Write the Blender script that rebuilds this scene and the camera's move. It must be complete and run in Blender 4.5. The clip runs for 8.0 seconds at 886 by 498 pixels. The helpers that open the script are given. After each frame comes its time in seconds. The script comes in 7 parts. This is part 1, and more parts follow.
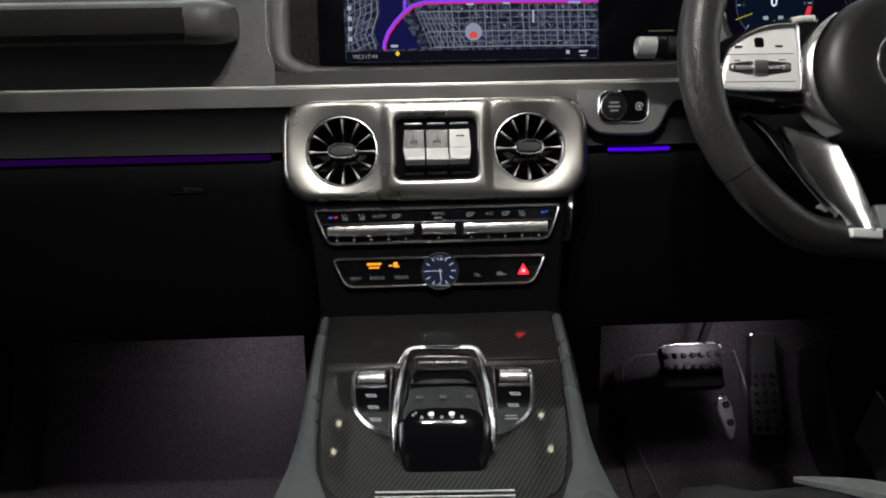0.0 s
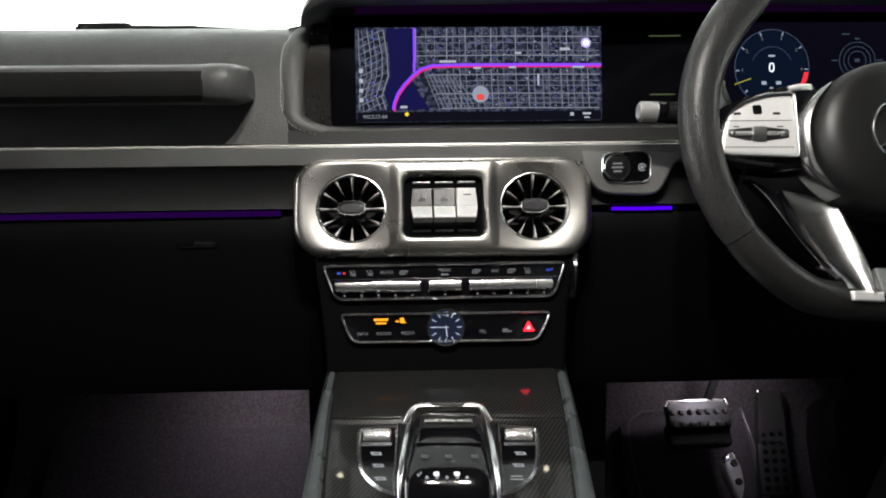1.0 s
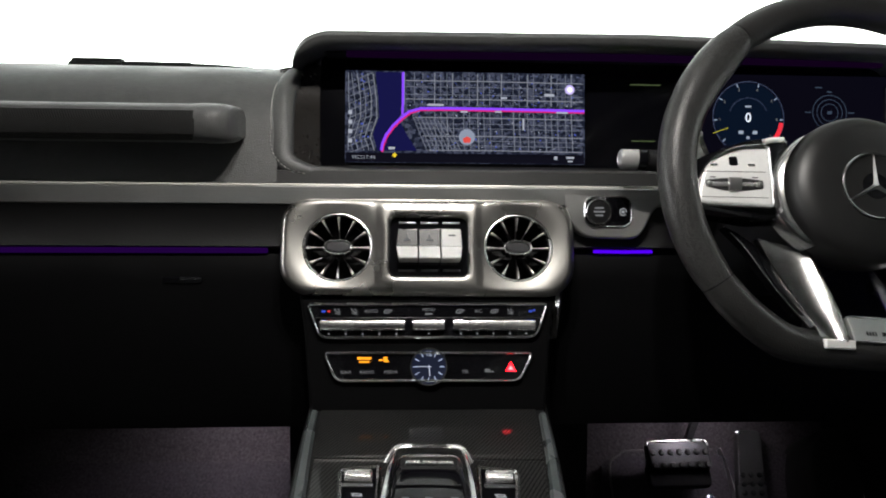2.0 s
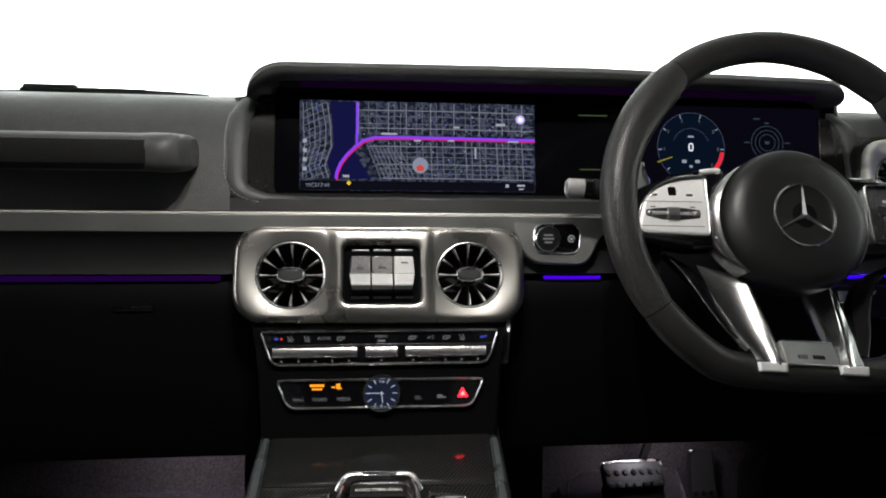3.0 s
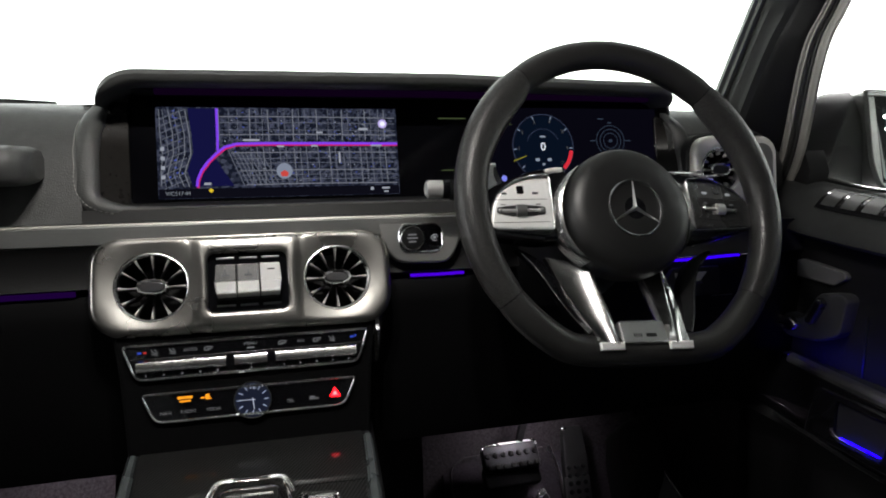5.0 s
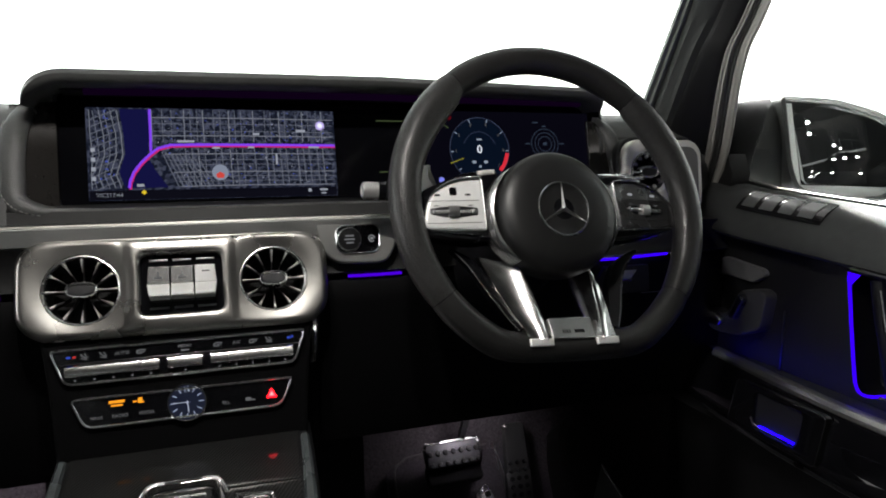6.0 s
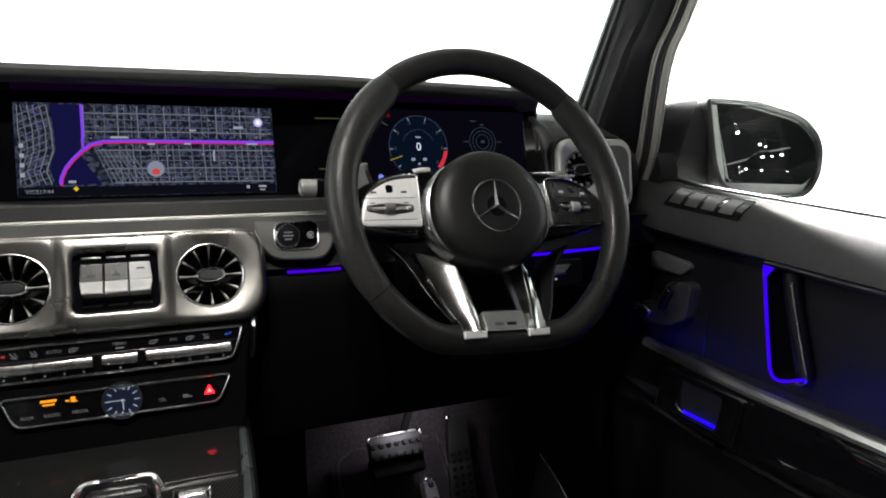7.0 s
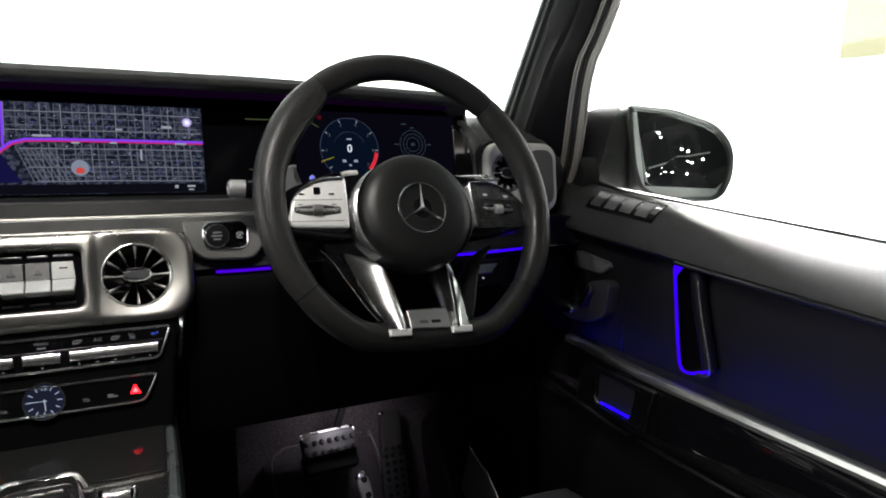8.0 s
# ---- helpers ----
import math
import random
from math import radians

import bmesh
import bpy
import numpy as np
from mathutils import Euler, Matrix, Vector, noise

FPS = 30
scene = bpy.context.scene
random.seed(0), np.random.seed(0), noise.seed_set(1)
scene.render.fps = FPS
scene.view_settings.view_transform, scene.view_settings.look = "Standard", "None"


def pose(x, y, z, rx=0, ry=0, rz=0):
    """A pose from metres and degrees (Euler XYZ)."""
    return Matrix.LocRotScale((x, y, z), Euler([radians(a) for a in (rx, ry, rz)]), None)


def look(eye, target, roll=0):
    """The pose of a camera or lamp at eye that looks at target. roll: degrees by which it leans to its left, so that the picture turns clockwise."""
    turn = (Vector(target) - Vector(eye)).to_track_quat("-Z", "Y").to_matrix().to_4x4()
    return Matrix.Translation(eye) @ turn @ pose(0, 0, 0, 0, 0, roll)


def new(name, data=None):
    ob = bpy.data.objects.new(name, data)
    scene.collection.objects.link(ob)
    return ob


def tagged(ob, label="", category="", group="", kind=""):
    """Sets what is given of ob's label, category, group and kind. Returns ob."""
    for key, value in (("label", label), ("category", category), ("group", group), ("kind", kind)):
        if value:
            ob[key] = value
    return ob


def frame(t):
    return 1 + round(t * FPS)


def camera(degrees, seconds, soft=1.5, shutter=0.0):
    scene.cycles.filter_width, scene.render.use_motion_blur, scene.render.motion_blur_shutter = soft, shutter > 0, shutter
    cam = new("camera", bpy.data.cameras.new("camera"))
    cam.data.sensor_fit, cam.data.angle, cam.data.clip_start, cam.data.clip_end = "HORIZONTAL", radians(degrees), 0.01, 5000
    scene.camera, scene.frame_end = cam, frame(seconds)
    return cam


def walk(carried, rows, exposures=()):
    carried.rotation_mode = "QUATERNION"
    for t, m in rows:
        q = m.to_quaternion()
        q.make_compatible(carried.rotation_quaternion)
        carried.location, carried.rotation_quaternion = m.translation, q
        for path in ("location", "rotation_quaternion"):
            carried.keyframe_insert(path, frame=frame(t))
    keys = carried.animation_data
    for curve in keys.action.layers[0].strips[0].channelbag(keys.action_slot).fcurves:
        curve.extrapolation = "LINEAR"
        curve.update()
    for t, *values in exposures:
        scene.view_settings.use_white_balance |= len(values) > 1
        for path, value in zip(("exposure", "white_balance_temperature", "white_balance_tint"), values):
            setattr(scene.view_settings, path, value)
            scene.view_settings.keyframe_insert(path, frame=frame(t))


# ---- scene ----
cam = camera(67.9, 8.0, 1.9)
PATH = [
    (0.0, (-0.021, 0.2078, 1.3448), (0.0546, 2.2088, 0.7121), -0.97),
    (0.5, (-0.0221, 0.2032, 1.3506), (0.0462, 2.2282, 0.7988), -1.0),
    (1.0, (-0.0231, 0.2007, 1.3571), (0.041, 2.2424, 0.8701), -0.51),
    (1.5, (-0.0231, 0.1971, 1.3638), (0.0451, 2.2502, 0.9275), 0.0),
    (1.7, (-0.0252, 0.1954, 1.3672), (0.0599, 2.251, 0.9464), 0.35),
    (2.8, (-0.0084, 0.1836, 1.3758), (0.1796, 2.249, 1.0458), 1.14),
    (3.0, (-0.0063, 0.1809, 1.3803), (0.2069, 2.2441, 1.0516), 1.02),
    (3.5, (0.0021, 0.1747, 1.382), (0.2835, 2.2321, 1.0687), 0.71),
    (4.0, (0.0105, 0.1675, 1.3828), (0.3706, 2.2127, 1.0707), 0.24),
    (4.5, (0.0179, 0.1611, 1.3824), (0.4673, 2.1876, 1.0639), -0.2),
    (4.7, (0.0179, 0.1565, 1.3882), (0.5103, 2.171, 1.0582), -0.18),
    (5.8, (0.0315, 0.1388, 1.3911), (0.6975, 2.102, 1.0559), -0.07),
    (6.0, (0.0336, 0.1324, 1.3907), (0.7285, 2.0859, 1.0577), 0.11),
    (6.5, (0.0378, 0.122, 1.3928), (0.8107, 2.0451, 1.0545), 0.44),
    (7.0, (0.042, 0.1096, 1.3952), (0.8818, 2.0026, 1.0464), 0.54),
    (7.5, (0.0451, 0.0941, 1.398), (0.9704, 1.9465, 1.048), 0.78),
    (8.0, (0.0483, 0.0768, 1.404), (1.0492, 1.8886, 1.0499), 1.51),
]
walk(cam, [(t, look(eye, target, roll)) for t, eye, target, roll in PATH],
     [(0.0, 0.27), (0.5, 0.45), (1.0, 0.57), (1.7, 0.50), (3.0, 0.20), (4.0, 0.04), (6.0, 0.07), (8.0, 0.07)])

# ---------------------------------------------------------------- world, lamps
world = bpy.data.worlds.new("hall_air")
scene.world = world
world.use_nodes = True
world.node_tree.nodes["Background"].inputs["Color"].default_value = (0.9, 0.95, 1.0, 1)
world.node_tree.nodes["Background"].inputs["Strength"].default_value = 0.02
scene.view_settings.exposure = 0.0


def area_lamp(name, eye, target, size, watts, colour=(1, 1, 1), shape="DISK", size_y=0.1, spread=180):
    data = bpy.data.lights.new(name, "AREA")
    data.shape, data.size, data.energy, data.color = shape, size, watts, colour
    data.spread = radians(spread)
    if shape in ("RECTANGLE", "ELLIPSE"):
        data.size_y = size_y
    ob = new(name, data)
    ob.matrix_world = look(eye, target)
    return ob


# ---------------------------------------------------------------- materials
def shader(name, base=(0.5, 0.5, 0.5), rough=0.5, metal=0.0, grain=0.0, grain_size=400.0, bump=0.0, stretch=(1, 1, 1),
           wear=0.0, coat=0.0, spec=0.5, emit=None, power=0.0):
    """Principled surface with two scales of variation: fine grain (relief and tone) and broad wear in the gloss."""
    m = bpy.data.materials.new(name)
    m.use_nodes = True
    nt = m.node_tree
    p = nt.nodes["Principled BSDF"]
    p.inputs["Base Color"].default_value = (*base, 1)
    p.inputs["Roughness"].default_value = rough
    p.inputs["Metallic"].default_value = metal
    p.inputs["Coat Weight"].default_value = coat
    p.inputs["Coat Roughness"].default_value = 0.03
    p.inputs["Specular IOR Level"].default_value = spec
    if emit:
        p.inputs["Emission Color"].default_value = (*emit, 1)
        p.inputs["Emission Strength"].default_value = power
    if grain or bump or wear:
        geo = nt.nodes.new("ShaderNodeTexCoord")
        mp = nt.nodes.new("ShaderNodeMapping")
        mp.inputs["Scale"].default_value = stretch
        nt.links.new(geo.outputs["Object"], mp.inputs["Vector"])
        fine = nt.nodes.new("ShaderNodeTexNoise")
        fine.inputs["Scale"].default_value = grain_size
        fine.inputs["Detail"].default_value = 4
        nt.links.new(mp.outputs["Vector"], fine.inputs["Vector"])
        broad = nt.nodes.new("ShaderNodeTexNoise")
        broad.inputs["Scale"].default_value = 14
        broad.inputs["Detail"].default_value = 5
        nt.links.new(geo.outputs["Object"], broad.inputs["Vector"])
        if grain:
            ramp = nt.nodes.new("ShaderNodeMapRange")
            ramp.inputs["To Min"].default_value, ramp.inputs["To Max"].default_value = 1 - grain, 1 + grain
            nt.links.new(fine.outputs["Fac"], ramp.inputs["Value"])
            mix = nt.nodes.new("ShaderNodeMix")
            mix.data_type, mix.blend_type = "RGBA", "MULTIPLY"
            mix.inputs["Factor"].default_value = 1
            mix.inputs["A"].default_value = (*base, 1)
            nt.links.new(ramp.outputs["Result"], mix.inputs["B"])
            nt.links.new(mix.outputs["Result"], p.inputs["Base Color"])
        if wear:
            wr = nt.nodes.new("ShaderNodeMapRange")
            wr.inputs["From Min"].default_value, wr.inputs["From Max"].default_value = 0.3, 0.7
            wr.inputs["To Min"].default_value, wr.inputs["To Max"].default_value = max(rough - wear, 0.02), rough + wear
            nt.links.new(broad.outputs["Fac"], wr.inputs["Value"])
            nt.links.new(wr.outputs["Result"], p.inputs["Roughness"])
        if bump:
            b = nt.nodes.new("ShaderNodeBump")
            b.inputs["Strength"].default_value, b.inputs["Distance"].default_value = bump, 0.0006
            nt.links.new(fine.outputs["Fac"], b.inputs["Height"])
            nt.links.new(b.outputs["Normal"], p.inputs["Normal"])
    return m


def glow(name, colour, power):
    m = bpy.data.materials.new(name)
    m.use_nodes = True
    nt = m.node_tree
    nt.nodes.remove(nt.nodes["Principled BSDF"])
    e = nt.nodes.new("ShaderNodeEmission")
    e.inputs["Color"].default_value, e.inputs["Strength"].default_value = (*colour, 1), power
    nt.links.new(e.outputs["Emission"], nt.nodes["Material Output"].inputs["Surface"])
    return m


def pebble_leather(name, base, rough=0.5, bump=0.5, scale=900.0):
    m = shader(name, base, rough, grain=0.25, grain_size=90, wear=0.08)
    nt = m.node_tree
    vor = nt.nodes.new("ShaderNodeTexVoronoi")
    vor.inputs["Scale"].default_value = scale
    co = nt.nodes.new("ShaderNodeTexCoord")
    nt.links.new(co.outputs["Object"], vor.inputs["Vector"])
    b = nt.nodes.new("ShaderNodeBump")
    b.inputs["Strength"].default_value, b.inputs["Distance"].default_value = bump, 0.0005
    nt.links.new(vor.outputs["Distance"], b.inputs["Height"])
    nt.links.new(b.outputs["Normal"], nt.nodes["Principled BSDF"].inputs["Normal"])
    return m


def perforated_leather(name, base, rough=0.55, scale=420.0):
    """Leather with rows of small punched dots."""
    m = shader(name, base, rough, grain=0.2, grain_size=120, wear=0.06)
    nt = m.node_tree
    vor = nt.nodes.new("ShaderNodeTexVoronoi")
    vor.inputs["Scale"].default_value, vor.inputs["Randomness"].default_value = scale, 0.85
    co = nt.nodes.new("ShaderNodeTexCoord")
    nt.links.new(co.outputs["Object"], vor.inputs["Vector"])
    dot = nt.nodes.new("ShaderNodeMapRange")
    dot.inputs["From Min"].default_value, dot.inputs["From Max"].default_value = 0.36, 0.50
    nt.links.new(vor.outputs["Distance"], dot.inputs["Value"])
    b = nt.nodes.new("ShaderNodeBump")
    b.inputs["Strength"].default_value, b.inputs["Distance"].default_value = 0.9, 0.0008
    nt.links.new(dot.outputs["Result"], b.inputs["Height"])
    p = nt.nodes["Principled BSDF"]
    nt.links.new(b.outputs["Normal"], p.inputs["Normal"])
    ground = p.inputs["Base Color"].links[0].from_socket
    hole = nt.nodes.new("ShaderNodeMix")
    hole.data_type = "RGBA"
    hole.inputs["A"].default_value = (*[c * 0.15 for c in base], 1)
    nt.links.new(ground, hole.inputs["B"])
    nt.links.new(dot.outputs["Result"], hole.inputs["Factor"])
    nt.links.new(hole.outputs["Result"], p.inputs["Base Color"])
    return m


def carbon_weave(name, rough=0.22, pitch=0.0021):
    """Twill weave of dark fibre under clear lacquer: diagonal ribs by two crossed waves."""
    m = shader(name, (0.02, 0.02, 0.02), rough, coat=0.70, spec=0.15)
    nt = m.node_tree
    p = nt.nodes["Principled BSDF"]
    co = nt.nodes.new("ShaderNodeTexCoord")
    sep = nt.nodes.new("ShaderNodeSeparateXYZ")
    nt.links.new(co.outputs["Object"], sep.inputs["Vector"])

    def maths(op, a, b=None):
        n = nt.nodes.new("ShaderNodeMath")
        n.operation = op
        for i, v in enumerate((a, b)):
            if v is None:
                continue
            if isinstance(v, (int, float)):
                n.inputs[i].default_value = v
            else:
                nt.links.new(v, n.inputs[i])
        return n.outputs[0]

    x = maths("DIVIDE", sep.outputs["X"], pitch)
    yz = maths("DIVIDE", maths("SUBTRACT", sep.outputs["Y"], sep.outputs["Z"]), pitch * 0.55)
    row = maths("FLOOR", yz)
    t1 = maths("FRACT", maths("SUBTRACT", maths("MULTIPLY", x, 0.5), maths("MULTIPLY", row, 0.25)))
    over = maths("GREATER_THAN", t1, 0.5)
    rib = maths("ABSOLUTE", maths("SUBTRACT", maths("FRACT", yz), 0.5))
    tone = maths("ADD", maths("MULTIPLY", over, 0.021), 0.002)
    ramp = nt.nodes.new("ShaderNodeCombineColor")
    for k in ("Red", "Green", "Blue"):
        nt.links.new(tone, ramp.inputs[k])
    nt.links.new(ramp.outputs["Color"], p.inputs["Base Color"])
    ro = maths("ADD", maths("MULTIPLY", over, -0.14), 0.46)
    nt.links.new(ro, p.inputs["Roughness"])
    b = nt.nodes.new("ShaderNodeBump")
    b.inputs["Strength"].default_value, b.inputs["Distance"].default_value = 0.35, 0.0003
    nt.links.new(maths("ADD", rib, over), b.inputs["Height"])
    nt.links.new(b.outputs["Normal"], p.inputs["Normal"])
    return m


M_DASH = pebble_leather("dash_leather", (0.061, 0.0625, 0.0620), 0.44, 0.6, 750)
M_PAD = pebble_leather("charcoal_leather", (0.026, 0.027, 0.028), 0.42, 0.3)
M_DOORTOP = pebble_leather("door_top_leather", (0.029, 0.030, 0.030), 0.48, 0.3)
M_DOORTOP.node_tree.nodes["Principled BSDF"].inputs["Specular IOR Level"].default_value = 0.25
M_HUB = pebble_leather("hub_leather", (0.0065, 0.0065, 0.0066), 0.45, 0.12, 1100)
M_RIM = pebble_leather("rim_leather", (0.016, 0.0158, 0.0155), 0.36, 0.4, 700)
M_GRIP = perforated_leather("perforated_leather", (0.026, 0.0255, 0.025), 0.36, 640)
M_BLACK = shader("black_plastic", (0.0055, 0.0055, 0.0062), 0.55, grain=0.2, grain_size=700, bump=0.25, wear=0.08, spec=0.22)
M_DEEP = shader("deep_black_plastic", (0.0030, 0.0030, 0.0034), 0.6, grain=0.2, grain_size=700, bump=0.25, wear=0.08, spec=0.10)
M_SOFT = shader("soft_black_trim", (0.010, 0.010, 0.0105), 0.55, grain=0.25, grain_size=600, bump=0.4, wear=0.06, spec=0.35)
M_GLOSS = shader("piano_black", (0.004, 0.004, 0.005), 0.06, wear=0.03, coat=0.5)
M_GLASS_BLACK = shader("display_glass", (0.002, 0.002, 0.003), 0.16, wear=0.03, spec=0.2)
M_ALU_SOFT = shader("satin_aluminium", (0.68, 0.67, 0.64), 0.52, 0.9, grain=0.10, grain_size=160, bump=0.05, wear=0.06)
M_SILVERLAC = shader("silver_lacquer", (0.74, 0.73, 0.69), 0.45, 0.20, grain=0.10, grain_size=160, bump=0.05, wear=0.06)
M_ALU = shader("brushed_aluminium", (0.37, 0.361, 0.340), 0.30, 1.0, grain=0.10, grain_size=160, bump=0.06, stretch=(1, 14, 14), wear=0.07)
M_SATIN = shader("satin_silver", (0.72, 0.72, 0.71), 0.22, 1.0, grain=0.06, grain_size=300, wear=0.05)
M_CHROME = shader("chrome", (0.84, 0.84, 0.84), 0.17, 1.0, wear=0.05)
M_DARKMETAL = shader("dark_metal", (0.10, 0.10, 0.105), 0.32, 1.0, grain=0.1, grain_size=300, wear=0.08)
M_STRIP = shader("grey_metal_strip", (0.66, 0.655, 0.635), 0.36, 1.0, grain=0.12, grain_size=140, bump=0.05, stretch=(1, 14, 14), wear=0.08)
M_CARBON = carbon_weave("carbon_fibre")
M_RUBBER = shader("rubber", (0.012, 0.012, 0.012), 0.7, grain=0.2, grain_size=500, bump=0.3)
M_CARPET = shader("carpet", (0.066, 0.059, 0.064), 0.95, grain=0.9, grain_size=240, bump=1.0, wear=0.03, spec=0.1)
M_MAT = shader("floor_mat_pile", (0.052, 0.046, 0.053), 0.95, grain=0.9, grain_size=260, bump=1.0, wear=0.03, spec=0.1)
M_HEADLINER = shader("headliner_cloth", (0.035, 0.035, 0.035), 0.9, grain=0.2, grain_size=800, bump=0.4, spec=0.2)
M_PILLAR = shader("pillar_trim", (0.075, 0.082, 0.080), 0.6, grain=0.2, grain_size=900, bump=0.3, wear=0.05)
M_SEAL = shader("rubber_seal", (0.02, 0.02, 0.02), 0.55, grain=0.2, grain_size=300, bump=0.3)
M_LINING = shader("black_pillar_cloth", (0.016, 0.0172, 0.0168), 0.75, grain=0.2, grain_size=900, bump=0.3, wear=0.05)
M_FRAME = shader("door_frame_paint", (0.22, 0.21, 0.195), 0.5, 0.0, grain=0.08, grain_size=200, wear=0.06, spec=0.3)
M_PAINT = shader("dark_car_paint", (0.016, 0.017, 0.018), 0.22, grain=0.15, grain_size=900, wear=0.05, coat=0.8)
M_MIRROR = shader("mirror_glass", (0.82, 0.84, 0.86), 0.008, 1.0)
M_WHITE = glow("white_print", (0.85, 0.88, 0.92), 0.30)
M_PRINT = glow("dim_print", (0.8, 0.82, 0.85), 0.14)
M_AMBER = glow("amber_lamp", (1.0, 0.36, 0.02), 1.0)
M_RED = glow("red_lamp", (1.0, 0.006, 0.012), 8.0)
M_REDHOT = glow("red_lamp_bright", (1.0, 0.35, 0.35), 1.6)
M_LED = glow("ambient_led", (0.035, 0.0, 1.0), 1.2)
M_LEDMID = glow("ambient_led_violet", (0.085, 0.0, 0.92), 0.75)
M_LEDDIM = glow("ambient_led_dim", (0.20, 0.01, 0.66), 0.050)
M_BARFACE = carbon_weave("matt_carbon_facing", 0.4, 0.0013)
M_BARFACE.node_tree.nodes["Principled BSDF"].inputs["Coat Weight"].default_value = 0.15
M_LEDTOP = glow("hood_led_spill", (0.34, 0.04, 0.60), 0.011)
M_STITCH = shader("grey_thread", (0.25, 0.25, 0.24), 0.8, grain=0.2, grain_size=900)
M_SEAT = pebble_leather("seat_leather", (0.045, 0.047, 0.048), 0.5)
M_SEATLIGHT = pebble_leather("seat_piping_leather", (0.20, 0.215, 0.215), 0.5)
M_ARM = pebble_leather("armrest_leather", (0.062, 0.071, 0.073), 0.27, 0.15)


# ---------------------------------------------------------------- mesh helpers
def face(x, y, z, lean=0.0, yaw=0.0, roll=0.0):
    """Frame of a surface seen from the cabin: u right, v up, w out of the surface; it leans its top forward by lean degrees."""
    a = radians(lean)
    m = Matrix(((1, 0, 0, 0), (0, math.sin(a), -math.cos(a), 0), (0, math.cos(a), math.sin(a), 0), (0, 0, 0, 1)))
    return Matrix.Translation((x, y, z)) @ Matrix.Rotation(radians(yaw), 4, "Z") @ m @ Matrix.Rotation(radians(roll), 4, "Z")


def thing(name, at, label, category, group="", kind=""):
    ob = new(name)
    ob.empty_display_size = 0.05
    ob.location = at
    return tagged(ob, label, category, group, kind)


def smooth(bm, angle=35):
    for f in bm.faces:
        f.smooth = len(f.verts) <= 4
    for e in bm.edges:
        if len(e.link_faces) == 2 and e.calc_face_angle(0) > radians(angle):
            e.smooth = False


def part(name, bm, material, parent=None, label="", angle=35):
    """Links a bmesh, given in world metres, as one mesh object under a thing or a part."""
    bmesh.ops.recalc_face_normals(bm, faces=bm.faces)
    smooth(bm, angle)
    back = Vector()
    up = parent
    while up:
        back += Vector(up.location)
        up = up.parent
    bmesh.ops.translate(bm, verts=bm.verts, vec=-back)
    me = bpy.data.meshes.new(name)
    bm.to_mesh(me)
    bm.free()
    me.materials.append(material)
    ob = new(name, me)
    ob.parent = parent
    return tagged(ob, label)


def piece(name, bm, material, label, category, group="", kind="", angle=35):
    """A thing that is one mesh."""
    ob = part(name, bm, material, None, "", angle)
    return tagged(ob, label, category, group, kind)


def rr(w, h, r, cx=0.0, cy=0.0, n=5):
    """Rounded rectangle, counter-clockwise."""
    out = []
    for sx, sy, a0 in ((1, 1, 0), (-1, 1, 90), (-1, -1, 180), (1, -1, 270)):
        for i in range(n + 1):
            a = radians(a0 + 90 * i / n)
            out.append((cx + sx * (w / 2 - r) + r * math.cos(a), cy + sy * (h / 2 - r) + r * math.sin(a)))
    return out


def rounded(corners, r, n=4):
    """A polygon with its corners rounded; r is one radius or one a corner."""
    out, k = [], len(corners)
    for i, c in enumerate(corners):
        ri = r[i] if isinstance(r, (list, tuple)) else r
        p, a, b = Vector(c), Vector(corners[i - 1]), Vector(corners[(i + 1) % k])
        da, db = (a - p), (b - p)
        ta = min(ri, da.length * 0.48)
        tb = min(ri, db.length * 0.48)
        s, e = p + da.normalized() * ta, p + db.normalized() * tb
        for j in range(n + 1):
            t = j / n
            out.append(tuple(s * (1 - t) ** 2 + p * 2 * t * (1 - t) + e * t * t))
    return out


def circle(r, cx=0.0, cy=0.0, n=40, ry=None):
    return [(cx + r * math.cos(2 * math.pi * i / n), cy + (ry or r) * math.sin(2 * math.pi * i / n)) for i in range(n)]


def inset(pts, d):
    """The outline moved inwards by d (counter-clockwise outline)."""
    out, k = [], len(pts)
    for i in range(k):
        a, b, c = Vector(pts[i - 1]), Vector(pts[i]), Vector(pts[(i + 1) % k])
        e1, e2 = b - a, c - b
        n = Vector((0.0, 0.0))
        for e in (e1, e2):
            if e.length > 1e-9:
                n += Vector((-e.y, e.x)) / e.length
        n = n.normalized() if n.length else n
        out.append((b.x + n.x * d, b.y + n.y * d))
    return out


def loft(bm, loops, cap0=True, cap1=True, ring=False, closed=True):
    """Skins equal loops of points; closed loops, capped ends, or a closed ring of loops."""
    rows = [[bm.verts.new(p) for p in lp] for lp in loops]
    k = len(rows[0])
    pairs = list(zip(rows, rows[1:])) + ([(rows[-1], rows[0])] if ring else [])
    for a, b in pairs:
        for i in range(k if closed else k - 1):
            j = (i + 1) % k
            bm.faces.new((a[i], a[j], b[j], b[i]))
    if not ring and closed:
        if cap0:
            bm.faces.new(rows[0][::-1])
        if cap1:
            bm.faces.new(rows[-1])
    return bm


def plate(bm, pts, M, w0, w1, bev=0.0008, steps=2):
    """A slab of that outline from depth w0 to its face at w1, its front edge rounded."""
    loops = [[M @ Vector((u, v, w0)) for u, v in pts]]
    bev = min(bev, abs(w1 - w0) * 0.9)
    for i in range(steps + 1):
        a = math.pi / 2 * i / steps
        d = bev * (1 - math.cos(a))
        loops.append([M @ Vector((u, v, w1 - bev + bev * math.sin(a))) for u, v in inset(pts, d)])
    return loft(bm, loops)


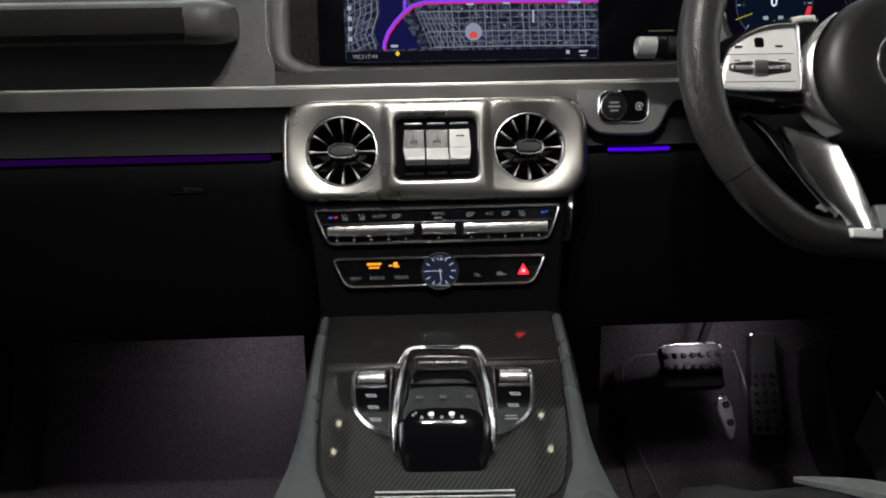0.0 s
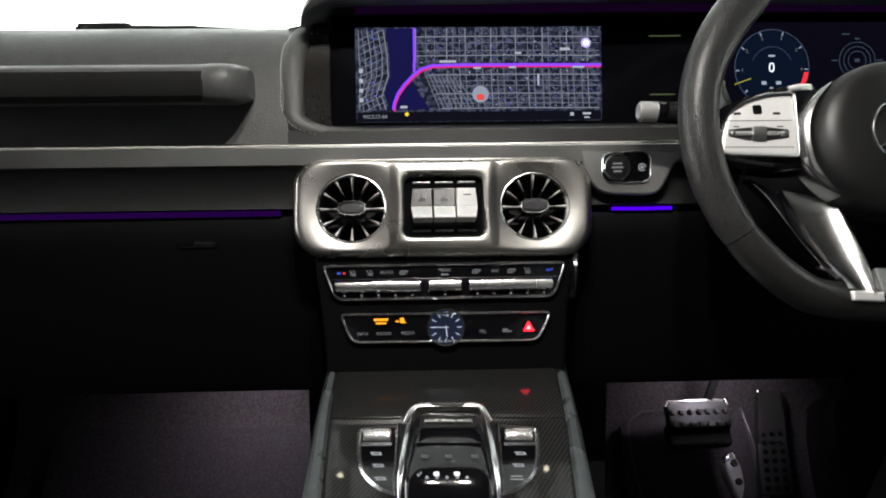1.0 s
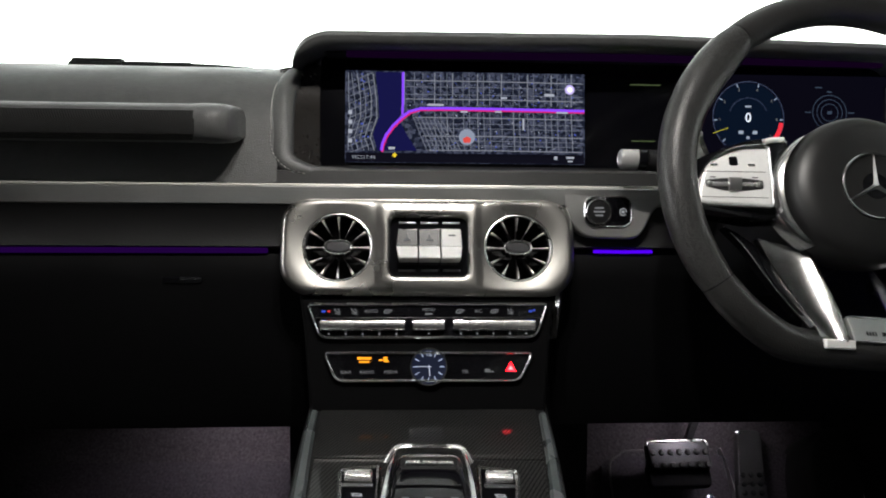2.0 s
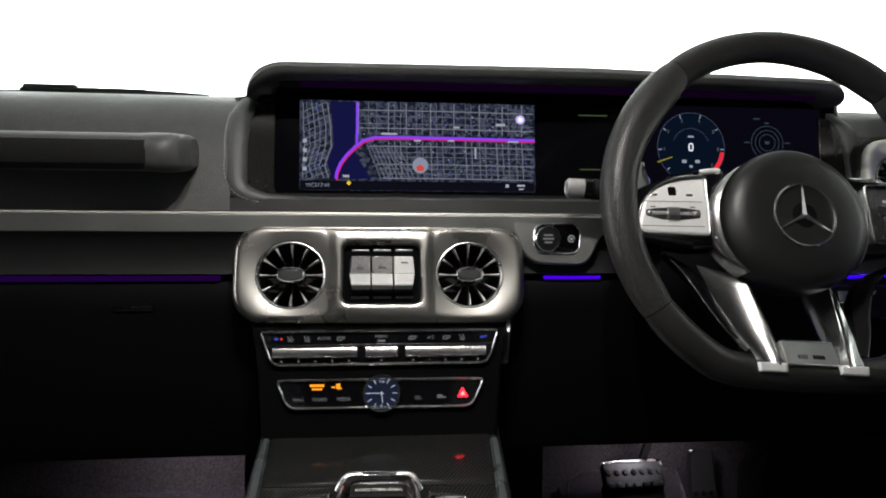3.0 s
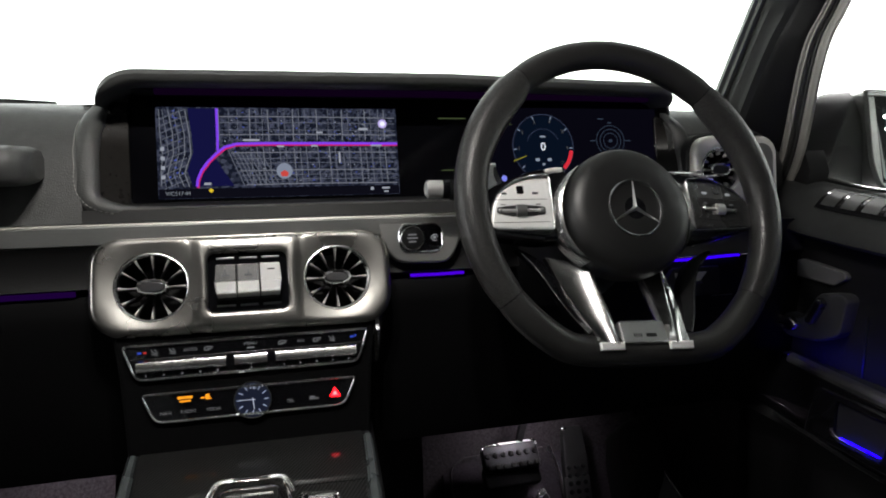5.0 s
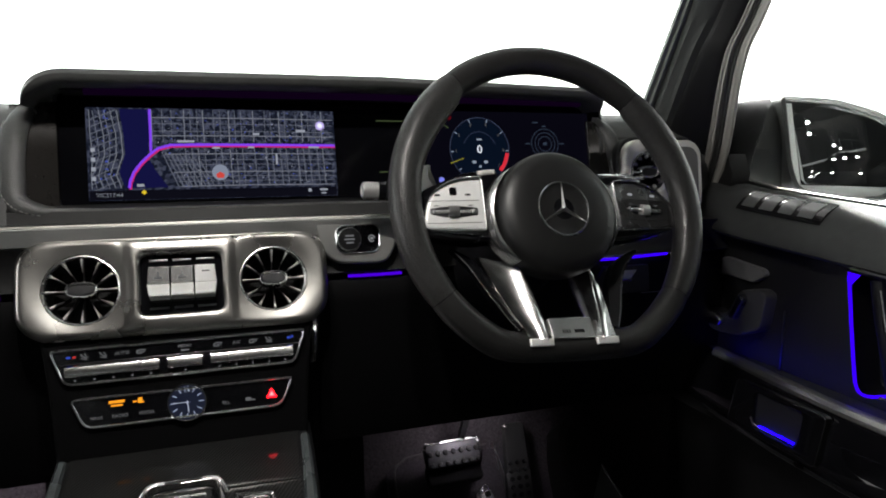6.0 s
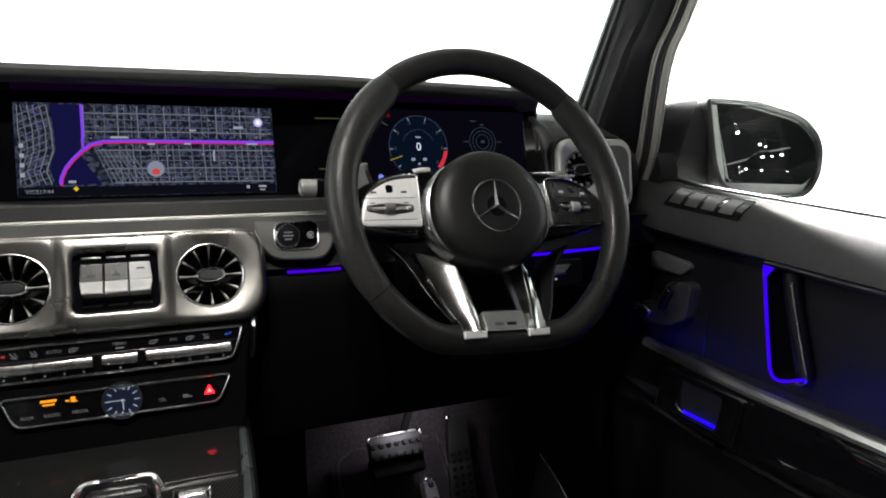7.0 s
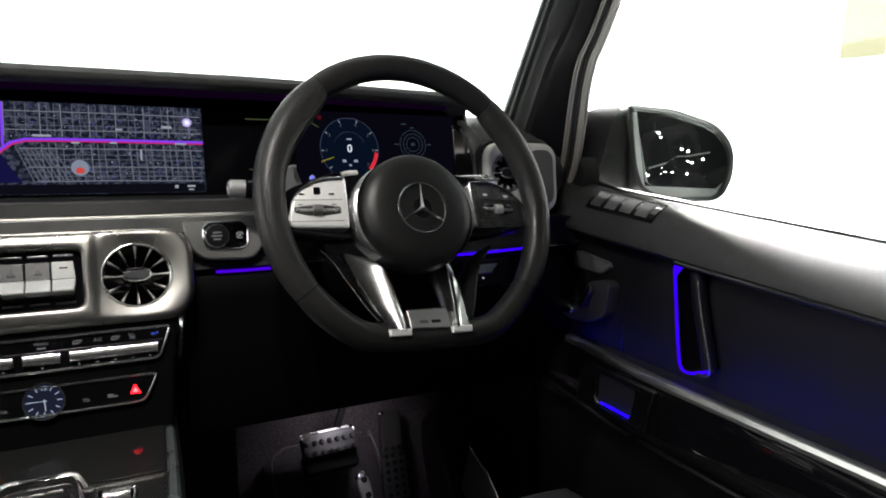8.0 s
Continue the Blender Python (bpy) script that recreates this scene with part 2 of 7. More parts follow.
def frame_ring(bm, outer, width, M, w0, w1, bev=0.0006):
    """A picture-frame-like band along an outline, rounded on its front."""
    inner = inset(outer, width)
    o2, i2 = inset(outer, bev), inset(outer, width - bev)
    loops = [[M @ Vector((u, v, w)) for u, v in lp] for lp, w in ((outer, w0), (outer, w1 - bev), (o2, w1), (i2, w1), (inner, w1 - bev), (inner, w0))]
    return loft(bm, loops, ring=True)


def holed(loops, M, w0, w1, bev=0.0015, res=3):
    """A slab with holes: the first outline is its edge, the rest are holes; rounded edges."""
    cu = bpy.data.curves.new("outline", "CURVE")
    cu.dimensions, cu.fill_mode = "2D", "BOTH"
    cu.extrude, cu.bevel_depth, cu.bevel_resolution, cu.offset = (w1 - w0) / 2 - bev, bev, res, -bev
    for lp in loops:
        sp = cu.splines.new("POLY")
        sp.points.add(len(lp) - 1)
        for q, (u, v) in zip(sp.points, lp):
            q.co = (u, v, 0, 1)
        sp.use_cyclic_u = True
    tmp = bpy.data.objects.new("outline", cu)
    me = bpy.data.meshes.new_from_object(tmp)
    bm = bmesh.new()
    bm.from_mesh(me)
    bpy.data.objects.remove(tmp)
    bpy.data.meshes.remove(me)
    bpy.data.curves.remove(cu)
    bm.transform(M @ Matrix.Translation((0, 0, (w0 + w1) / 2)))
    bmesh.ops.remove_doubles(bm, verts=bm.verts, dist=1e-6)
    return bm


def lettering(text, size, M, w=0.0005, u=0.0, v=0.0):
    """Words in the built-in font, centred, as a thin mesh."""
    cu = bpy.data.curves.new("letters", "FONT")
    cu.body, cu.size, cu.align_x, cu.align_y, cu.resolution_u = text, size, "CENTER", "CENTER", 2
    tmp = bpy.data.objects.new("letters", cu)
    me = bpy.data.meshes.new_from_object(tmp)
    bm = bmesh.new()
    bm.from_mesh(me)
    bpy.data.objects.remove(tmp)
    bpy.data.meshes.remove(me)
    bpy.data.curves.remove(cu)
    bm.transform(M @ Matrix.Translation((u, v, w)))
    return bm


def box(bm, lo, hi, M=Matrix(), bev=0.0):
    c = [(lo[i] + hi[i]) / 2 for i in range(3)]
    s = [abs(hi[i] - lo[i]) for i in range(3)]
    made = bmesh.ops.create_cube(bm, size=1, matrix=Matrix.Translation(c) @ Matrix.Diagonal((*s, 1)))
    if bev:
        edges = list({e for v in made["verts"] for e in v.link_edges})
        got = bmesh.ops.bevel(bm, geom=edges, offset=bev, segments=2, affect="EDGES", profile=0.5)
        vs = list({v for f in got["faces"] for v in f.verts} | {v for v in made["verts"] if v.is_valid})
    else:
        vs = made["verts"]
    bmesh.ops.transform(bm, matrix=M, verts=vs)
    return bm


def lathe(bm, profile, M, n=48, closed_ends=True):
    """Turns (radius, w) points round the w axis."""
    loops = [[M @ Vector((r * math.cos(2 * math.pi * i / n), r * math.sin(2 * math.pi * i / n), w)) for i in range(n)] for r, w in profile]
    return loft(bm, loops, cap0=closed_ends, cap1=closed_ends)


def sweep(bm, path, section, ring=False, up=Vector((0, 0, 1))):
    """Carries a section (a, b) along a path; a across, b towards up."""
    path = [Vector(p) for p in path]
    k, loops = len(path), []
    for i, p in enumerate(path):
        a = path[i - 1] if (i or ring) else p
        b = path[(i + 1) % k] if (i < k - 1 or ring) else p
        t = (b - a).normalized()
        side = t.cross(up)
        side = side.normalized() if side.length > 1e-6 else Vector((1, 0, 0))
        top = side.cross(t).normalized()
        loops.append([p + side * s + top * q for s, q in section])
    return loft(bm, loops, ring=ring)


def arc_pts(pts, n=8):
    """Smooth line through points (Catmull-Rom)."""
    P = [Vector(p) for p in pts]
    out = []
    for i in range(len(P) - 1):
        a, b, c, d = P[max(i - 1, 0)], P[i], P[i + 1], P[min(i + 2, len(P) - 1)]
        for j in range(n):
            t = j / n
            out.append(0.5 * ((2 * b) + (c - a) * t + (2 * a - 5 * b + 4 * c - d) * t * t + (3 * b - a - 3 * c + d) * t ** 3))
    out.append(P[-1])
    return out


def profile_bar(bm, prof, x0, x1, cuts=1, round_ends=0.0):
    """A (y, z) profile carried across x from x0 to x1, closed at both ends."""
    xs = [x0 + (x1 - x0) * i / cuts for i in range(cuts + 1)]
    return loft(bm, [[(x, y, z) for y, z in prof] for x in xs])

# ---------------------------------------------------------------- the hall round the car
M_HALLFLOOR = shader("hall_floor_paint", (0.45, 0.45, 0.44), 0.35, grain=0.1, grain_size=6, wear=0.08)
# These walls emit their own light in place of lit paint; left one unseen.
M_HALLWALL = glow("glowing_white_wall", (1.0, 0.995, 0.985), 5.2)
M_HALLDARK = shader("dark_hall_paint", (0.035, 0.035, 0.037), 0.8, grain=0.2, grain_size=8, bump=0.2)
M_HALLPALE = shader("bounce_ceiling_paint", (0.34, 0.34, 0.345), 0.8, grain=0.1, grain_size=8, bump=0.2)
M_SPOT = glow("spot_lamp_face", (1.0, 0.98, 0.94), 30.0)
M_CREAM = glow("glowing_yellow_banner", (1.0, 0.93, 0.62), 1.1)


def slab(name, lo, hi, material, label, category, kind="structure"):
    return piece(name, box(bmesh.new(), lo, hi), material, label, category, kind=kind)


slab("ground", (-7.2, -20.0, -0.1), (9.4, 8.2, 0), M_HALLFLOOR, "painted grey concrete hall floor under the car", "floor")
slab("backdrop_front", (-7.0, 7.6, 0), (8.0, 7.8, 5.0), M_HALLWALL, "white wall ahead of the car, glow added to look overexposed", "wall")
slab("backdrop_right", (7.6, 0.3, 0), (7.8, 7.6, 5.0), M_HALLWALL, "white side wall of the hall, glow added to look overexposed", "wall")
slab("backdrop_left", (-6.8, -1.0, 0), (-6.6, 7.6, 5.0), M_HALLWALL, "white side wall of the hall, glow added to look overexposed", "wall")
slab("wall_rear", (-7.0, -19.8, 0), (9.2, -19.6, 5.0), M_HALLDARK, "dark rear wall of the hall", "wall")
slab("wall_return", (7.8, 0.3, 0), (9.2, 0.5, 5.0), M_HALLDARK, "dark return of the hall side wall", "wall")
slab("wall_right", (9.0, -19.6, 0), (9.2, 0.3, 5.0), M_HALLDARK, "dark side wall of the hall behind the car", "wall")
slab("wall_left", (-6.8, -19.6, 0), (-6.6, -1.0, 5.0), M_HALLDARK, "dark side wall of the hall behind the car", "wall")
slab("ceiling", (-7.0, -19.8, 5.0), (9.2, -1.5, 5.2), M_HALLDARK, "dark hall ceiling with spot lamps", "ceiling")
# Unseen pale section added to bounce wall light into the cabin.
slab("ceiling_front", (-7.0, -1.5, 5.0), (9.2, 7.8, 5.2), M_HALLPALE, "unseen pale ceiling added to bounce light into the car", "ceiling")
# Banner emits its own light, imitating bright hall light on it.
piece("banner", box(bmesh.new(), (7.0, 3.87, 2.30), (7.05, 4.30, 4.995), bev=0.01), M_CREAM, "pale yellow banner, glow added, hanging before the white wall", "banner")


def spot_lamp(x, y, face_material, size=1.0, z=4.7):
    lamp = thing("spot_lamp", (x, y, z), "small round ceiling spot lamp, switched on", "lamp", group="ceiling spot lamps")
    M = Matrix.Translation((x, y, z)) @ Matrix.Rotation(math.pi, 4, "X")
    part("housing", lathe(bmesh.new(), [(0.03, -0.3), (0.03, -0.1), (0.07, -0.08), (0.075, 0.06), (0.07, 0.07)], M, 20), M_HALLDARK, lamp)
    part("lens", lathe(bmesh.new(), [(0.062 * size, 0.066), (0.070 * size, 0.078), (0.060 * size, 0.094), (0.026 * size, 0.104)], M, 20), face_material, lamp, "bright lamp lens")


M_WARMSPOT = glow("warm_spot_lamp_face", (1.0, 0.88, 0.68), 22.0)
for sx, sy in ((3.16, -8.73), (3.37, -9.64), (4.67, -10.86), (5.10, -11.28), (6.35, -12.71), (5.95, -13.38), (5.62, -13.57), (4.33, -14.17), (3.33, -14.68), (5.13, -16.79), (5.56, -17.10), (5.95, -17.28), (6.86, -17.91), (8.25, -18.26), (-3.0, -6.0), (-2.0, -9.0)):
    spot_lamp(sx, sy, M_SPOT)
for sx, sy in ((-0.607, 2.756), (-0.631, 2.548), (0.796, 2.763), (0.822, 2.507)):
    spot_lamp(sx, sy, M_WARMSPOT, 0.24)
FLOOD, AIM = Vector((1.60, 3.60, 4.60)), Vector((1.50, 0.60, 1.28))
flood = thing("stage_spotlight", tuple(FLOOD), "bright narrow spotlight hanging under the hall ceiling", "lamp")
M_STAND = shader("white_lamp_paint", (0.8, 0.8, 0.8), 0.5, grain=0.05, grain_size=60)
FL = look(FLOOD, AIM) @ Matrix.Rotation(math.pi, 4, "Y")
part("stem", lathe(bmesh.new(), [(0.015, 0.0), (0.015, 0.385)], Matrix.Translation(FLOOD + Vector((0, 0, 0.02))), 12), M_STAND, flood)
part("lens", lathe(bmesh.new(), [(0.07, -0.03), (0.08, 0.0), (0.06, 0.012)], FL, 20), M_SPOT, flood, "bright lamp lens")
beam = bpy.data.lights.new("spotlight_beam", "SPOT")
beam.energy, beam.color, beam.spot_size, beam.spot_blend, beam.shadow_soft_size = 34000, (1.0, 0.98, 0.95), radians(18.1), 0.02, 0.03
new("spotlight_beam", beam).matrix_world = look(FLOOD + (AIM - FLOOD).normalized() * 0.05, AIM)
rail = thing("lighting_rail", (4.75, -12.45, 4.62), "thin grey lighting rail hung under the hall ceiling", "rail")
part("rail", sweep(bmesh.new(), [(3.2, -13.4, 4.62), (6.3, -11.5, 4.62)], [(0.03, -0.03), (0.03, 0.03), (-0.03, 0.03), (-0.03, -0.03)]), M_HALLFLOOR, rail)
for k in (0.15, 0.5, 0.85):
    part("hanger", lathe(bmesh.new(), [(0.012, 0.0), (0.012, 0.36)], Matrix.Translation((3.2 + 3.1 * k, -13.4 + 1.9 * k, 4.645)), 8), M_HALLDARK, rail)

# ---------------------------------------------------------------- car shell
FLOOR = 0.62
M_PANE = bpy.data.materials.new("window_glass")
M_PANE.use_nodes = True
_nt = M_PANE.node_tree
_nt.nodes.remove(_nt.nodes["Principled BSDF"])
_mix, _tr, _gl = _nt.nodes.new("ShaderNodeMixShader"), _nt.nodes.new("ShaderNodeBsdfTransparent"), _nt.nodes.new("ShaderNodeBsdfGlossy")
_gl.inputs["Roughness"].default_value = 0.01
_tr.inputs["Color"].default_value = (0.93, 0.96, 0.94, 1)
_mix.inputs[0].default_value = 0.05
_nt.links.new(_tr.outputs[0], _mix.inputs[1])
_nt.links.new(_gl.outputs[0], _mix.inputs[2])
_nt.links.new(_mix.outputs[0], _nt.nodes["Material Output"].inputs["Surface"])

b = bmesh.new()
box(b, (-0.80, -1.9, FLOOR - 0.05), (0.80, 1.05, FLOOR))
piece("floor", b, M_CARPET, "dark carpeted cabin floor of the car", "floor", kind="structure")


def toe_board(name, x0, x1, label):
    """Sloping carpeted board from the floor up under the dashboard."""
    prof = arc_pts([(0, 1.02, FLOOR), (0, 1.12, FLOOR + 0.012), (0, 1.19, 0.675), (0, 1.270, 0.800), (0, 1.300, 0.960)], 5)
    bm = bmesh.new()
    front = [(p.y, p.z) for p in prof]
    back = [(p.y + 0.05, p.z - 0.03) for p in reversed(prof)]
    profile_bar(bm, front + back, x0, x1, 12)
    return piece(name, bm, M_CARPET, label, "floor", kind="structure")


toe_board("footwell_board_driver", 0.20, 0.80, "dark carpeted toe board behind the pedals")
toe_board("footwell_board_passenger", -0.80, -0.20, "dark carpeted toe board of the passenger footwell")

b = bmesh.new()
profile_bar(b, [(1.31, FLOOR), (1.34, FLOOR), (1.34, 1.40), (1.31, 1.40)], -0.80, 0.80)
piece("firewall", b, M_BLACK, "black bulkhead behind the dashboard", "bulkhead", kind="structure")

# roof with a lining, window apertures left open between the pillars
b = bmesh.new()
profile_bar(b, [(0.80, 1.87), (0.60, 1.905), (-1.9, 1.93), (-1.9, 1.97), (0.62, 1.95), (0.83, 1.905)], -0.72, 0.72, 8)
piece("roof", b, M_HEADLINER, "dark cloth-lined car roof", "roof", kind="structure")
for s in (-1, 1):
    b = bmesh.new()
    profile_bar(b, [(0.86, 1.83), (0.70, 1.86), (-1.9, 1.88), (-1.9, 1.97), (0.62, 1.95), (0.83, 1.905)], s * 0.70, s * 0.775, 2)
    piece("roof_rail", b, M_PILLAR, "dark trimmed roof side rail over the doors", "roof rail", kind="structure")
    b = bmesh.new()
    box(b, (s * 0.74, -0.62, 1.25), (s * 0.82, -0.46, 1.90), bev=0.01)
    piece("centre_pillar", b, M_PILLAR, "dark trimmed pillar behind the front door", "pillar", kind="structure")
    b = bmesh.new()
    box(b, (s * 0.76, -1.9, FLOOR - 0.05), (s * 0.84, -0.56, 1.28), bev=0.01)
    piece("rear_side_wall", b, M_SOFT, "dark rear side trim of the cabin", "side panel", kind="structure")
    b = bmesh.new()
    box(b, (s * 0.72, -1.94, 1.28), (s * 0.84, -1.80, 1.93), bev=0.01)
    piece("rear_pillar", b, M_PILLAR, "dark trimmed rear corner pillar", "pillar", kind="structure")
b = bmesh.new()
box(b, (-0.80, -1.98, FLOOR - 0.05), (0.80, -1.9, 1.28), bev=0.01)
piece("tailgate_panel", b, M_SOFT, "dark lower tailgate trim", "tailgate", kind="structure")

# windscreen pane
WS_BASE, WS_TOP = (1.125, 1.40), (0.835, 1.88)
b = bmesh.new()
loft(b, [[(x, 1.125 - 0.02 * abs(x) ** 2, 1.40), (x, 0.835 - 0.02 * abs(x) ** 2, 1.88), (x, 0.840 - 0.02 * abs(x) ** 2, 1.883), (x, 1.130 - 0.02 * abs(x) ** 2, 1.403)] for x in [-0.74 + 1.48 * i / 8 for i in range(9)]])
ws = piece("windscreen", b, M_PANE, "clear upright windscreen pane", "windscreen", kind="structure")
ws.visible_shadow = False

# wiper resting outside on the glass base
wiper = thing("wiper", (-0.48, 1.175, 1.44), "black windscreen wiper parked at the glass foot", "wiper")
b = bmesh.new()
box(b, (-0.495, 1.170, 1.4440), (-0.425, 1.186, 1.4545), bev=0.003)
box(b, (-0.430, 1.172, 1.4440), (-0.330, 1.184, 1.4505), bev=0.0025)
part("arm", b, M_BLACK, wiper)
b = bmesh.new()
sweep(b, [(-0.50, 1.178, 1.447), (-0.40, 1.178, 1.448), (-0.30, 1.178, 1.4455), (-0.245, 1.178, 1.4425)], [(-0.004, -0.002), (0.004, -0.002), (0.003, 0.003), (-0.003, 0.003)])
sweep(b, [(-0.80, 1.176, 1.4425), (-0.50, 1.176, 1.4430), (-0.245, 1.176, 1.4418)], [(-0.004, -0.002), (0.004, -0.002), (0.003, 0.0025), (-0.003, 0.0025)])
part("blade", b, M_RUBBER, wiper)
b = bmesh.new()
profile_bar(b, [(1.15, 1.425), (1.22, 1.428), (1.35, 1.42), (1.35, 1.40), (1.15, 1.40)], -0.80, 0.80, 2)
piece("scuttle_panel", b, M_BLACK, "black scuttle panel under the windscreen", "panel", kind="structure")


# front pillars: lining, seals and door frame run side by side up to the roof
def pillar_band(bm, s, left, right, depth=0.02, bulge=0.16):
    """A band between two edge lines, each through foot, middle and head; lofted with some thickness."""
    la, ra = arc_pts(left, 6), arc_pts(right, 6)
    loops = []
    for l, r in zip(la, ra):
        l, r = Vector((s * l.x, l.y, l.z)), Vector((s * r.x, r.y, r.z))
        out = Vector((s * 0.7, 0.7, 0)) * depth
        mid = (l + r) / 2 - Vector((s * 0.7, 0.7, 0)) * (l - r).length * bulge
        loops.append([l, (l * 0.5 + mid * 0.5) - out * 0.1, mid, (r * 0.5 + mid * 0.5) - out * 0.1, r, r + out, l + out])
    return loft(bm, loops)


# edge lines from the dashboard to the roof: lining, black seal, door frame, groove, outer frame
EDGES = [[(0.696, 1.130, 1.30), (0.695, 1.091, 1.368), (0.694, 1.007, 1.516), (0.693, 0.957, 1.602), (0.690, 0.795, 1.885)],
         [(0.711, 1.112, 1.30), (0.709, 1.072, 1.368), (0.706, 0.990, 1.515), (0.704, 0.942, 1.600), (0.700, 0.784, 1.885)],
         [(0.733, 1.072, 1.30), (0.730, 1.034, 1.368), (0.724, 0.957, 1.513), (0.733, 0.912, 1.597), (0.732, 0.755, 1.885)],
         [(0.791, 1.032, 1.30), (0.785, 0.995, 1.370), (0.748, 0.928, 1.511), (0.754, 0.888, 1.594), (0.752, 0.740, 1.885)],
         [(0.797, 1.020, 1.30), (0.790, 0.983, 1.370), (0.753, 0.918, 1.510), (0.758, 0.879, 1.593), (0.756, 0.733, 1.885)],
         [(0.799, 1.008, 1.30), (0.792, 0.971, 1.370), (0.756, 0.909, 1.509), (0.760, 0.871, 1.592), (0.758, 0.727, 1.885)],
         [(0.803, 0.994, 1.30), (0.796, 0.957, 1.371), (0.760, 0.895, 1.508), (0.764, 0.858, 1.590), (0.762, 0.716, 1.885)]]
for s in (-1, 1):
    pil = thing("front_pillar", (s * 0.72, 1.05, 1.36), "dark slanting windscreen pillar with grey lining", "pillar", kind="structure")
    for k, (nm, mt, dp, bg) in enumerate((("lining_edge", M_PILLAR, 0.05, 0.05), ("lining", M_LINING, 0.05, 0.10), ("seal", M_BLACK, 0.03, 0.02), ("door_frame", M_FRAME, 0.03, 0.16), ("frame_groove", M_SEAL, 0.026, 0.0), ("outer_frame", M_FRAME, 0.025, 0.16))):
        part(nm, pillar_band(bmesh.new(), s, EDGES[k], EDGES[k + 1], dp, bg), mt, pil, "grey painted door frame strip" if mt == M_FRAME else "", 50)

# ---------------------------------------------------------------- dashboard
dash = thing("dashboard", (0, 1.0, 1.0), "dark grey leather dashboard with a brushed metal strip", "dashboard")


def upper_profile():
    """(y, z) of the leather-covered upper pad, from the metal strip up to the windscreen."""
    p = arc_pts([(0, 0.938, 1.303), (0, 0.950, 1.335), (0, 0.968, 1.375), (0, 1.000, 1.412), (0, 1.050, 1.4335), (0, 1.130, 1.440)], 6)
    return [(q.y, q.z) for q in p]


UP = upper_profile()
b = bmesh.new()
profile_bar(b, UP + [(1.13, 1.30), (0.96, 1.295)], -0.79, -0.170, 16)
part("upper_pad", b, M_DASH, dash)
b = bmesh.new()
profile_bar(b, [(1.055, 1.434), (1.13, 1.440), (1.13, 1.36), (1.06, 1.40)], -0.195, 0.60, 6)
part("rear_deck", b, M_DASH, dash)
b = bmesh.new()
profile_bar(b, [(0.985, 1.30), (0.998, 1.40), (1.02, 1.424), (1.055, 1.434), (1.13, 1.440), (1.13, 1.30)], 0.592, 0.79, 6)
part("end_pad", b, M_DASH, dash)

# recess round the displays: a leather lip down the side and along the bottom
S = face(0, 1.010, 1.370, 12)
lip_line = [(-0.160, 0.058), (-0.164, 0.046), (-0.167, 0.030), (-0.168, 0.010), (-0.168, -0.010)] + rounded([(-0.168, -0.020), (-0.165, -0.0665), (0.10, -0.0665)], [0.0, 0.040, 0.0], 8)[9:18] + [(-0.08, -0.0670), (0.10, -0.0670), (0.62, -0.0670)]


def lip_depth(v):
    """How far the leather face stands before the display plane at that height."""
    return float(np.interp(v, [-0.067, -0.03, 0.0, 0.03, 0.045, 0.058], [0.052, 0.046, 0.039, 0.026, 0.012, -0.004]))


lip_path = [S @ Vector((u, v, lip_depth(v) - 0.004)) for u, v in lip_line]
b = bmesh.new()
loops = []
for i, p in enumerate(lip_path):
    t = (lip_path[min(i + 1, len(lip_path) - 1)] - lip_path[max(i - 1, 0)]).normalized()
    side = t.cross(Vector((0, -0.978, 0.208))).normalized()
    k = i / (len(lip_path) - 1)
    r = float(np.interp(lip_line[i][0], [-0.168, -0.150, -0.125, -0.08], [0.0135, 0.011, 0.006, 0.0042]))
    out = side.cross(t).normalized()
    loops.append([p + side * (r * math.cos(a)) + out * (min(r, 0.009) * math.sin(a)) for a in [2 * math.pi * j / 16 for j in range(16)]])
loft(b, loops)
part("recess_lip", b, M_DASH, dash, "", 70)
# stitches along the lip
b = bmesh.new()
n = len(lip_path)
line = arc_pts([S @ Vector((u, v, lip_depth(v) + 0.0042)) for u, v in [(-0.1775 - 0.0022 * math.sin(math.pi * k / 10), 0.042 - 0.0065 * k) for k in range(10)] + [(-0.1785, -0.030), (-0.1755, -0.045), (-0.1670, -0.058), (-0.154, -0.0665), (-0.138, -0.0705)]], 3)
for i in range(0, len(line) - 1):
    p, q = line[i], line[i + 1]
    m = (p + q) / 2
    d = (q - p).normalized() * 0.0016
    sweep(b, [m - d, m + d], [(0.0006 * math.cos(a), 0.0006 * math.sin(a)) for a in (0, 1.57, 3.14, 4.71)], up=Vector((0, -1, 0.2)))
tagged(part("seam_stitching", b, M_STITCH, dash), "row of pale grey seam stitches", kind="stuff")
# dark filler beside the display
b = bmesh.new()
loft(b, [[S @ Vector((u, v, w)) for u, w in ((-0.162, lip_depth(v) * 0.72), (-0.129, 0.006), (-0.129, -0.01), (-0.180, -0.012))] for v in (-0.060, -0.045, -0.02, 0.01, 0.03, 0.045, 0.056, 0.068)])
M_BROWN = shader("brown_gloss_trim", (0.017, 0.0155, 0.0145), 0.22, grain=0.25, grain_size=200, wear=0.05)
part("recess_filler", b, M_BROWN, dash, "dark brown glossy filler panel")
b = bmesh.new()
loft(b, [[S @ Vector((u, v, w)) for u, w in ((0.603, lip_depth(v) * 0.60), (0.578, 0.005), (0.578, -0.01), (0.612, -0.012))] for v in (-0.060, -0.045, -0.02, 0.01, 0.03, 0.045, 0.054)])
part("recess_filler", b, M_BROWN, dash, "dark brown glossy filler panel")
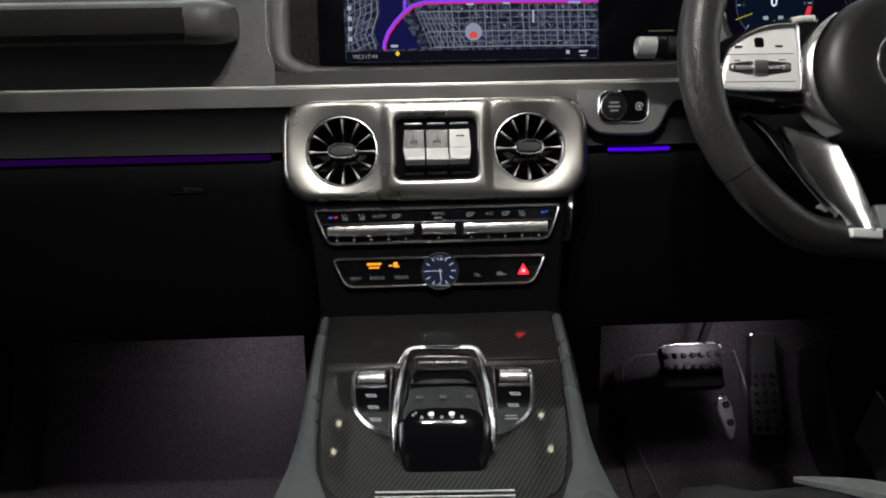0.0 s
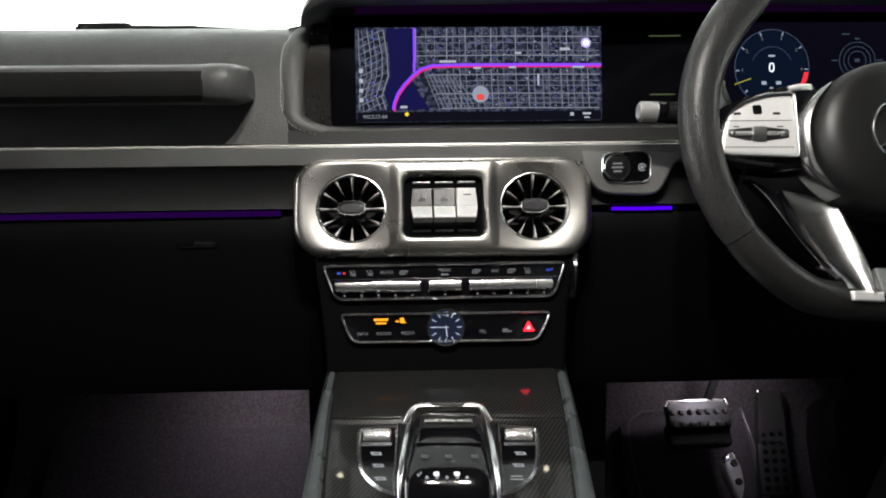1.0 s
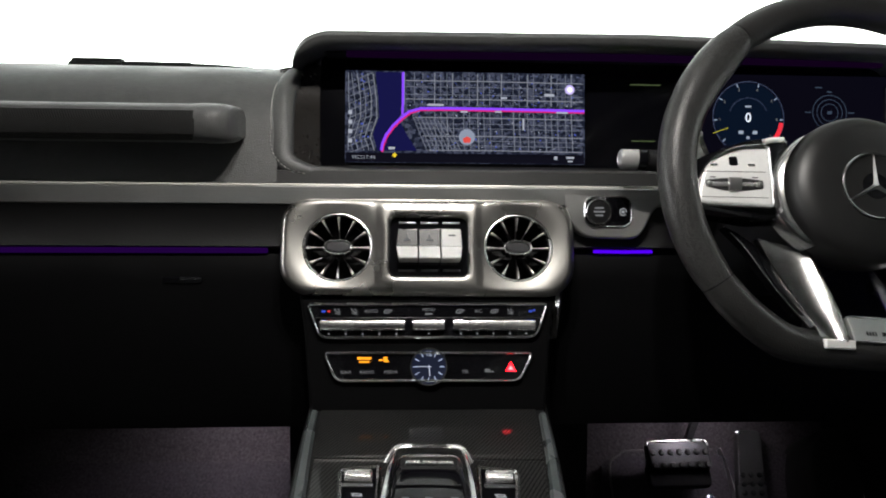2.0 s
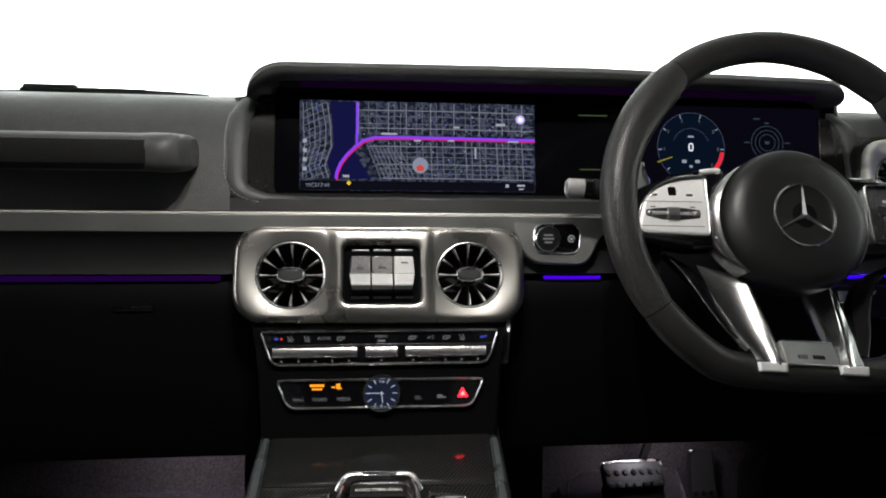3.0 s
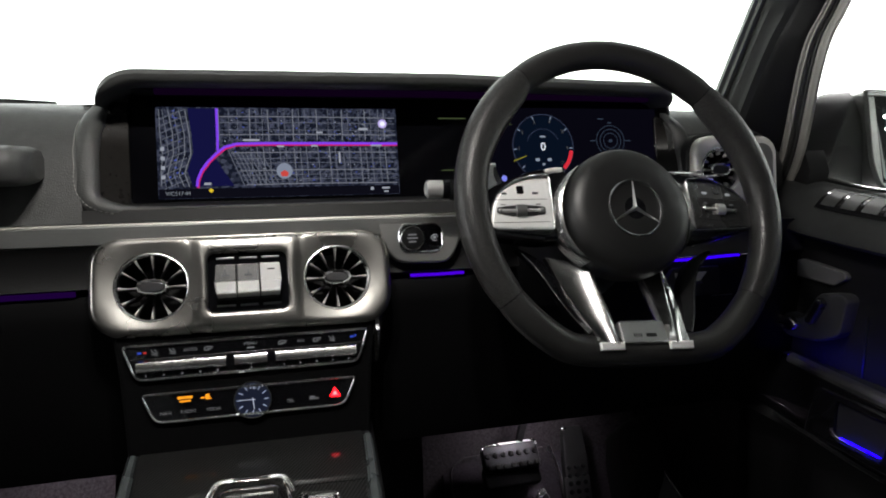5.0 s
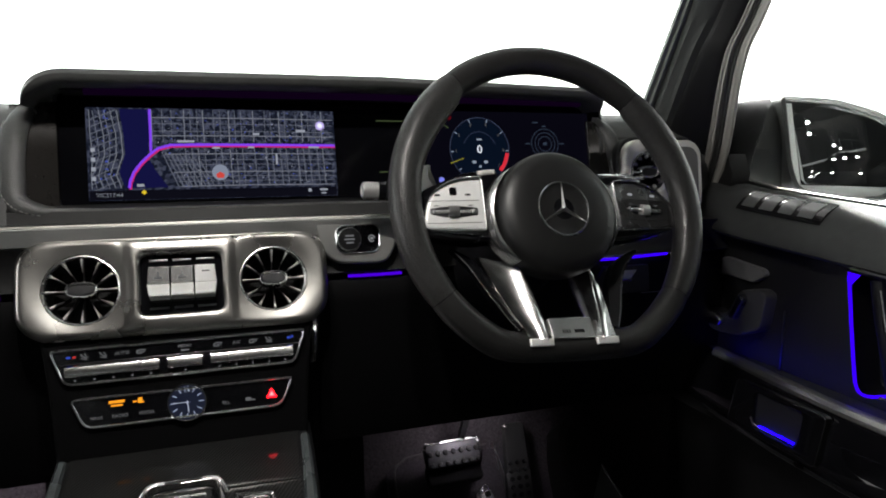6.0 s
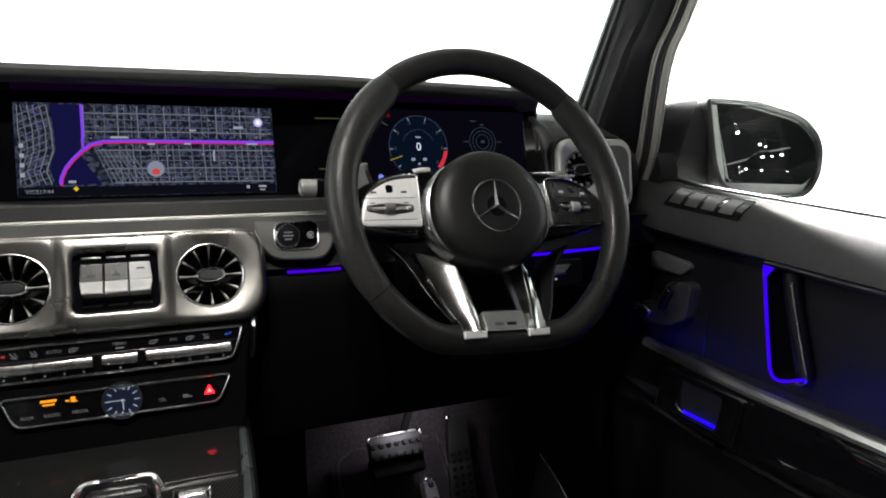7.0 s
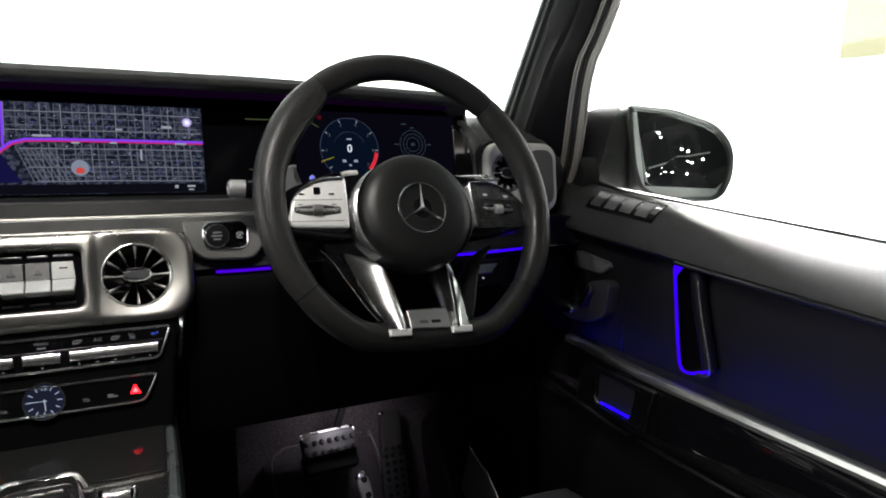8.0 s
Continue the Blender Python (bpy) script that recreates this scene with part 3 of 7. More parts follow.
part("filler_edge", box(bmesh.new(), (0.5765, -0.004, 0.004), (0.5785, 0.052, 0.0068), S, 0.0006), M_SATIN, dash, "thin bright edge of the filler")
b = bmesh.new()
loops = []
for v, u, r in ((-0.066, 0.6100, 0.0110), (-0.045, 0.6105, 0.0115), (-0.02, 0.6105, 0.0120), (0.01, 0.6100, 0.0120), (0.03, 0.6090, 0.0120), (0.045, 0.6060, 0.0115), (0.056, 0.6010, 0.0095), (0.062, 0.5970, 0.0060)):
    c = S @ Vector((u, v, lip_depth(v) * 0.62))
    loops.append([c + Vector((r * math.cos(a), r * 0.8 * math.sin(a), 0)) for a in [2 * math.pi * j / 14 for j in range(14)]])
loft(b, loops)
part("recess_lip", b, M_DASH, dash, "", 70)
for v in (-0.046, 0.040):
    b = bmesh.new()
    lathe(b, [(0.0012, 0), (0.0012, 0.0012), (0.0006, 0.0018)], S @ Matrix.Translation((-0.1535, v, lip_depth(v) * 0.62 + 0.003)), 10)
    part("trim_pin", b, M_CHROME, dash)
# ledge between the display and the metal strip
b = bmesh.new()
profile_bar(b, [q for q in UP if q[1] <= 1.3170] + [(0.956, 1.3180), (1.02, 1.319), (1.02, 1.29), (0.96, 1.295)], -0.170, 0.62, 10)
part("ledge", b, M_SOFT, dash)
b = bmesh.new()
profile_bar(b, [(0.954, 1.311), (0.957, 1.3165), (0.975, 1.3180), (1.02, 1.319), (1.02, 1.311)], -0.165, 0.62, 8)
part("ledge_step", b, M_SOFT, dash)

# metal strip, with the wider tongue that holds the start button
b = bmesh.new()
for x0, x1 in ((-0.79, 0.62),):
    loft(b, [[(x, y, z) for y, z in ((0.934, 1.3025), (0.930, 1.3012), (0.9275, 1.299), (0.9265, 1.281), (0.931, 1.279), (0.95, 1.279), (0.95, 1.3025))] for x in (x0, -0.3, 0.0, 0.3, x1)])
part("metal_strip", b, M_STRIP, dash, "brushed grey metal strip across the dashboard")
# Paler bead imitates the highlight along the strip's top edge.
b = bmesh.new()
sweep(b, [(x, 0.9302, 1.3012) for x in (-0.79, -0.3, 0.0, 0.3, 0.62)], [(0.0014 * math.cos(q), 0.0014 * math.sin(q)) for q in [math.pi * k / 4 for k in range(8)]])
part("strip_edge", b, shader("strip_edge_highlight", (0.80, 0.78, 0.73), 0.40, 0.5, grain=0.1, grain_size=140, stretch=(1, 14, 14), wear=0.08), dash, "upper edge with a painted highlight")
T = face(0, 0.930, 1.300, 10)
tongue = rounded([(0.150, -0.004), (0.272, -0.004), (0.272, -0.016), (0.258, -0.022), (0.244, -0.052), (0.232, -0.058), (0.176, -0.056), (0.160, -0.040)], [0.002, 0.004, 0.01, 0.01, 0.012, 0.012, 0.014, 0.01])[::-1]
b = bmesh.new()
plate(b, tongue, T, -0.02, 0.0016, 0.003, 3)
part("start_button_tongue", b, M_STRIP, dash)

# sloping dark fascia under the strip, glove box and knee panels
FASCIA = [(0.9265, 1.279), (0.933, 1.270), (0.936, 1.245), (0.930, 1.232), (0.940, 1.2285), (0.955, 1.279)]
for x0, x1 in ((-0.79, -0.135), (0.135, 0.79)):
    b = bmesh.new()
    profile_bar(b, FASCIA, x0, x1, 6)
    part("fascia", b, M_SOFT, dash)
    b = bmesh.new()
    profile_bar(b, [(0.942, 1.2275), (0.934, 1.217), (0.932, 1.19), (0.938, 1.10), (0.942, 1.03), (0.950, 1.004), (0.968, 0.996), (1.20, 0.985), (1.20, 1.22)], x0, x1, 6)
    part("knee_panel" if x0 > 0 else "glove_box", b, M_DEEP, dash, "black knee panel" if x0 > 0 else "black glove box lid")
b = bmesh.new()
box(b, (-0.30, 0.930, 1.1885), (-0.255, 0.936, 1.1965), bev=0.002)
part("glove_box_latch", b, M_GLOSS, dash)

# ambient light lines
for x0, x1, mt in ((-0.79, -0.182, M_LEDDIM), (0.193, 0.262, M_LEDMID), (0.50, 0.674, M_LED)):
    b = bmesh.new()
    sweep(b, [(x0, 0.9345, 1.2262), ((x0 + x1) / 2, 0.9345, 1.2258), (x1, 0.9345, 1.2262 if x0 < 0.4 else 1.2290)], [((0.0030 if x0 < 0 else 0.0022) * math.cos(a), (0.0032 if x0 < 0 else 0.0020) * math.sin(a)) for a in [math.pi * i / 4 for i in range(8)]])
    part("ambient_light", b, mt, dash, "thin glowing violet-blue light line")

# grab bar on the passenger side: leather-wrapped end, carbon face
bar = thing("grab_bar", (-0.5, 0.90, 1.36), "dark leather grab bar with a carbon face", "grab handle")
b = bmesh.new()
gsec = [(0.900, 1.349), (0.893, 1.356), (0.892, 1.372), (0.897, 1.3825), (0.912, 1.387), (0.945, 1.386), (0.965, 1.375), (0.955, 1.349), (0.93, 1.346)]
loops = []
for x, s in ((-0.79, 1), (-0.5, 1), (-0.262, 1), (-0.248, 1.01), (-0.238, 1.08), (-0.224, 1.06), (-0.2140, 0.98), (-0.2090, 0.82), (-0.2065, 0.5)):
    c = Vector((0.930, 1.3665))
    loops.append([(x, c.x + (y - c.x) * s + (1 - s) * 0.03, c.y + (z - c.y) * (s * 0.5 + 0.5)) for y, z in gsec])
loft(b, loops)
part("bar", b, M_DASH, bar, "", 50)
b = bmesh.new()
loft(b, [[(x, y, z) for y, z in ((0.8985, 1.3495), (0.8895, 1.3560), (0.8880, 1.3705), (0.8925, 1.3800), (0.90, 1.3805), (0.905, 1.350))] for x in (-0.79, -0.6, -0.4, -0.245, -0.239)])
part("front_face", b, M_BARFACE, bar, "dark carbon-weave facing")
b = bmesh.new()
for i in range(12):
    t = i / 11
    p = Vector((-0.2315 + 0.014 * t * t, 0.8905 + 0.016 * t, 1.354 + 0.0315 * t))
    q = p + Vector((0.0003, 0.0006, 0.0018))
    sweep(b, [p, q], [(0.0005, 0), (0, 0.0005), (-0.0005, 0), (0, -0.0005)], up=Vector((0, -1, 0)))
part("stitching", b, M_STITCH, bar, "pale seam stitches")

# ---------------------------------------------------------------- displays under the hood
disp = thing("car_display", (0.2, 1.01, 1.32), "wide glossy black glass panel with two lit displays", "display")
b = bmesh.new()
plate(b, rr(0.735, 0.140, 0.012, 0.2375, 0.012)[:], S, -0.02, 0.0, 0.0015)
part("glass", b, M_GLASS_BLACK, disp)
b = bmesh.new()
frame_ring(b, rr(0.741, 0.146, 0.014, 0.2375, 0.012), 0.004, S, -0.012, 0.0025, 0.001)
part("bezel", b, M_DARKMETAL, disp)

hood = thing("display_hood", (0.2, 1.03, 1.45), "dark leather hood over the displays", "display hood")
b = bmesh.new()
loops = []
hp = [Vector((-0.110 + 0.048 * math.cos(radians(q)), 0, 1.4145 + 0.048 * math.sin(radians(q)))) for q in range(160, 89, -10)] + [Vector((0.250, 0, 1.4655))]
hp += [Vector((0.541 + 0.044 * math.cos(radians(q)), 0, 1.4165 + 0.044 * math.sin(radians(q)))) for q in range(90, 27, -10)]
for i, p in enumerate(hp):
    t = (hp[min(i + 1, len(hp) - 1)] - hp[max(i - 1, 0)]).normalized()
    nrm = Vector((-t.z, 0, t.x))
    end = min(i, len(hp) - 1 - i)
    back, thin = (0.024, 0.012, 0.005, 0.002)[min(end, 3)] if end < 4 else 0.0, (0.30, 0.45, 0.65, 0.85, 1.0)[min(end, 4)]
    loops.append([p + nrm * (h * thin) + Vector((0, y + (back if y < 1.0 else 0.0), 0)) for y, h in ((0.962, -0.008), (0.956, -0.003), (0.955, 0.002), (0.960, 0.007), (0.975, 0.0095), (1.06, 0.0075), (1.115, -0.004), (1.118, -0.014), (1.06, -0.012), (0.985, -0.011))])
loft(b, loops)
part("shell", b, M_DASH, hood, "", 45)
b = bmesh.new()
profile_bar(b, [(0.990, 1.452), (1.04, 1.449), (1.04, 1.444), (0.990, 1.449)], -0.12, 0.57, 4)
part("inner_shade", b, M_SOFT, hood)
# Light line widened and dimmed to imitate violet light spread on the hood.
b = bmesh.new()
sweep(b, [(-0.095, 0.994, 1.4490), (0.24, 0.994, 1.4500), (0.55, 0.994, 1.4480)], [(0.0075 * math.cos(a), 0.0045 * math.sin(a)) for a in [math.pi * i / 5 for i in range(10)]])
part("hood_light", b, M_LEDTOP, hood, "faint violet light line with its glow on the hood painted in")


def flat(bm, pts, M, w):
    bm.faces.new([bm.verts.new(M @ Vector((u, v, w))) for u, v in pts])
    return bm


def ribbon(bm, pts, width, M, w):
    """A flat line of that width through 2-D points."""
    P = [Vector(p) for p in pts]
    L, R = [], []
    for i, p in enumerate(P):
        t = (P[min(i + 1, len(P) - 1)] - P[max(i - 1, 0)]).normalized()
        nn = Vector((-t.y, t.x)) * width / 2
        L.append(bm.verts.new(M @ Vector((*(p + nn), w))))
        R.append(bm.verts.new(M @ Vector((*(p - nn), w))))
    for i in range(len(P) - 1):
        bm.faces.new((L[i], R[i], R[i + 1], L[i + 1]))
    return bm


def each_bar(name, cells, M, w, material, parent, label=""):
    """Every mark as a part of its own."""
    for cell in cells:
        part(name, bars(bmesh.new(), [cell], M, w), material, parent, label)


def bars(bm, cells, M, w):
    for u, v, du, dv in cells:
        flat(bm, [(u - du / 2, v - dv / 2), (u + du / 2, v - dv / 2), (u + du / 2, v + dv / 2), (u - du / 2, v + dv / 2)], M, w)
    return bm


# the map: dark ground, river, streets, blocks, route
def map_ground():
    m = glow("map_ground", (0.024, 0.027, 0.055), 1.0)
    nt = m.node_tree
    e = [n for n in nt.nodes if n.type == "EMISSION"][0]
    co = nt.nodes.new("ShaderNodeTexCoord")
    vor = nt.nodes.new("ShaderNodeTexVoronoi")
    vor.inputs["Scale"].default_value = 260
    nt.links.new(co.outputs["Object"], vor.inputs["Vector"])
    noi = nt.nodes.new("ShaderNodeTexNoise")
    noi.inputs["Scale"].default_value = 45
    nt.links.new(co.outputs["Object"], noi.inputs["Vector"])
    ramp = nt.nodes.new("ShaderNodeValToRGB")
    ramp.color_ramp.elements[0].position, ramp.color_ramp.elements[0].color = 0.35, (0.007, 0.009, 0.018, 1)
    ramp.color_ramp.elements[1].position, ramp.color_ramp.elements[1].color = 0.75, (0.046, 0.052, 0.082, 1)
    nt.links.new(vor.outputs["Color"], ramp.inputs["Fac"])
    nt.links.new(ramp.outputs["Color"], e.inputs["Color"])
    return m


screen = part("navigation_display", plate(bmesh.new(), rr(0.294, 0.112, 0.001, 0.0475, 0.0075), S, 0.0002, 0.0008, 0.0002), map_ground(), disp, "lit colour screen with a night city map")
rng = random.Random(7)
MAPL, MAPR, MAPB, MAPT = -0.0985, 0.194, -0.036, 0.062
river = [(-0.063, 0.062), (-0.0595, 0.030), (-0.0585, 0.008), (-0.066, -0.015), (-0.060, -0.034), (-0.012, -0.034), (-0.026, -0.012), (-0.034, 0.004), (-0.031, 0.030), (-0.031, 0.062)]
b = bmesh.new()
flat(b, river, S, 0.0011)
part("map_river", b, glow("map_river_blue", (0.006, 0.006, 0.045), 1.0), screen)
minor, major, blocks, blues, whites = bmesh.new(), bmesh.new(), bmesh.new(), bmesh.new(), bmesh.new()
xs, x = [], -0.028
while x < 0.192:
    xs.append(x)
    x += rng.choice((0.0075, 0.010, 0.0125, 0.0145))
ys, y = [], -0.033
while y < 0.060:
    ys.append(y)
    y += rng.choice((0.0058, 0.0075, 0.0092))
for i, x in enumerate(xs):
    lo = max(MAPB + 0.002, 0.016 - (x + 0.018) * 1.9) if x < 0.012 else MAPB + 0.002
    ribbon(major if i % 3 == 0 else minor, [(x, 0.022), (x + rng.uniform(-.0006, .0006), MAPT)], 0.0011 if i % 3 == 0 else 0.0007, S, 0.0013)
    if x > 0.0:
        ribbon(major if i % 4 == 1 else minor, [(x + 0.002, lo), (x, 0.014)], 0.0009, S, 0.0013)
for j, y in enumerate(ys):
    if abs(y - 0.018) < 0.004:
        continue
    left = -0.027 if y > 0.018 else -0.018 + (0.014 - y) * 0.42
    ribbon(major if j % 3 == 0 else minor, [(left, y), (0.08, y + 0.0004), (MAPR - 0.002, y - 0.0006)], 0.0011 if j % 3 == 0 else 0.0007, S, 0.00135)
for k in range(9):
    u = -0.012 + k * 0.0052
    ribbon(minor, [(u - 0.006, 0.010 - k * 0.001), (u + 0.012, -0.034)], 0.0009, S, 0.0014)
bank = [(-0.066, 0.060), (-0.062, 0.03), (-0.061, 0.006), (-0.069, -0.018), (-0.064, -0.034)]
for k in range(5):
    off = 0.0065 * (k + 1)
    line = [(max(u - off + rng.uniform(-0.0008, 0.0008), -0.0955), v) for u, v in bank]
    ribbon(minor if k % 2 else major, line, 0.0009, S, 0.0013)
for k in range(11):
    v = 0.058 - 0.0086 * k
    ribbon(minor, [(-0.0955, v - 0.010), (-0.080, v - 0.003), (-0.066, v + 0.003)], 0.0009, S, 0.00135)
ribbon(major, [(-0.066, 0.060), (-0.062, 0.03), (-0.061, 0.006), (-0.069, -0.018), (-0.064, -0.034)], 0.0011, S, 0.0014)
for k in range(330):
    u, v = rng.uniform(-0.027, 0.192), rng.uniform(-0.034, 0.060)
    if v < 0.014 and u < -0.018 + (0.014 - v) * 0.42 or 0.0155 < v < 0.0215:
        continue
    s1, s2 = rng.uniform(0.0012, 0.0036), rng.uniform(0.0010, 0.0026)
    bm_ = rng.choice((blocks, blocks, blocks, blues, whites))
    k_ = 0.6 if bm_ is not blocks else 1.0
    bars(bm_, [(u, v, s1 * k_, s2 * k_)], S, 0.0012 + 0.00005 * (k % 3))
for k in range(34):
    bars(rng.choice((blocks, blues)), [(rng.uniform(-0.095, -0.068), rng.uniform(-0.03, 0.06), rng.uniform(0.001, 0.0035), rng.uniform(0.001, 0.002))], S, 0.0012)
tagged(part("map_street", minor, glow("map_street_grey", (0.115, 0.125, 0.155), 1.0), screen), kind="stuff")
tagged(part("map_road", major, glow("map_street_light", (0.165, 0.175, 0.205), 1.0), screen), kind="stuff")
tagged(part("map_print", blocks, glow("map_block_grey", (0.06, 0.068, 0.11), 1.0), screen), kind="stuff")
tagged(part("map_print", blues, glow("map_blue", (0.05, 0.08, 0.42), 1.0), screen), kind="stuff")
tagged(part("map_print", whites, glow("map_pale", (0.28, 0.30, 0.36), 1.0), screen), kind="stuff")
route = [(-0.0555, -0.034), (-0.0545, -0.026), (-0.050, -0.015), (-0.042, -0.004), (-0.032, 0.006), (-0.022, 0.014), (-0.008, 0.018), (0.02, 0.0186), (0.10, 0.0184), (0.194, 0.0176)]
b = bmesh.new()
ribbon(b, [(u + (0.0012 if v < 0.016 else 0.0), v - 0.0020) for u, v in route], 0.0026, S, 0.0017)
part("map_route_edge", b, glow("map_route_red", (0.50, 0.02, 0.16), 1.0), screen)
b = bmesh.new()
ribbon(b, route, 0.0030, S, 0.0019)
ribbon(b, [(-0.0295, 0.062), (-0.0295, 0.030), (-0.0300, 0.010)], 0.0030, S, 0.0020)
part("map_route", b, glow("map_route_violet", (0.20, 0.05, 0.80), 1.0), screen, "violet route line")
b = bmesh.new()
bars(b, [(0.0475, -0.0425, 0.292, 0.0115)], S, 0.0021)
part("status_bar", b, glow("map_bar", (0.004, 0.004, 0.008), 1.0), screen)
part("status_text", lettering("VICS17:44", 0.0068, S, 0.0024, -0.077, -0.0425), glow("map_text", (0.20, 0.22, 0.25), 1.0), screen)
each_bar("screen_mark", [(0.158, -0.0410, 0.004, 0.004), (0.176, -0.0405, 0.010, 0.0025), (0.176, -0.0450, 0.006, 0.0018)] + [(-0.093, 0.012 - 0.0115 * k, 0.0045, 0.0045) for k in range(4)] + [(0.010, 0.0225, 0.020, 0.0026), (0.045, 0.0145, 0.009, 0.0022), (0.087, 0.0150, 0.008, 0.0022), (0.166, 0.0150, 0.014, 0.0022), (0.150, 0.0365, 0.012, 0.003), (0.094, 0.032, 0.008, 0.0022), (-0.043, -0.031, 0.008, 0.003), (0.118, 0.0, 0.0022, 0.014)], S, 0.0024, glow("map_label", (0.30, 0.32, 0.37), 1.0), screen, "small pale screen labels")
b = bmesh.new()
flat(b, [(-0.0395, -0.0365), (-0.0365, -0.0395), (-0.0395, -0.0425), (-0.0425, -0.0395)], S, 0.0025)
part("warning_mark", b, glow("map_yellow", (0.85, 0.62, 0.03), 0.8), screen)
b = bmesh.new()
flat(b, circle(0.0058, 0.1755, 0.0435, 24), S, 0.0025)
part("sign_disc", b, glow("map_sign", (0.45, 0.38, 0.75), 1.0), screen)
b = bmesh.new()
flat(b, circle(0.0034, 0.1755, 0.0435, 20), S, 0.0027)
part("sign_core", b, glow("map_sign_core", (0.85, 0.85, 0.95), 1.0), screen)
b = bmesh.new()
flat(b, circle(0.0098, 0.0485, -0.0165, 30), S, 0.0025)
part("compass_disc", b, glow("map_compass", (0.20, 0.23, 0.30), 1.0), screen)
b = bmesh.new()
flat(b, [(0.0445, -0.0235), (0.0525, -0.0235), (0.0535, -0.0185), (0.0485, -0.0155), (0.0435, -0.0185)], S, 0.0027)
part("compass_needle", b, glow("map_compass_red", (0.55, 0.06, 0.05), 1.0), screen)

# instrument cluster
cl = part("instrument_display", plate(bmesh.new(), rr(0.262, 0.118, 0.002, 0.452, 0.008), S, 0.0002, 0.0007, 0.0002), glow("cluster_ground", (0.0022, 0.0020, 0.0048), 1.0), disp, "dark lit instrument screen with round dials")
DC = (0.402, 0.0125)


def ring_arc(bm, c, r, wd, a0, a1, w, n=40):
    return ribbon(bm, [(c[0] + r * math.cos(radians(a0 + (a1 - a0) * i / n)), c[1] + r * math.sin(radians(a0 + (a1 - a0) * i / n))) for i in range(n + 1)], wd, S, w)


b = bmesh.new()
flat(b, circle(0.044, *DC, 48), S, 0.0010)
part("dial_ground", b, glow("dial_blue_black", (0.0022, 0.0050, 0.0125), 1.0), cl)
b = bmesh.new()
ring_arc(b, DC, 0.0455, 0.0009, -50, 230, 0.0013)
ring_arc(b, DC, 0.0250, 0.0006, 20, 160, 0.0013)
part("dial_ring", b, glow("dial_blue", (0.040, 0.052, 0.095), 1.0), cl)
M_TICK = glow("dial_pale", (0.20, 0.24, 0.32), 1.0)
for k in range(8):
    a = radians(222 - k * 37.5)
    b = bmesh.new()
    ribbon(b, [(DC[0] + 0.040 * math.cos(a), DC[1] + 0.040 * math.sin(a)), (DC[0] + 0.0445 * math.cos(a), DC[1] + 0.0445 * math.sin(a))], 0.0014, S, 0.0015)
    part("dial_tick", b, M_TICK, cl)
for k, ch in enumerate("1234567"):
    a = radians(184.5 - k * 37.5)
    part("dial_figure", lettering(ch, 0.0062, S, 0.0015, DC[0] + 0.0365 * math.cos(a), DC[1] + 0.0365 * math.sin(a)), M_PRINT, cl)
b = bmesh.new()
ring_arc(b, DC, 0.0425, 0.0055, -46, -8, 0.0016)
part("dial_red_zone", b, glow("dial_red", (0.75, 0.03, 0.05), 0.8), cl, "red zone of the dial")
b = bmesh.new()
ribbon(b, [(DC[0] - 0.026, DC[1] - 0.013), (DC[0] - 0.046, DC[1] - 0.020)], 0.0014, S, 0.0017)
part("dial_pointer", b, glow("dial_yellow", (0.30, 0.28, 0.03), 0.7), cl)
part("speed_figure", lettering("0", 0.0170, S, 0.0018, DC[0] - 0.0005, DC[1] - 0.0005), glow("dial_white", (0.85, 0.9, 1.0), 1.0), cl, "white digit nought")
each_bar("dial_mark", [(DC[0] - 0.0005, DC[1] + 0.014, 0.008, 0.0022), (DC[0] - 0.010, DC[1] - 0.0185, 0.006, 0.004), (DC[0] + 0.008, DC[1] - 0.0185, 0.006, 0.004), (DC[0] - 0.001, DC[1] - 0.025, 0.004, 0.003)], S, 0.0018, glow("dial_mark_grey", (0.25, 0.29, 0.36), 1.0), cl)
GC = (0.507, 0.0205)
M_GAUGE = glow("gauge_blue", (0.028, 0.040, 0.062), 1.0)
for r in (0.011, 0.0165, 0.022):
    b = bmesh.new()
    ring_arc(b, GC, r, 0.0009, 0, 360, 0.0014)
    part("gauge_ring", b, M_GAUGE, cl)
each_bar("gauge_mark", [(GC[0] - 0.028, GC[1], 0.008, 0.0014), (GC[0] + 0.028, GC[1], 0.008, 0.0014), (GC[0], GC[1] + 0.026, 0.006, 0.0018), (GC[0], GC[1], 0.006, 0.004), (0.493, 0.052, 0.009, 0.0016)], S, 0.0014, M_GAUGE, cl)
b = bmesh.new()
flat(b, circle(0.0042, 0.341, -0.031, 16), S, 0.0015)
part("tell_tale", b, glow("tell_tale_blue", (0.20, 0.22, 0.75), 1.0), cl)
b = bmesh.new()
ribbon(b, [(0.322, 0.0535), (0.339, 0.0530), (0.356, 0.0430)], 0.0014, S, 0.0015)
M_OLIVE = glow("cluster_green", (0.050, 0.066, 0.030), 1.0)
part("cluster_line", b, M_OLIVE, cl)
part("tell_tale", flat(bmesh.new(), circle(0.0034, 0.358, 0.0575, 14), S, 0.0015), glow("tell_tale_red", (0.07, 0.003, 0.006), 1.0), cl)
each_bar("trim_line", [(0.271, 0.0515, 0.038, 0.0014), (0.268, -0.0185, 0.030, 0.0014)], S, 0.0012, M_OLIVE, disp)

# ---------------------------------------------------------------- centre vents
V = face(0, 0.903, 1.237, 22)
panel = thing("centre_vent_panel", (0, 0.91, 1.18), "brushed aluminium centre panel with two round vents", "vent panel")
RV, CU = 0.0365, 0.0995
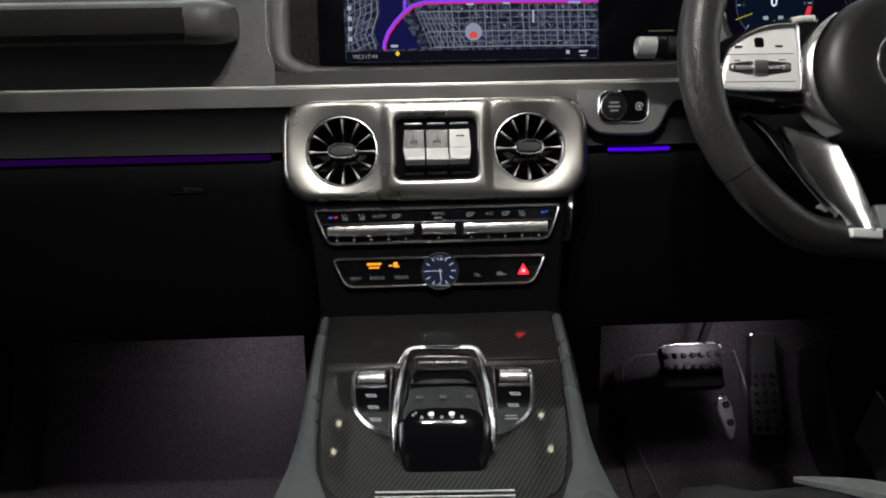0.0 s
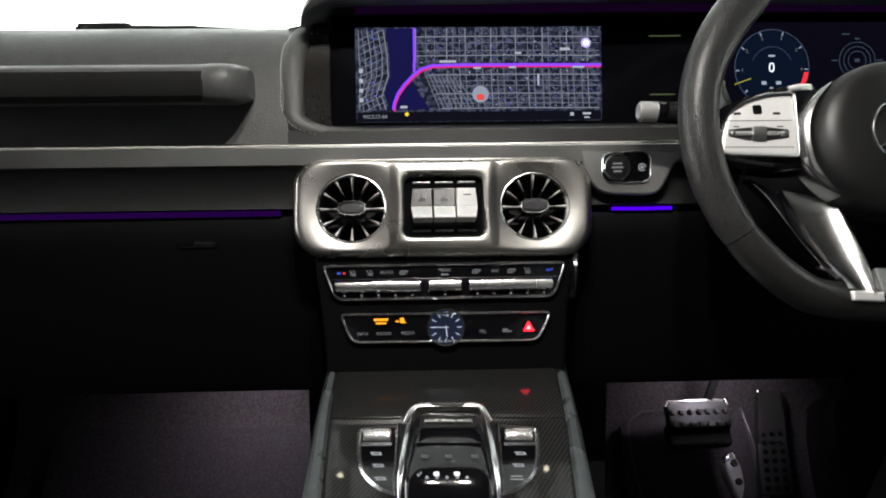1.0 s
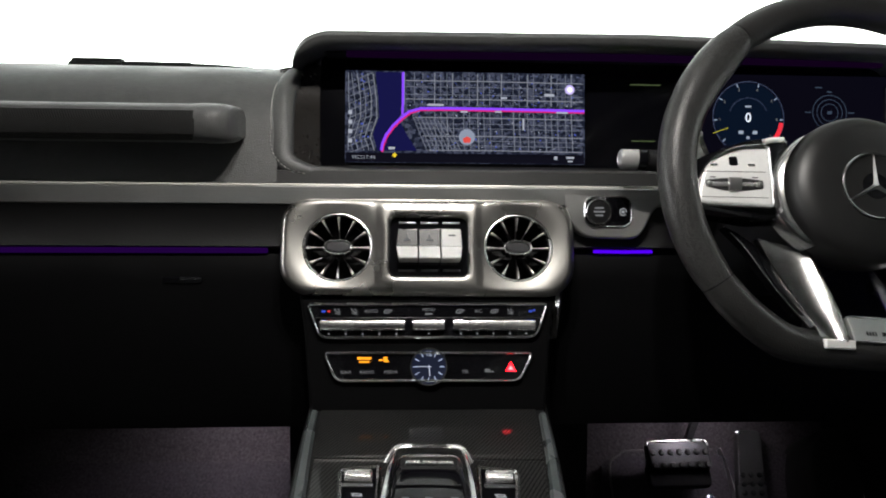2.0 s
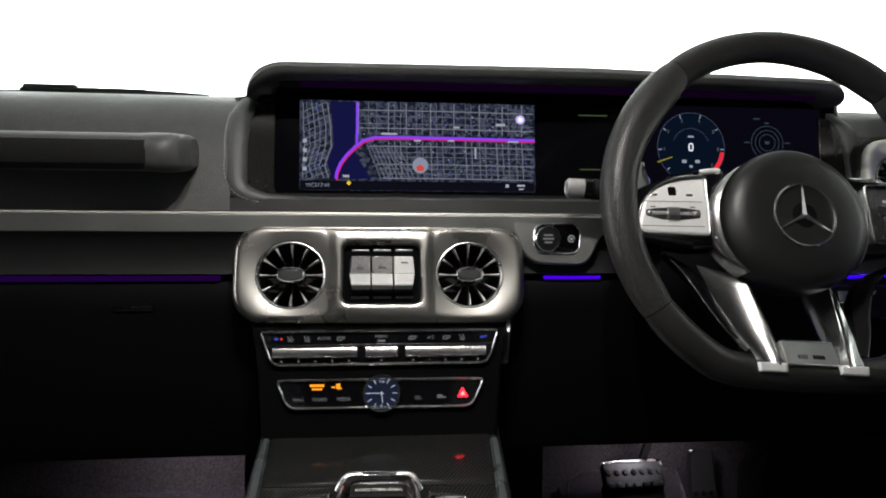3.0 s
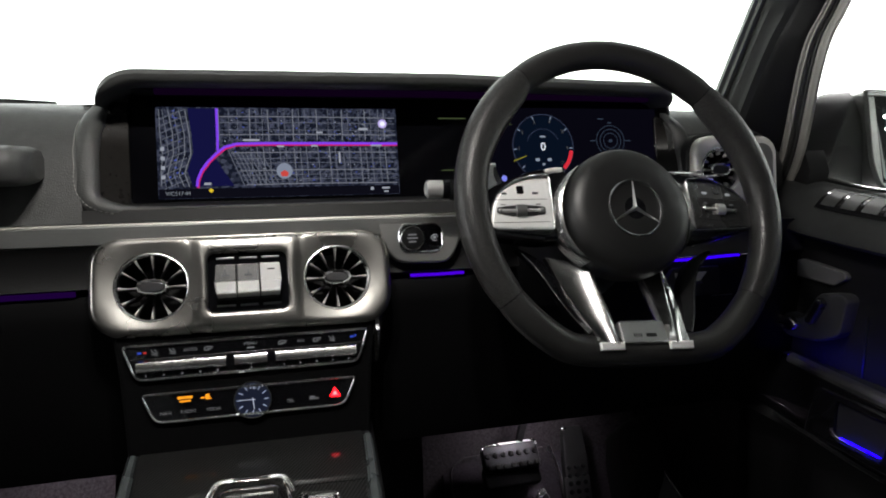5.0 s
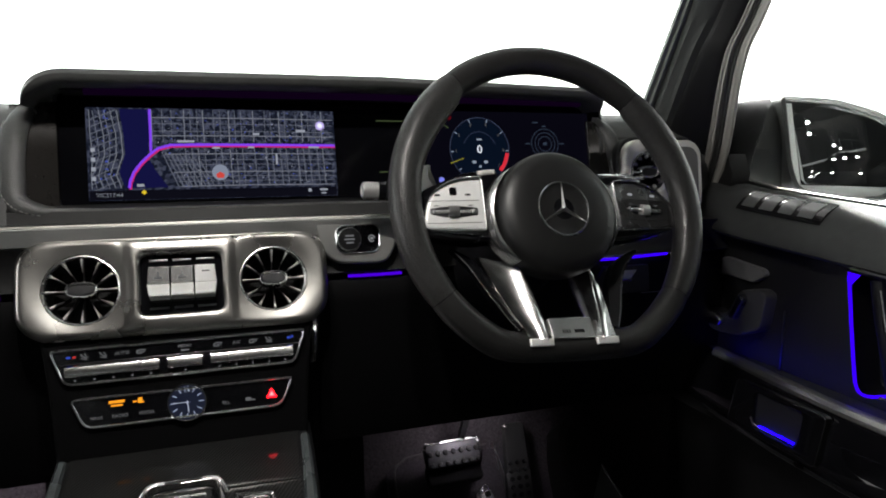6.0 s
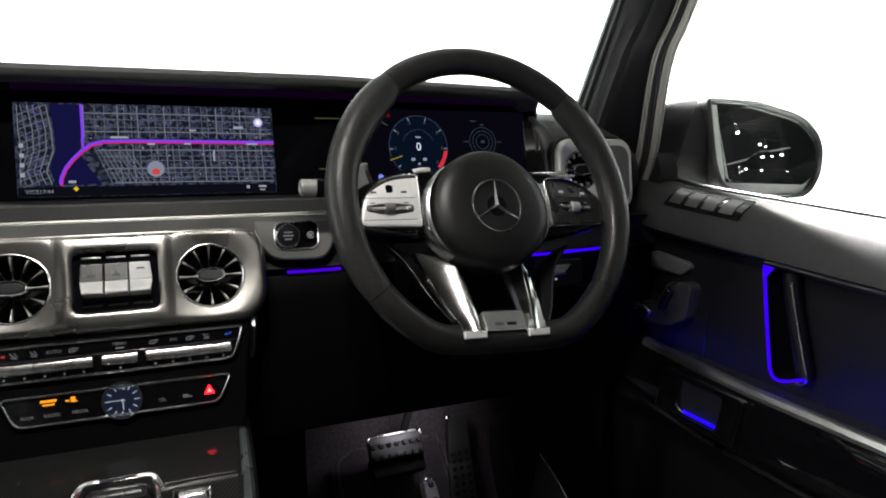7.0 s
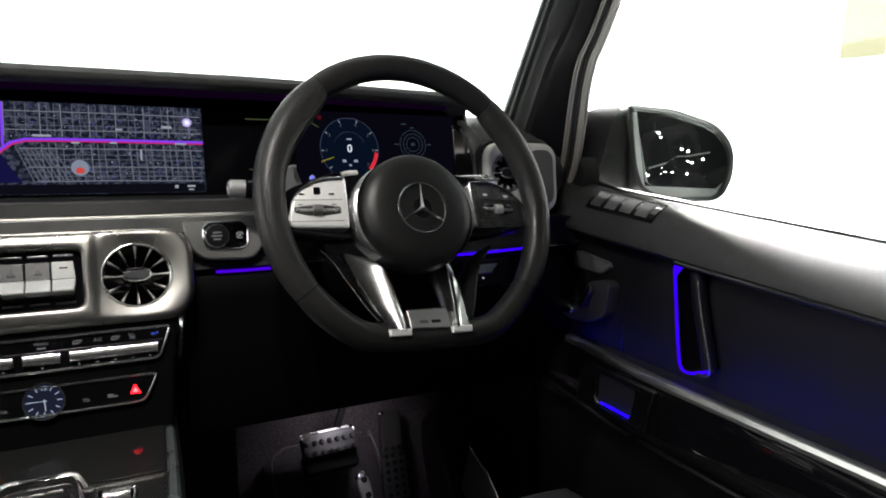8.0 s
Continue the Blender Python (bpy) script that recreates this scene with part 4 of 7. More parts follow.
outline = rounded([(-0.142, 0.0560), (-0.1625, 0.040), (-0.1620, -0.0330), (-0.1420, -0.0525), (0.1420, -0.0545), (0.1615, -0.0340), (0.1635, 0.038), (0.144, 0.0560)], [0.014, 0.016, 0.016, 0.014, 0.014, 0.016, 0.016, 0.014], 6)
slot = rr(0.087, 0.068, 0.008, 0.0005, 0.0010)


def step(x, a, b):
    """Smooth rise from 0 at a to 1 at b."""
    t = min(1.0, max(0.0, (x - a) / (b - a)))
    return t * t * (3 - 2 * t)


def edge_distance(u, v, pts):
    p, best = Vector((u, v)), 1.0
    for i in range(len(pts)):
        a, c = Vector(pts[i - 1]), Vector(pts[i])
        d = c - a
        t = min(1.0, max(0.0, (p - a).dot(d) / max(d.length_squared, 1e-12)))
        best = min(best, (a + d * t - p).length)
    return best


def plate_height(u, v):
    """Relief of the pressed plate: rolled edge, a dish round each vent, a raised bridge between them."""
    e = edge_distance(u, v, outline)
    roll = -0.0058 * (1 - min(1.0, e / 0.0065)) ** 2
    bridge = 0.0020 * (1 - step(abs(u - 0.0005), 0.0490, 0.0600)) * step(e, 0.0, 0.014)
    r = math.hypot(abs(u) - CU, v)
    dish = -0.0040 * (1 - step(r, RV - 0.010, 0.0600))
    slot_lip = -0.0018 * (1 - min(1.0, edge_distance(u, v, slot) / 0.0035)) ** 2 if abs(u) < 0.055 else 0.0
    return roll + bridge + dish + slot_lip


def ray_to(pts, c, a):
    """Where the ray from c at angle a leaves the outline."""
    d, best = Vector((math.cos(a), math.sin(a))), 0.0
    for i in range(len(pts)):
        p, q = Vector(pts[i - 1]) - Vector(c), Vector(pts[i]) - Vector(c)
        e = q - p
        den = d.x * e.y - d.y * e.x
        if abs(den) < 1e-12:
            continue
        t, k = (p.x * e.y - p.y * e.x) / den, (p.x * d.y - p.y * d.x) / den
        if t > 0 and -1e-9 <= k <= 1 + 1e-9:
            best = max(best, t)
    return (c[0] + d.x * best, c[1] + d.y * best)


def clip_outline(pts, side, lim):
    """The part of an outline on one side of a vertical line."""
    out = []
    for i in range(len(pts)):
        a, c = pts[i - 1], pts[i]
        ina, inc = side * (a[0] - lim) >= 0, side * (c[0] - lim) >= 0
        if ina != inc:
            t = (lim - a[0]) / (c[0] - a[0])
            out.append((lim, a[1] + (c[1] - a[1]) * t))
        if inc:
            out.append(c)
    return out


b = bmesh.new()
JOIN = 0.0620
cells = (((-CU, 0.0), clip_outline(outline, -1, -JOIN), lambda a: (-CU + (RV + 0.0022) * math.cos(a), (RV + 0.0022) * math.sin(a))),
         ((CU, 0.0), clip_outline(outline, 1, JOIN), lambda a: (CU + (RV + 0.0022) * math.cos(a), (RV + 0.0022) * math.sin(a))),
         ((0.0005, 0.001), clip_outline(clip_outline(outline, 1, -JOIN), -1, JOIN), lambda a: ray_to(slot, (0.0005, 0.001), a)))
for c, rim, hole in cells:
    rows = []
    angles = [2 * math.pi * i / 144 for i in range(144)]
    for f in (0.0, 0.06, 0.15, 0.28, 0.42, 0.56, 0.70, 0.80, 0.88, 0.94, 0.98, 1.0):
        row = []
        for a in angles:
            p, q = hole(a), ray_to(rim, c, a)
            u, v = p[0] + (q[0] - p[0]) * f, p[1] + (q[1] - p[1]) * f
            row.append(V @ Vector((u, v, plate_height(u, v))))
        rows.append(row)
    well = [V @ Vector((*hole(a), -0.014)) for a in angles]
    loft(b, [well] + rows, cap0=False, cap1=False)
back = V.inverted()
bmesh.ops.remove_doubles(b, verts=[q for q in b.verts if abs(abs((back @ q.co).x) - JOIN) < 1e-5], dist=0.0012)
dense = [tuple(Vector(outline[i - 1]).lerp(Vector(outline[i]), k / 4)) for i in range(len(outline)) for k in range(4)]
loft(b, [[V @ Vector((u, v, plate_height(u, v))) for u, v in dense], [V @ Vector((u, v, -0.012)) for u, v in dense], [V @ Vector((u * 0.99, v * 0.98, -0.024)) for u, v in dense]], cap0=False, cap1=False)
bmesh.ops.recalc_face_normals(b, faces=b.faces)
part("plate", b, M_ALU, panel, "brushed aluminium plate", 55)


M_KNOB = shader("satin_knob_metal", (0.74, 0.74, 0.73), 0.27, 1.0, grain=0.05, grain_size=300, wear=0.06)


def round_vent(parent, M, rv=RV, name="vent"):
    v = part(name, lathe(bmesh.new(), [(rv + 0.0030, -0.0050), (rv + 0.0016, -0.0042), (rv + 0.0004, -0.0040), (rv - 0.0006, -0.0048), (rv - 0.0012, -0.0080), (rv - 0.0014, -0.045)], M, 64, False), M_KNOB, parent, "round turbine air vent")
    part("barrel", lathe(bmesh.new(), [(rv - 0.0011, -0.0072), (rv - 0.002, -0.044), (0.001, -0.045)], M, 40, False), M_BLACK, v)
    for k in range(12):
        a = 2 * math.pi * k / 12
        R = M @ Matrix.Rotation(a, 4, "Z")
        b = bmesh.new()
        loft(b, [[R @ Vector(p) for p in ((r, -h, -0.0085 - dz), (r, h, -0.0095 - dz), (r, h * 0.6, -0.024), (r, -h * 1.4, -0.022))] for r, h, dz in ((0.010, 0.0003, 0.008), (0.018, 0.0004, 0.004), (rv - 0.001, 0.0005, 0.0))])
        fin = part("fin", b, M_BLACK, v)
        b = bmesh.new()
        arm = k % 6 == 0
        r0 = 0.0145 if arm else 0.0205
        loft(b, [[R @ Vector((r, q * h, w - dz)) for q, w in ((-1, -0.0062), (-0.3, -0.0048), (0.3, -0.0048), (1, -0.0062), (1, -0.0095), (-1, -0.0095))] for r, h, dz in ((r0, 0.0012 if arm else 0.0003, 0.0 if arm else 0.0050), (0.021 if arm else 0.026, 0.0005 if arm else 0.0007, 0.001 if arm else 0.0022), (rv - 0.0070, 0.0011, 0.0004), (rv - 0.0022, 0.0019, 0.0))])
        part("fin_edge", b, M_ALU_SOFT, v, "silver fin edge", 50)
    b = bmesh.new()
    e = [(0.0160 * math.copysign(abs(math.cos(q)) ** 0.78, math.cos(q)), 0.0090 * math.copysign(abs(math.sin(q)) ** 0.85, math.sin(q))) for q in [2 * math.pi * i / 40 for i in range(40)]]
    loft(b, [[M @ Vector((u, vv, w)) for u, vv in lp] for lp, w in ((e, -0.022), (e, -0.0035), (inset(e, 0.0005), -0.0016), (inset(e, 0.0012), -0.0010), (inset(e, 0.0020), -0.0014), (inset(e, 0.0027), -0.0030))], cap1=False)
    part("knob_rim", b, M_KNOB, v, "", 60)
    b = bmesh.new()
    plate(b, inset(e, 0.0026), M, -0.02, -0.0020, 0.0016, 3)
    part("knob", b, M_DARKMETAL, v)
    return v


for s in (-1, 1):
    round_vent(panel, V @ Matrix.Translation((s * CU, 0, 0)))

# three rocker switches
# Lit and dimmed copies of one rocker silver; reflections are put into colour.
M_ROCK = shader("satin_rocker_silver", (0.90, 0.90, 0.89), 0.30, 0.55, grain=0.04, grain_size=300, wear=0.05)
M_ROCKTOP = shader("dimmed_rocker_silver", (0.66, 0.66, 0.66), 0.24, 0.9, grain=0.08, grain_size=300, wear=0.06)
M_BADGE0 = shader("grey_mark_metal", (0.25, 0.25, 0.25), 0.35, 1.0, wear=0.05)
block = thing("switch_block", (0, 0.91, 1.23), "row of three silver rocker switches in a black frame", "switches")
b = bmesh.new()
plate(b, rr(0.0865, 0.0860, 0.007, 0.0005, 0.0010), V, -0.03, -0.010, 0.001)
part("backing", b, M_GLOSS, block)
for k in range(3):
    u0 = -0.0355 + 0.0247 * k
    for vv in (0.0290, -0.0250):
        b = bmesh.new()
        box(b, (u0 + 0.002, vv - 0.0012, -0.010), (u0 + 0.0215, vv + 0.0012, -0.0086), V, 0.0004)
        part("slot_mark", b, M_BADGE0, block)
    b = bmesh.new()
    top = [(0.0200, -0.009), (0.0200, 0.0006), (0.0188, 0.0016), (0.0008, 0.0010), (-0.0002, -0.0010), (-0.0002, -0.010)]
    low = [(-0.0006, -0.010), (-0.0006, 0.0000), (0.0000, 0.0012), (-0.0120, 0.0112), (-0.0140, 0.0112), (-0.0155, 0.0085), (-0.0158, -0.010)]
    cut_l, cut_r = (0.0030 if k == 0 else 0.0), (0.0030 if k == 2 else 0.0)

    def tread(prof):
        rows = []
        for i, (x, d) in enumerate(((0.0, 0.0016), (0.0007, 0.0), (0.0226, 0.0), (0.0233, 0.0016))):
            lean = (cut_l if i < 2 else -cut_r)
            rows.append([V @ Vector((u0 + x + lean * min(1.0, max(0.0, abs(v - 0.004) / 0.019)) ** 2, v, w - d)) for v, w in prof])
        return loft(bmesh.new(), rows)

    b.free()
    sw = part("rocker", tread(low), M_ROCK, block, "silver rocker switch", 22)
    part("upper_face", tread(top), M_ROCKTOP if k < 2 else M_ROCK, sw, "silver face with a symbol, darker tone put in for shade" if k < 2 else "", 22)
    b = bmesh.new()
    if k < 2:
        Q = V @ Matrix.Translation((u0 + 0.0117, 0.0125, 0.0011)) @ Matrix.Rotation(radians(-8), 4, "X")
        bars(b, [(0, 0, 0.0010, 0.011), (0, 0.0055, 0.0065, 0.001), (0, -0.0055, 0.0065, 0.001), (-0.0032, 0.0055, 0.0012, 0.003), (0.0032, 0.0055, 0.0012, 0.003), (-0.0032, -0.0055, 0.0012, 0.003), (0.0032, -0.0055, 0.0012, 0.003)], Q, 0.0006)
    else:
        Q = V @ Matrix.Translation((u0 + 0.0117, 0.0125, 0.0011)) @ Matrix.Rotation(radians(-8), 4, "X")
        bars(b, [(0, 0, 0.008, 0.0016)], Q, 0.0006)
    part("symbol", b, M_PRINT, sw, "small axle symbol")

# ---------------------------------------------------------------- centre stack
H = face(0, 0.864, 1.113, 20)
stack = thing("centre_stack", (0, 0.90, 1.07), "glossy black centre stack below the vents", "centre stack")
b = bmesh.new()
ol = rounded([(-0.142, 0.085), (-0.134, 0.030), (-0.126, -0.055), (0.126, -0.055), (0.134, 0.030), (0.142, 0.085)], 0.006)[::1]
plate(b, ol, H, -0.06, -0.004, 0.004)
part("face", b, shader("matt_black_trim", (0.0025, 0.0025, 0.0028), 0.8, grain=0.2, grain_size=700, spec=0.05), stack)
for s in (1,):
    b = bmesh.new()
    loft(b, [[H @ Vector((s * u, v, w)) for u, w in ((0.1405 + d, -0.055), (0.1405 + d, -0.008), (0.1400 + d * 0.6, -0.0035), (0.1390, -0.008))] for v, d in ((0.088, 0.0105), (0.070, 0.0085), (0.050, 0.0050), (0.030, 0.0015))])
    part("side_trim", b, M_KNOB, stack, "satin silver side wedge", 50)

clim = thing("climate_panel", (0, 0.88, 1.15), "black climate control panel in a chrome frame", "control panel")
co_ = rounded([(-0.1325, 0.0685), (-0.1180, 0.0300), (0.1180, 0.0300), (0.1325, 0.0685)], [0.008, 0.010, 0.010, 0.008], 5)
b = bmesh.new()
frame_ring(b, co_, 0.0026, H, -0.006, 0.0030, 0.0009)
part("frame", b, M_CHROME, clim, "slim chrome frame")
b = bmesh.new()
plate(b, inset(co_, 0.0022), H, -0.008, -0.0006, 0.0006)
part("face", b, M_GLOSS, clim)
for u0, u1, cnt in ((-0.1165, -0.0260, 5), (-0.0175, 0.0175, 1), (0.0260, 0.1155, 5)):
    wd = (u1 - u0) / cnt
    for k in range(cnt):
        a, c = u0 + wd * k + 0.0003, u0 + wd * (k + 1) - 0.0003
        b = bmesh.new()
        pr = [(0.0505, -0.001), (0.0510, 0.0035), (0.0490, 0.0062), (0.0440, 0.0078), (0.0400, 0.0070), (0.0385, 0.0040), (0.0390, -0.001)]
        loft(b, [[H @ Vector((uu, v, w)) for v, w in pr] for uu in (a, a + 0.0005, c - 0.0005, c)])
        key = part("toggle", b, M_SATIN, clim, "silver toggle key")
        b = bmesh.new()
        bars(b, [((a + c) / 2, 0.0352, 0.0016, 0.0014)], H, 0.0004)
        part("key_lamp", b, M_WHITE, key)
for u, txt in ((-0.0625, "AUTO"), (0.0, "MENU"), (0.0545, "A/C")):
    part("lettering", lettering(txt, 0.0050, H, 0.0002, u, 0.0595 if txt != "MENU" else 0.061), M_PRINT, clim)
part("divider", box(bmesh.new(), (-0.1220, 0.0522, -0.0006), (0.1220, 0.0530, 0.0006), H, 0.0002), M_DARKMETAL, clim)
each_bar("menu_bar", [(0.0, 0.0565, 0.008, 0.0018)], H, 0.0002, M_PRINT, clim)
for u in (-0.0985, -0.0805, -0.0440, 0.0345, 0.0725, 0.0895):
    b = bmesh.new()
    if abs(u) > 0.085 or abs(u + 0.0805) < 0.001:
        ribbon(b, [(u - 0.0035, 0.0625), (u - 0.0015, 0.0595), (u + 0.0015, 0.0580), (u + 0.0035, 0.0590)], 0.0010, H, 0.0002)
        ribbon(b, [(u + 0.0000, 0.0625), (u + 0.0022, 0.0600)], 0.0009, H, 0.0002)
        ribbon(b, [(u - 0.0030, 0.0575), (u + 0.0030, 0.0562)], 0.0009, H, 0.0002)
    else:
        ribbon(b, [(u - 0.0045, 0.0580), (u - 0.0035, 0.0605), (u - 0.0010, 0.0612), (u + 0.0045, 0.0606)], 0.0011, H, 0.0002)
        ribbon(b, [(u - 0.0040, 0.0575), (u + 0.0010, 0.0575)], 0.0010, H, 0.0002)
        ribbon(b, [(u - 0.0015, 0.0590), (u + 0.0035, 0.0588)], 0.0009, H, 0.0002)
    part("symbol", b, M_PRINT, clim, "small pale symbol")
each_bar("cold_mark", [(-0.1135, 0.0595, 0.004, 0.0022), (0.1120, 0.0595, 0.004, 0.0022), (0.116, 0.0605, 0.002, 0.0022)], H, 0.0003, glow("mark_blue", (0.05, 0.10, 0.7), 0.6), clim)
b = bmesh.new()
bars(b, [(-0.108, 0.0595, 0.003, 0.0022)], H, 0.0003)
part("warm_mark", b, glow("mark_red", (0.7, 0.05, 0.05), 0.5), clim)

med = thing("media_panel", (0, 0.87, 1.10), "black button panel in a chrome frame with a clock", "control panel")
mo = rounded([(-0.1140, 0.0165), (-0.1000, -0.0155), (0.0990, -0.0165), (0.1150, 0.0155)], [0.009, 0.010, 0.010, 0.009], 5)
b = bmesh.new()
frame_ring(b, mo, 0.0024, H, -0.006, 0.0026, 0.0008)
part("frame", b, M_CHROME, med, "slim chrome frame")
b = bmesh.new()
plate(b, inset(mo, 0.002), H, -0.008, -0.0006, 0.0006)
part("face", b, M_GLOSS, med)
for u, txt in ((-0.0885, "NAVI"), (-0.0660, "RADIO"), (-0.0405, "MEDIA"), (0.0395, "TEL")):
    part("lettering", lettering(txt, 0.0050, H, 0.0002, u, -0.0055), M_PRINT, med)
b = bmesh.new()
bars(b, [(0.0635, -0.0035, 0.006, 0.0018), (0.0655, -0.0055, 0.010, 0.0014)], H, 0.0002)
part("symbol", b, M_PRINT, med)
each_bar("warning_lamp", [(-0.0690, 0.0092, 0.0150, 0.0028), (-0.0690, 0.0055, 0.0110, 0.0020), (-0.0515, 0.0072, 0.0040, 0.0016), (-0.0465, 0.0088, 0.0045, 0.0040), (-0.0455, 0.0060, 0.0060, 0.0016)], H, 0.0003, M_AMBER, med, "amber warning lamps")
b = bmesh.new()
flat(b, [(0.0830, -0.0055), (0.0945, -0.0055), (0.08875, 0.0048)], H, 0.0003)
tri = part("hazard_button", b, M_RED, med, "glowing red triangle button")
b = bmesh.new()
flat(b, [(0.0862, -0.0035), (0.0913, -0.0035), (0.08875, 0.0010)], H, 0.0006)
part("hazard_core", b, M_REDHOT, tri)

clock = thing("clock", (0, 0.865, 1.11), "small round analogue clock with a blue-lit dark dial", "clock")
b = bmesh.new()
lathe(b, [(0.0205, -0.006), (0.0205, 0.0030), (0.0198, 0.0044), (0.0186, 0.0044), (0.0182, 0.0020)], H, 48, False)
part("bezel", b, M_CHROME, clock)
b = bmesh.new()
lathe(b, [(0.0184, 0.0005), (0.0184, 0.0012), (0.001, 0.0013)], H, 40)
part("dial", b, shader("clock_dial", (0.006, 0.008, 0.014), 0.3, wear=0.05, emit=(0.05, 0.08, 0.26), power=0.055), clock)
M_HOUR = glow("clock_mark", (0.45, 0.52, 0.72), 0.7)
for k in range(12):
    if k in (3, 9):
        continue
    a = radians(30 * k)
    b = bmesh.new()
    ribbon(b, [(0.0118 * math.cos(a), 0.0118 * math.sin(a)), (0.0168 * math.cos(a), 0.0168 * math.sin(a))], 0.0010, H, 0.0018)
    part("hour_mark", b, M_HOUR, clock)
part("figure_twelve", lettering("12", 0.0072, H, 0.0018, 0, 0.0138), glow("clock_figure", (0.5, 0.56, 0.75), 0.9), clock)
part("figure_six", lettering("6", 0.0072, H, 0.0018, 0, -0.0140), glow("clock_figure_low", (0.5, 0.56, 0.75), 0.9), clock)
b = bmesh.new()
ribbon(b, [(0.003, -0.0001), (-0.0145, 0.0004)], 0.0008, H, 0.0022)
M_POINTER = glow("clock_pointer", (0.55, 0.6, 0.75), 0.7)
part("minute_pointer", b, M_POINTER, clock)
b = bmesh.new()
ribbon(b, [(0.0, 0.002), (0.0012, -0.0100)], 0.0010, H, 0.0024)
part("hour_pointer", b, M_POINTER, clock)

# start button
st = thing("start_button", (0.19, 0.925, 1.27), "round black start button with a chrome ring", "button")
SB = T @ Matrix.Translation((0.1985, -0.0265, 0.0016))
b = bmesh.new()
ob_ = rr(0.056, 0.036, 0.012, 0.0055, 0)
frame_ring(b, ob_, 0.002, SB, -0.004, 0.0022, 0.0007)
part("frame", b, M_CHROME, st)
b = bmesh.new()
plate(b, inset(ob_, 0.0016), SB, -0.004, 0.0006, 0.0004)
part("face", b, M_GLOSS, st)
b = bmesh.new()
lathe(b, [(0.0152, 0.0), (0.0152, 0.0026), (0.0145, 0.0034), (0.0132, 0.0034), (0.0128, 0.0022)], SB @ Matrix.Translation((-0.0055, 0, 0)), 40, False)
part("ring", b, M_CHROME, st)
b = bmesh.new()
lathe(b, [(0.0128, 0.0), (0.0128, 0.0022), (0.010, 0.0028), (0.001, 0.0028)], SB @ Matrix.Translation((-0.0055, 0, 0)), 32)
part("cap", b, M_BLACK, st)
each_bar("caption_bar", [(-0.0055, 0.0042, 0.0105, 0.0022), (-0.0055, 0.0, 0.0130, 0.0022), (-0.0055, -0.0042, 0.0090, 0.0022)], SB, 0.0032, M_PRINT, st)
b = bmesh.new()
ribbon(b, [(0.0225 + 0.0038 * math.cos(radians(a)), 0.0038 * math.sin(radians(a))) for a in range(0, 340, 20)], 0.001, SB, 0.0011)
bars(b, [(0.0225, 0, 0.003, 0.003)], SB, 0.0011)
part("stop_start_mark", b, M_WHITE, st)

# driver's outer vent, angled to the seat
side_panel = thing("side_vent_panel", (0.66, 0.94, 1.30), "rounded brushed aluminium vent at the dashboard end", "vent panel")
E_ = face(0.6725, 0.948, 1.342, 8, 0)
so = rr(0.138, 0.112, 0.026, 0.002, 0)
b = holed([so, circle(0.0304, -0.0250, 0.008, 48)], E_, -0.05, 0.0, 0.006, 4)
part("plate", b, M_SILVERLAC, side_panel, "", 40)
b = bmesh.new()
frame_ring(b, rr(0.148, 0.122, 0.030, 0.002, 0), 0.006, E_, -0.05, -0.012, 0.003)
part("surround", b, M_SOFT, side_panel)
round_vent(side_panel, E_ @ Matrix.Translation((-0.0250, 0.008, 0.002)), 0.028)
b = bmesh.new()
plate(b, rr(0.050, 0.090, 0.018, 0.037, 0.0), E_, -0.02, 0.0012, 0.001)
part("grille_cap", b, shader("grey_cap_lacquer", (0.16, 0.16, 0.155), 0.4, 0.3, grain=0.1, grain_size=200, wear=0.06), side_panel, "darker grey inner panel")

# light switch module on the driver's side
ls = thing("light_switch", (0.59, 0.93, 1.19), "black light switch module with a silver edge", "switch")
LS = face(0.592, 0.928, 1.198, 8)
b = bmesh.new()
plate(b, rounded([(-0.060, -0.022), (0.045, -0.022), (0.045, 0.018), (-0.030, 0.018)], 0.005), LS, -0.02, 0.004, 0.002)
part("face", b, M_SOFT, ls)
b = bmesh.new()
plate(b, [(-0.026, -0.001), (0.012, -0.001), (0.023, 0.011), (-0.028, 0.011)], LS, 0.004, 0.0052, 0.0004)
part("lens", b, M_SILVERLAC, ls)
b = bmesh.new()
box(b, (-0.026, -0.0045, 0.004), (0.014, -0.0012, 0.0060), LS, 0.0004)
part("edge", b, M_SATIN, ls)
part("edge", box(bmesh.new(), (-0.022, -0.0225, 0.002), (-0.006, -0.0212, 0.0056), LS, 0.0004), M_SATIN, ls)
part("edge", box(bmesh.new(), (0.030, -0.0240, 0.002), (0.064, -0.0230, 0.0050), LS, 0.0004), M_DARKMETAL, ls)
b = bmesh.new()
bars(b, [(-0.019, -0.011, 0.0015, 0.005), (-0.015, -0.011, 0.0015, 0.004), (-0.004, -0.010, 0.004, 0.003)], LS, 0.0046)
part("symbol", b, M_WHITE, ls)

# ---------------------------------------------------------------- steering wheel
W = face(0.403, 0.7865, 1.3315, 23.5)
M_BADGE = shader("grey_badge_metal", (0.38, 0.38, 0.375), 0.34, 1.0, grain=0.08, grain_size=300, wear=0.06)
# M_PADL bright, M_PADR dark: light and shade on one pad silver, put into colour.
M_PADL = shader("lit_silver_keys", (0.87, 0.87, 0.86), 0.34, 0.35, grain=0.06, grain_size=300, wear=0.06)
M_LEG = shader("polished_spoke_metal", (0.58, 0.58, 0.57), 0.19, 1.0, grain=0.05, grain_size=300, wear=0.05)
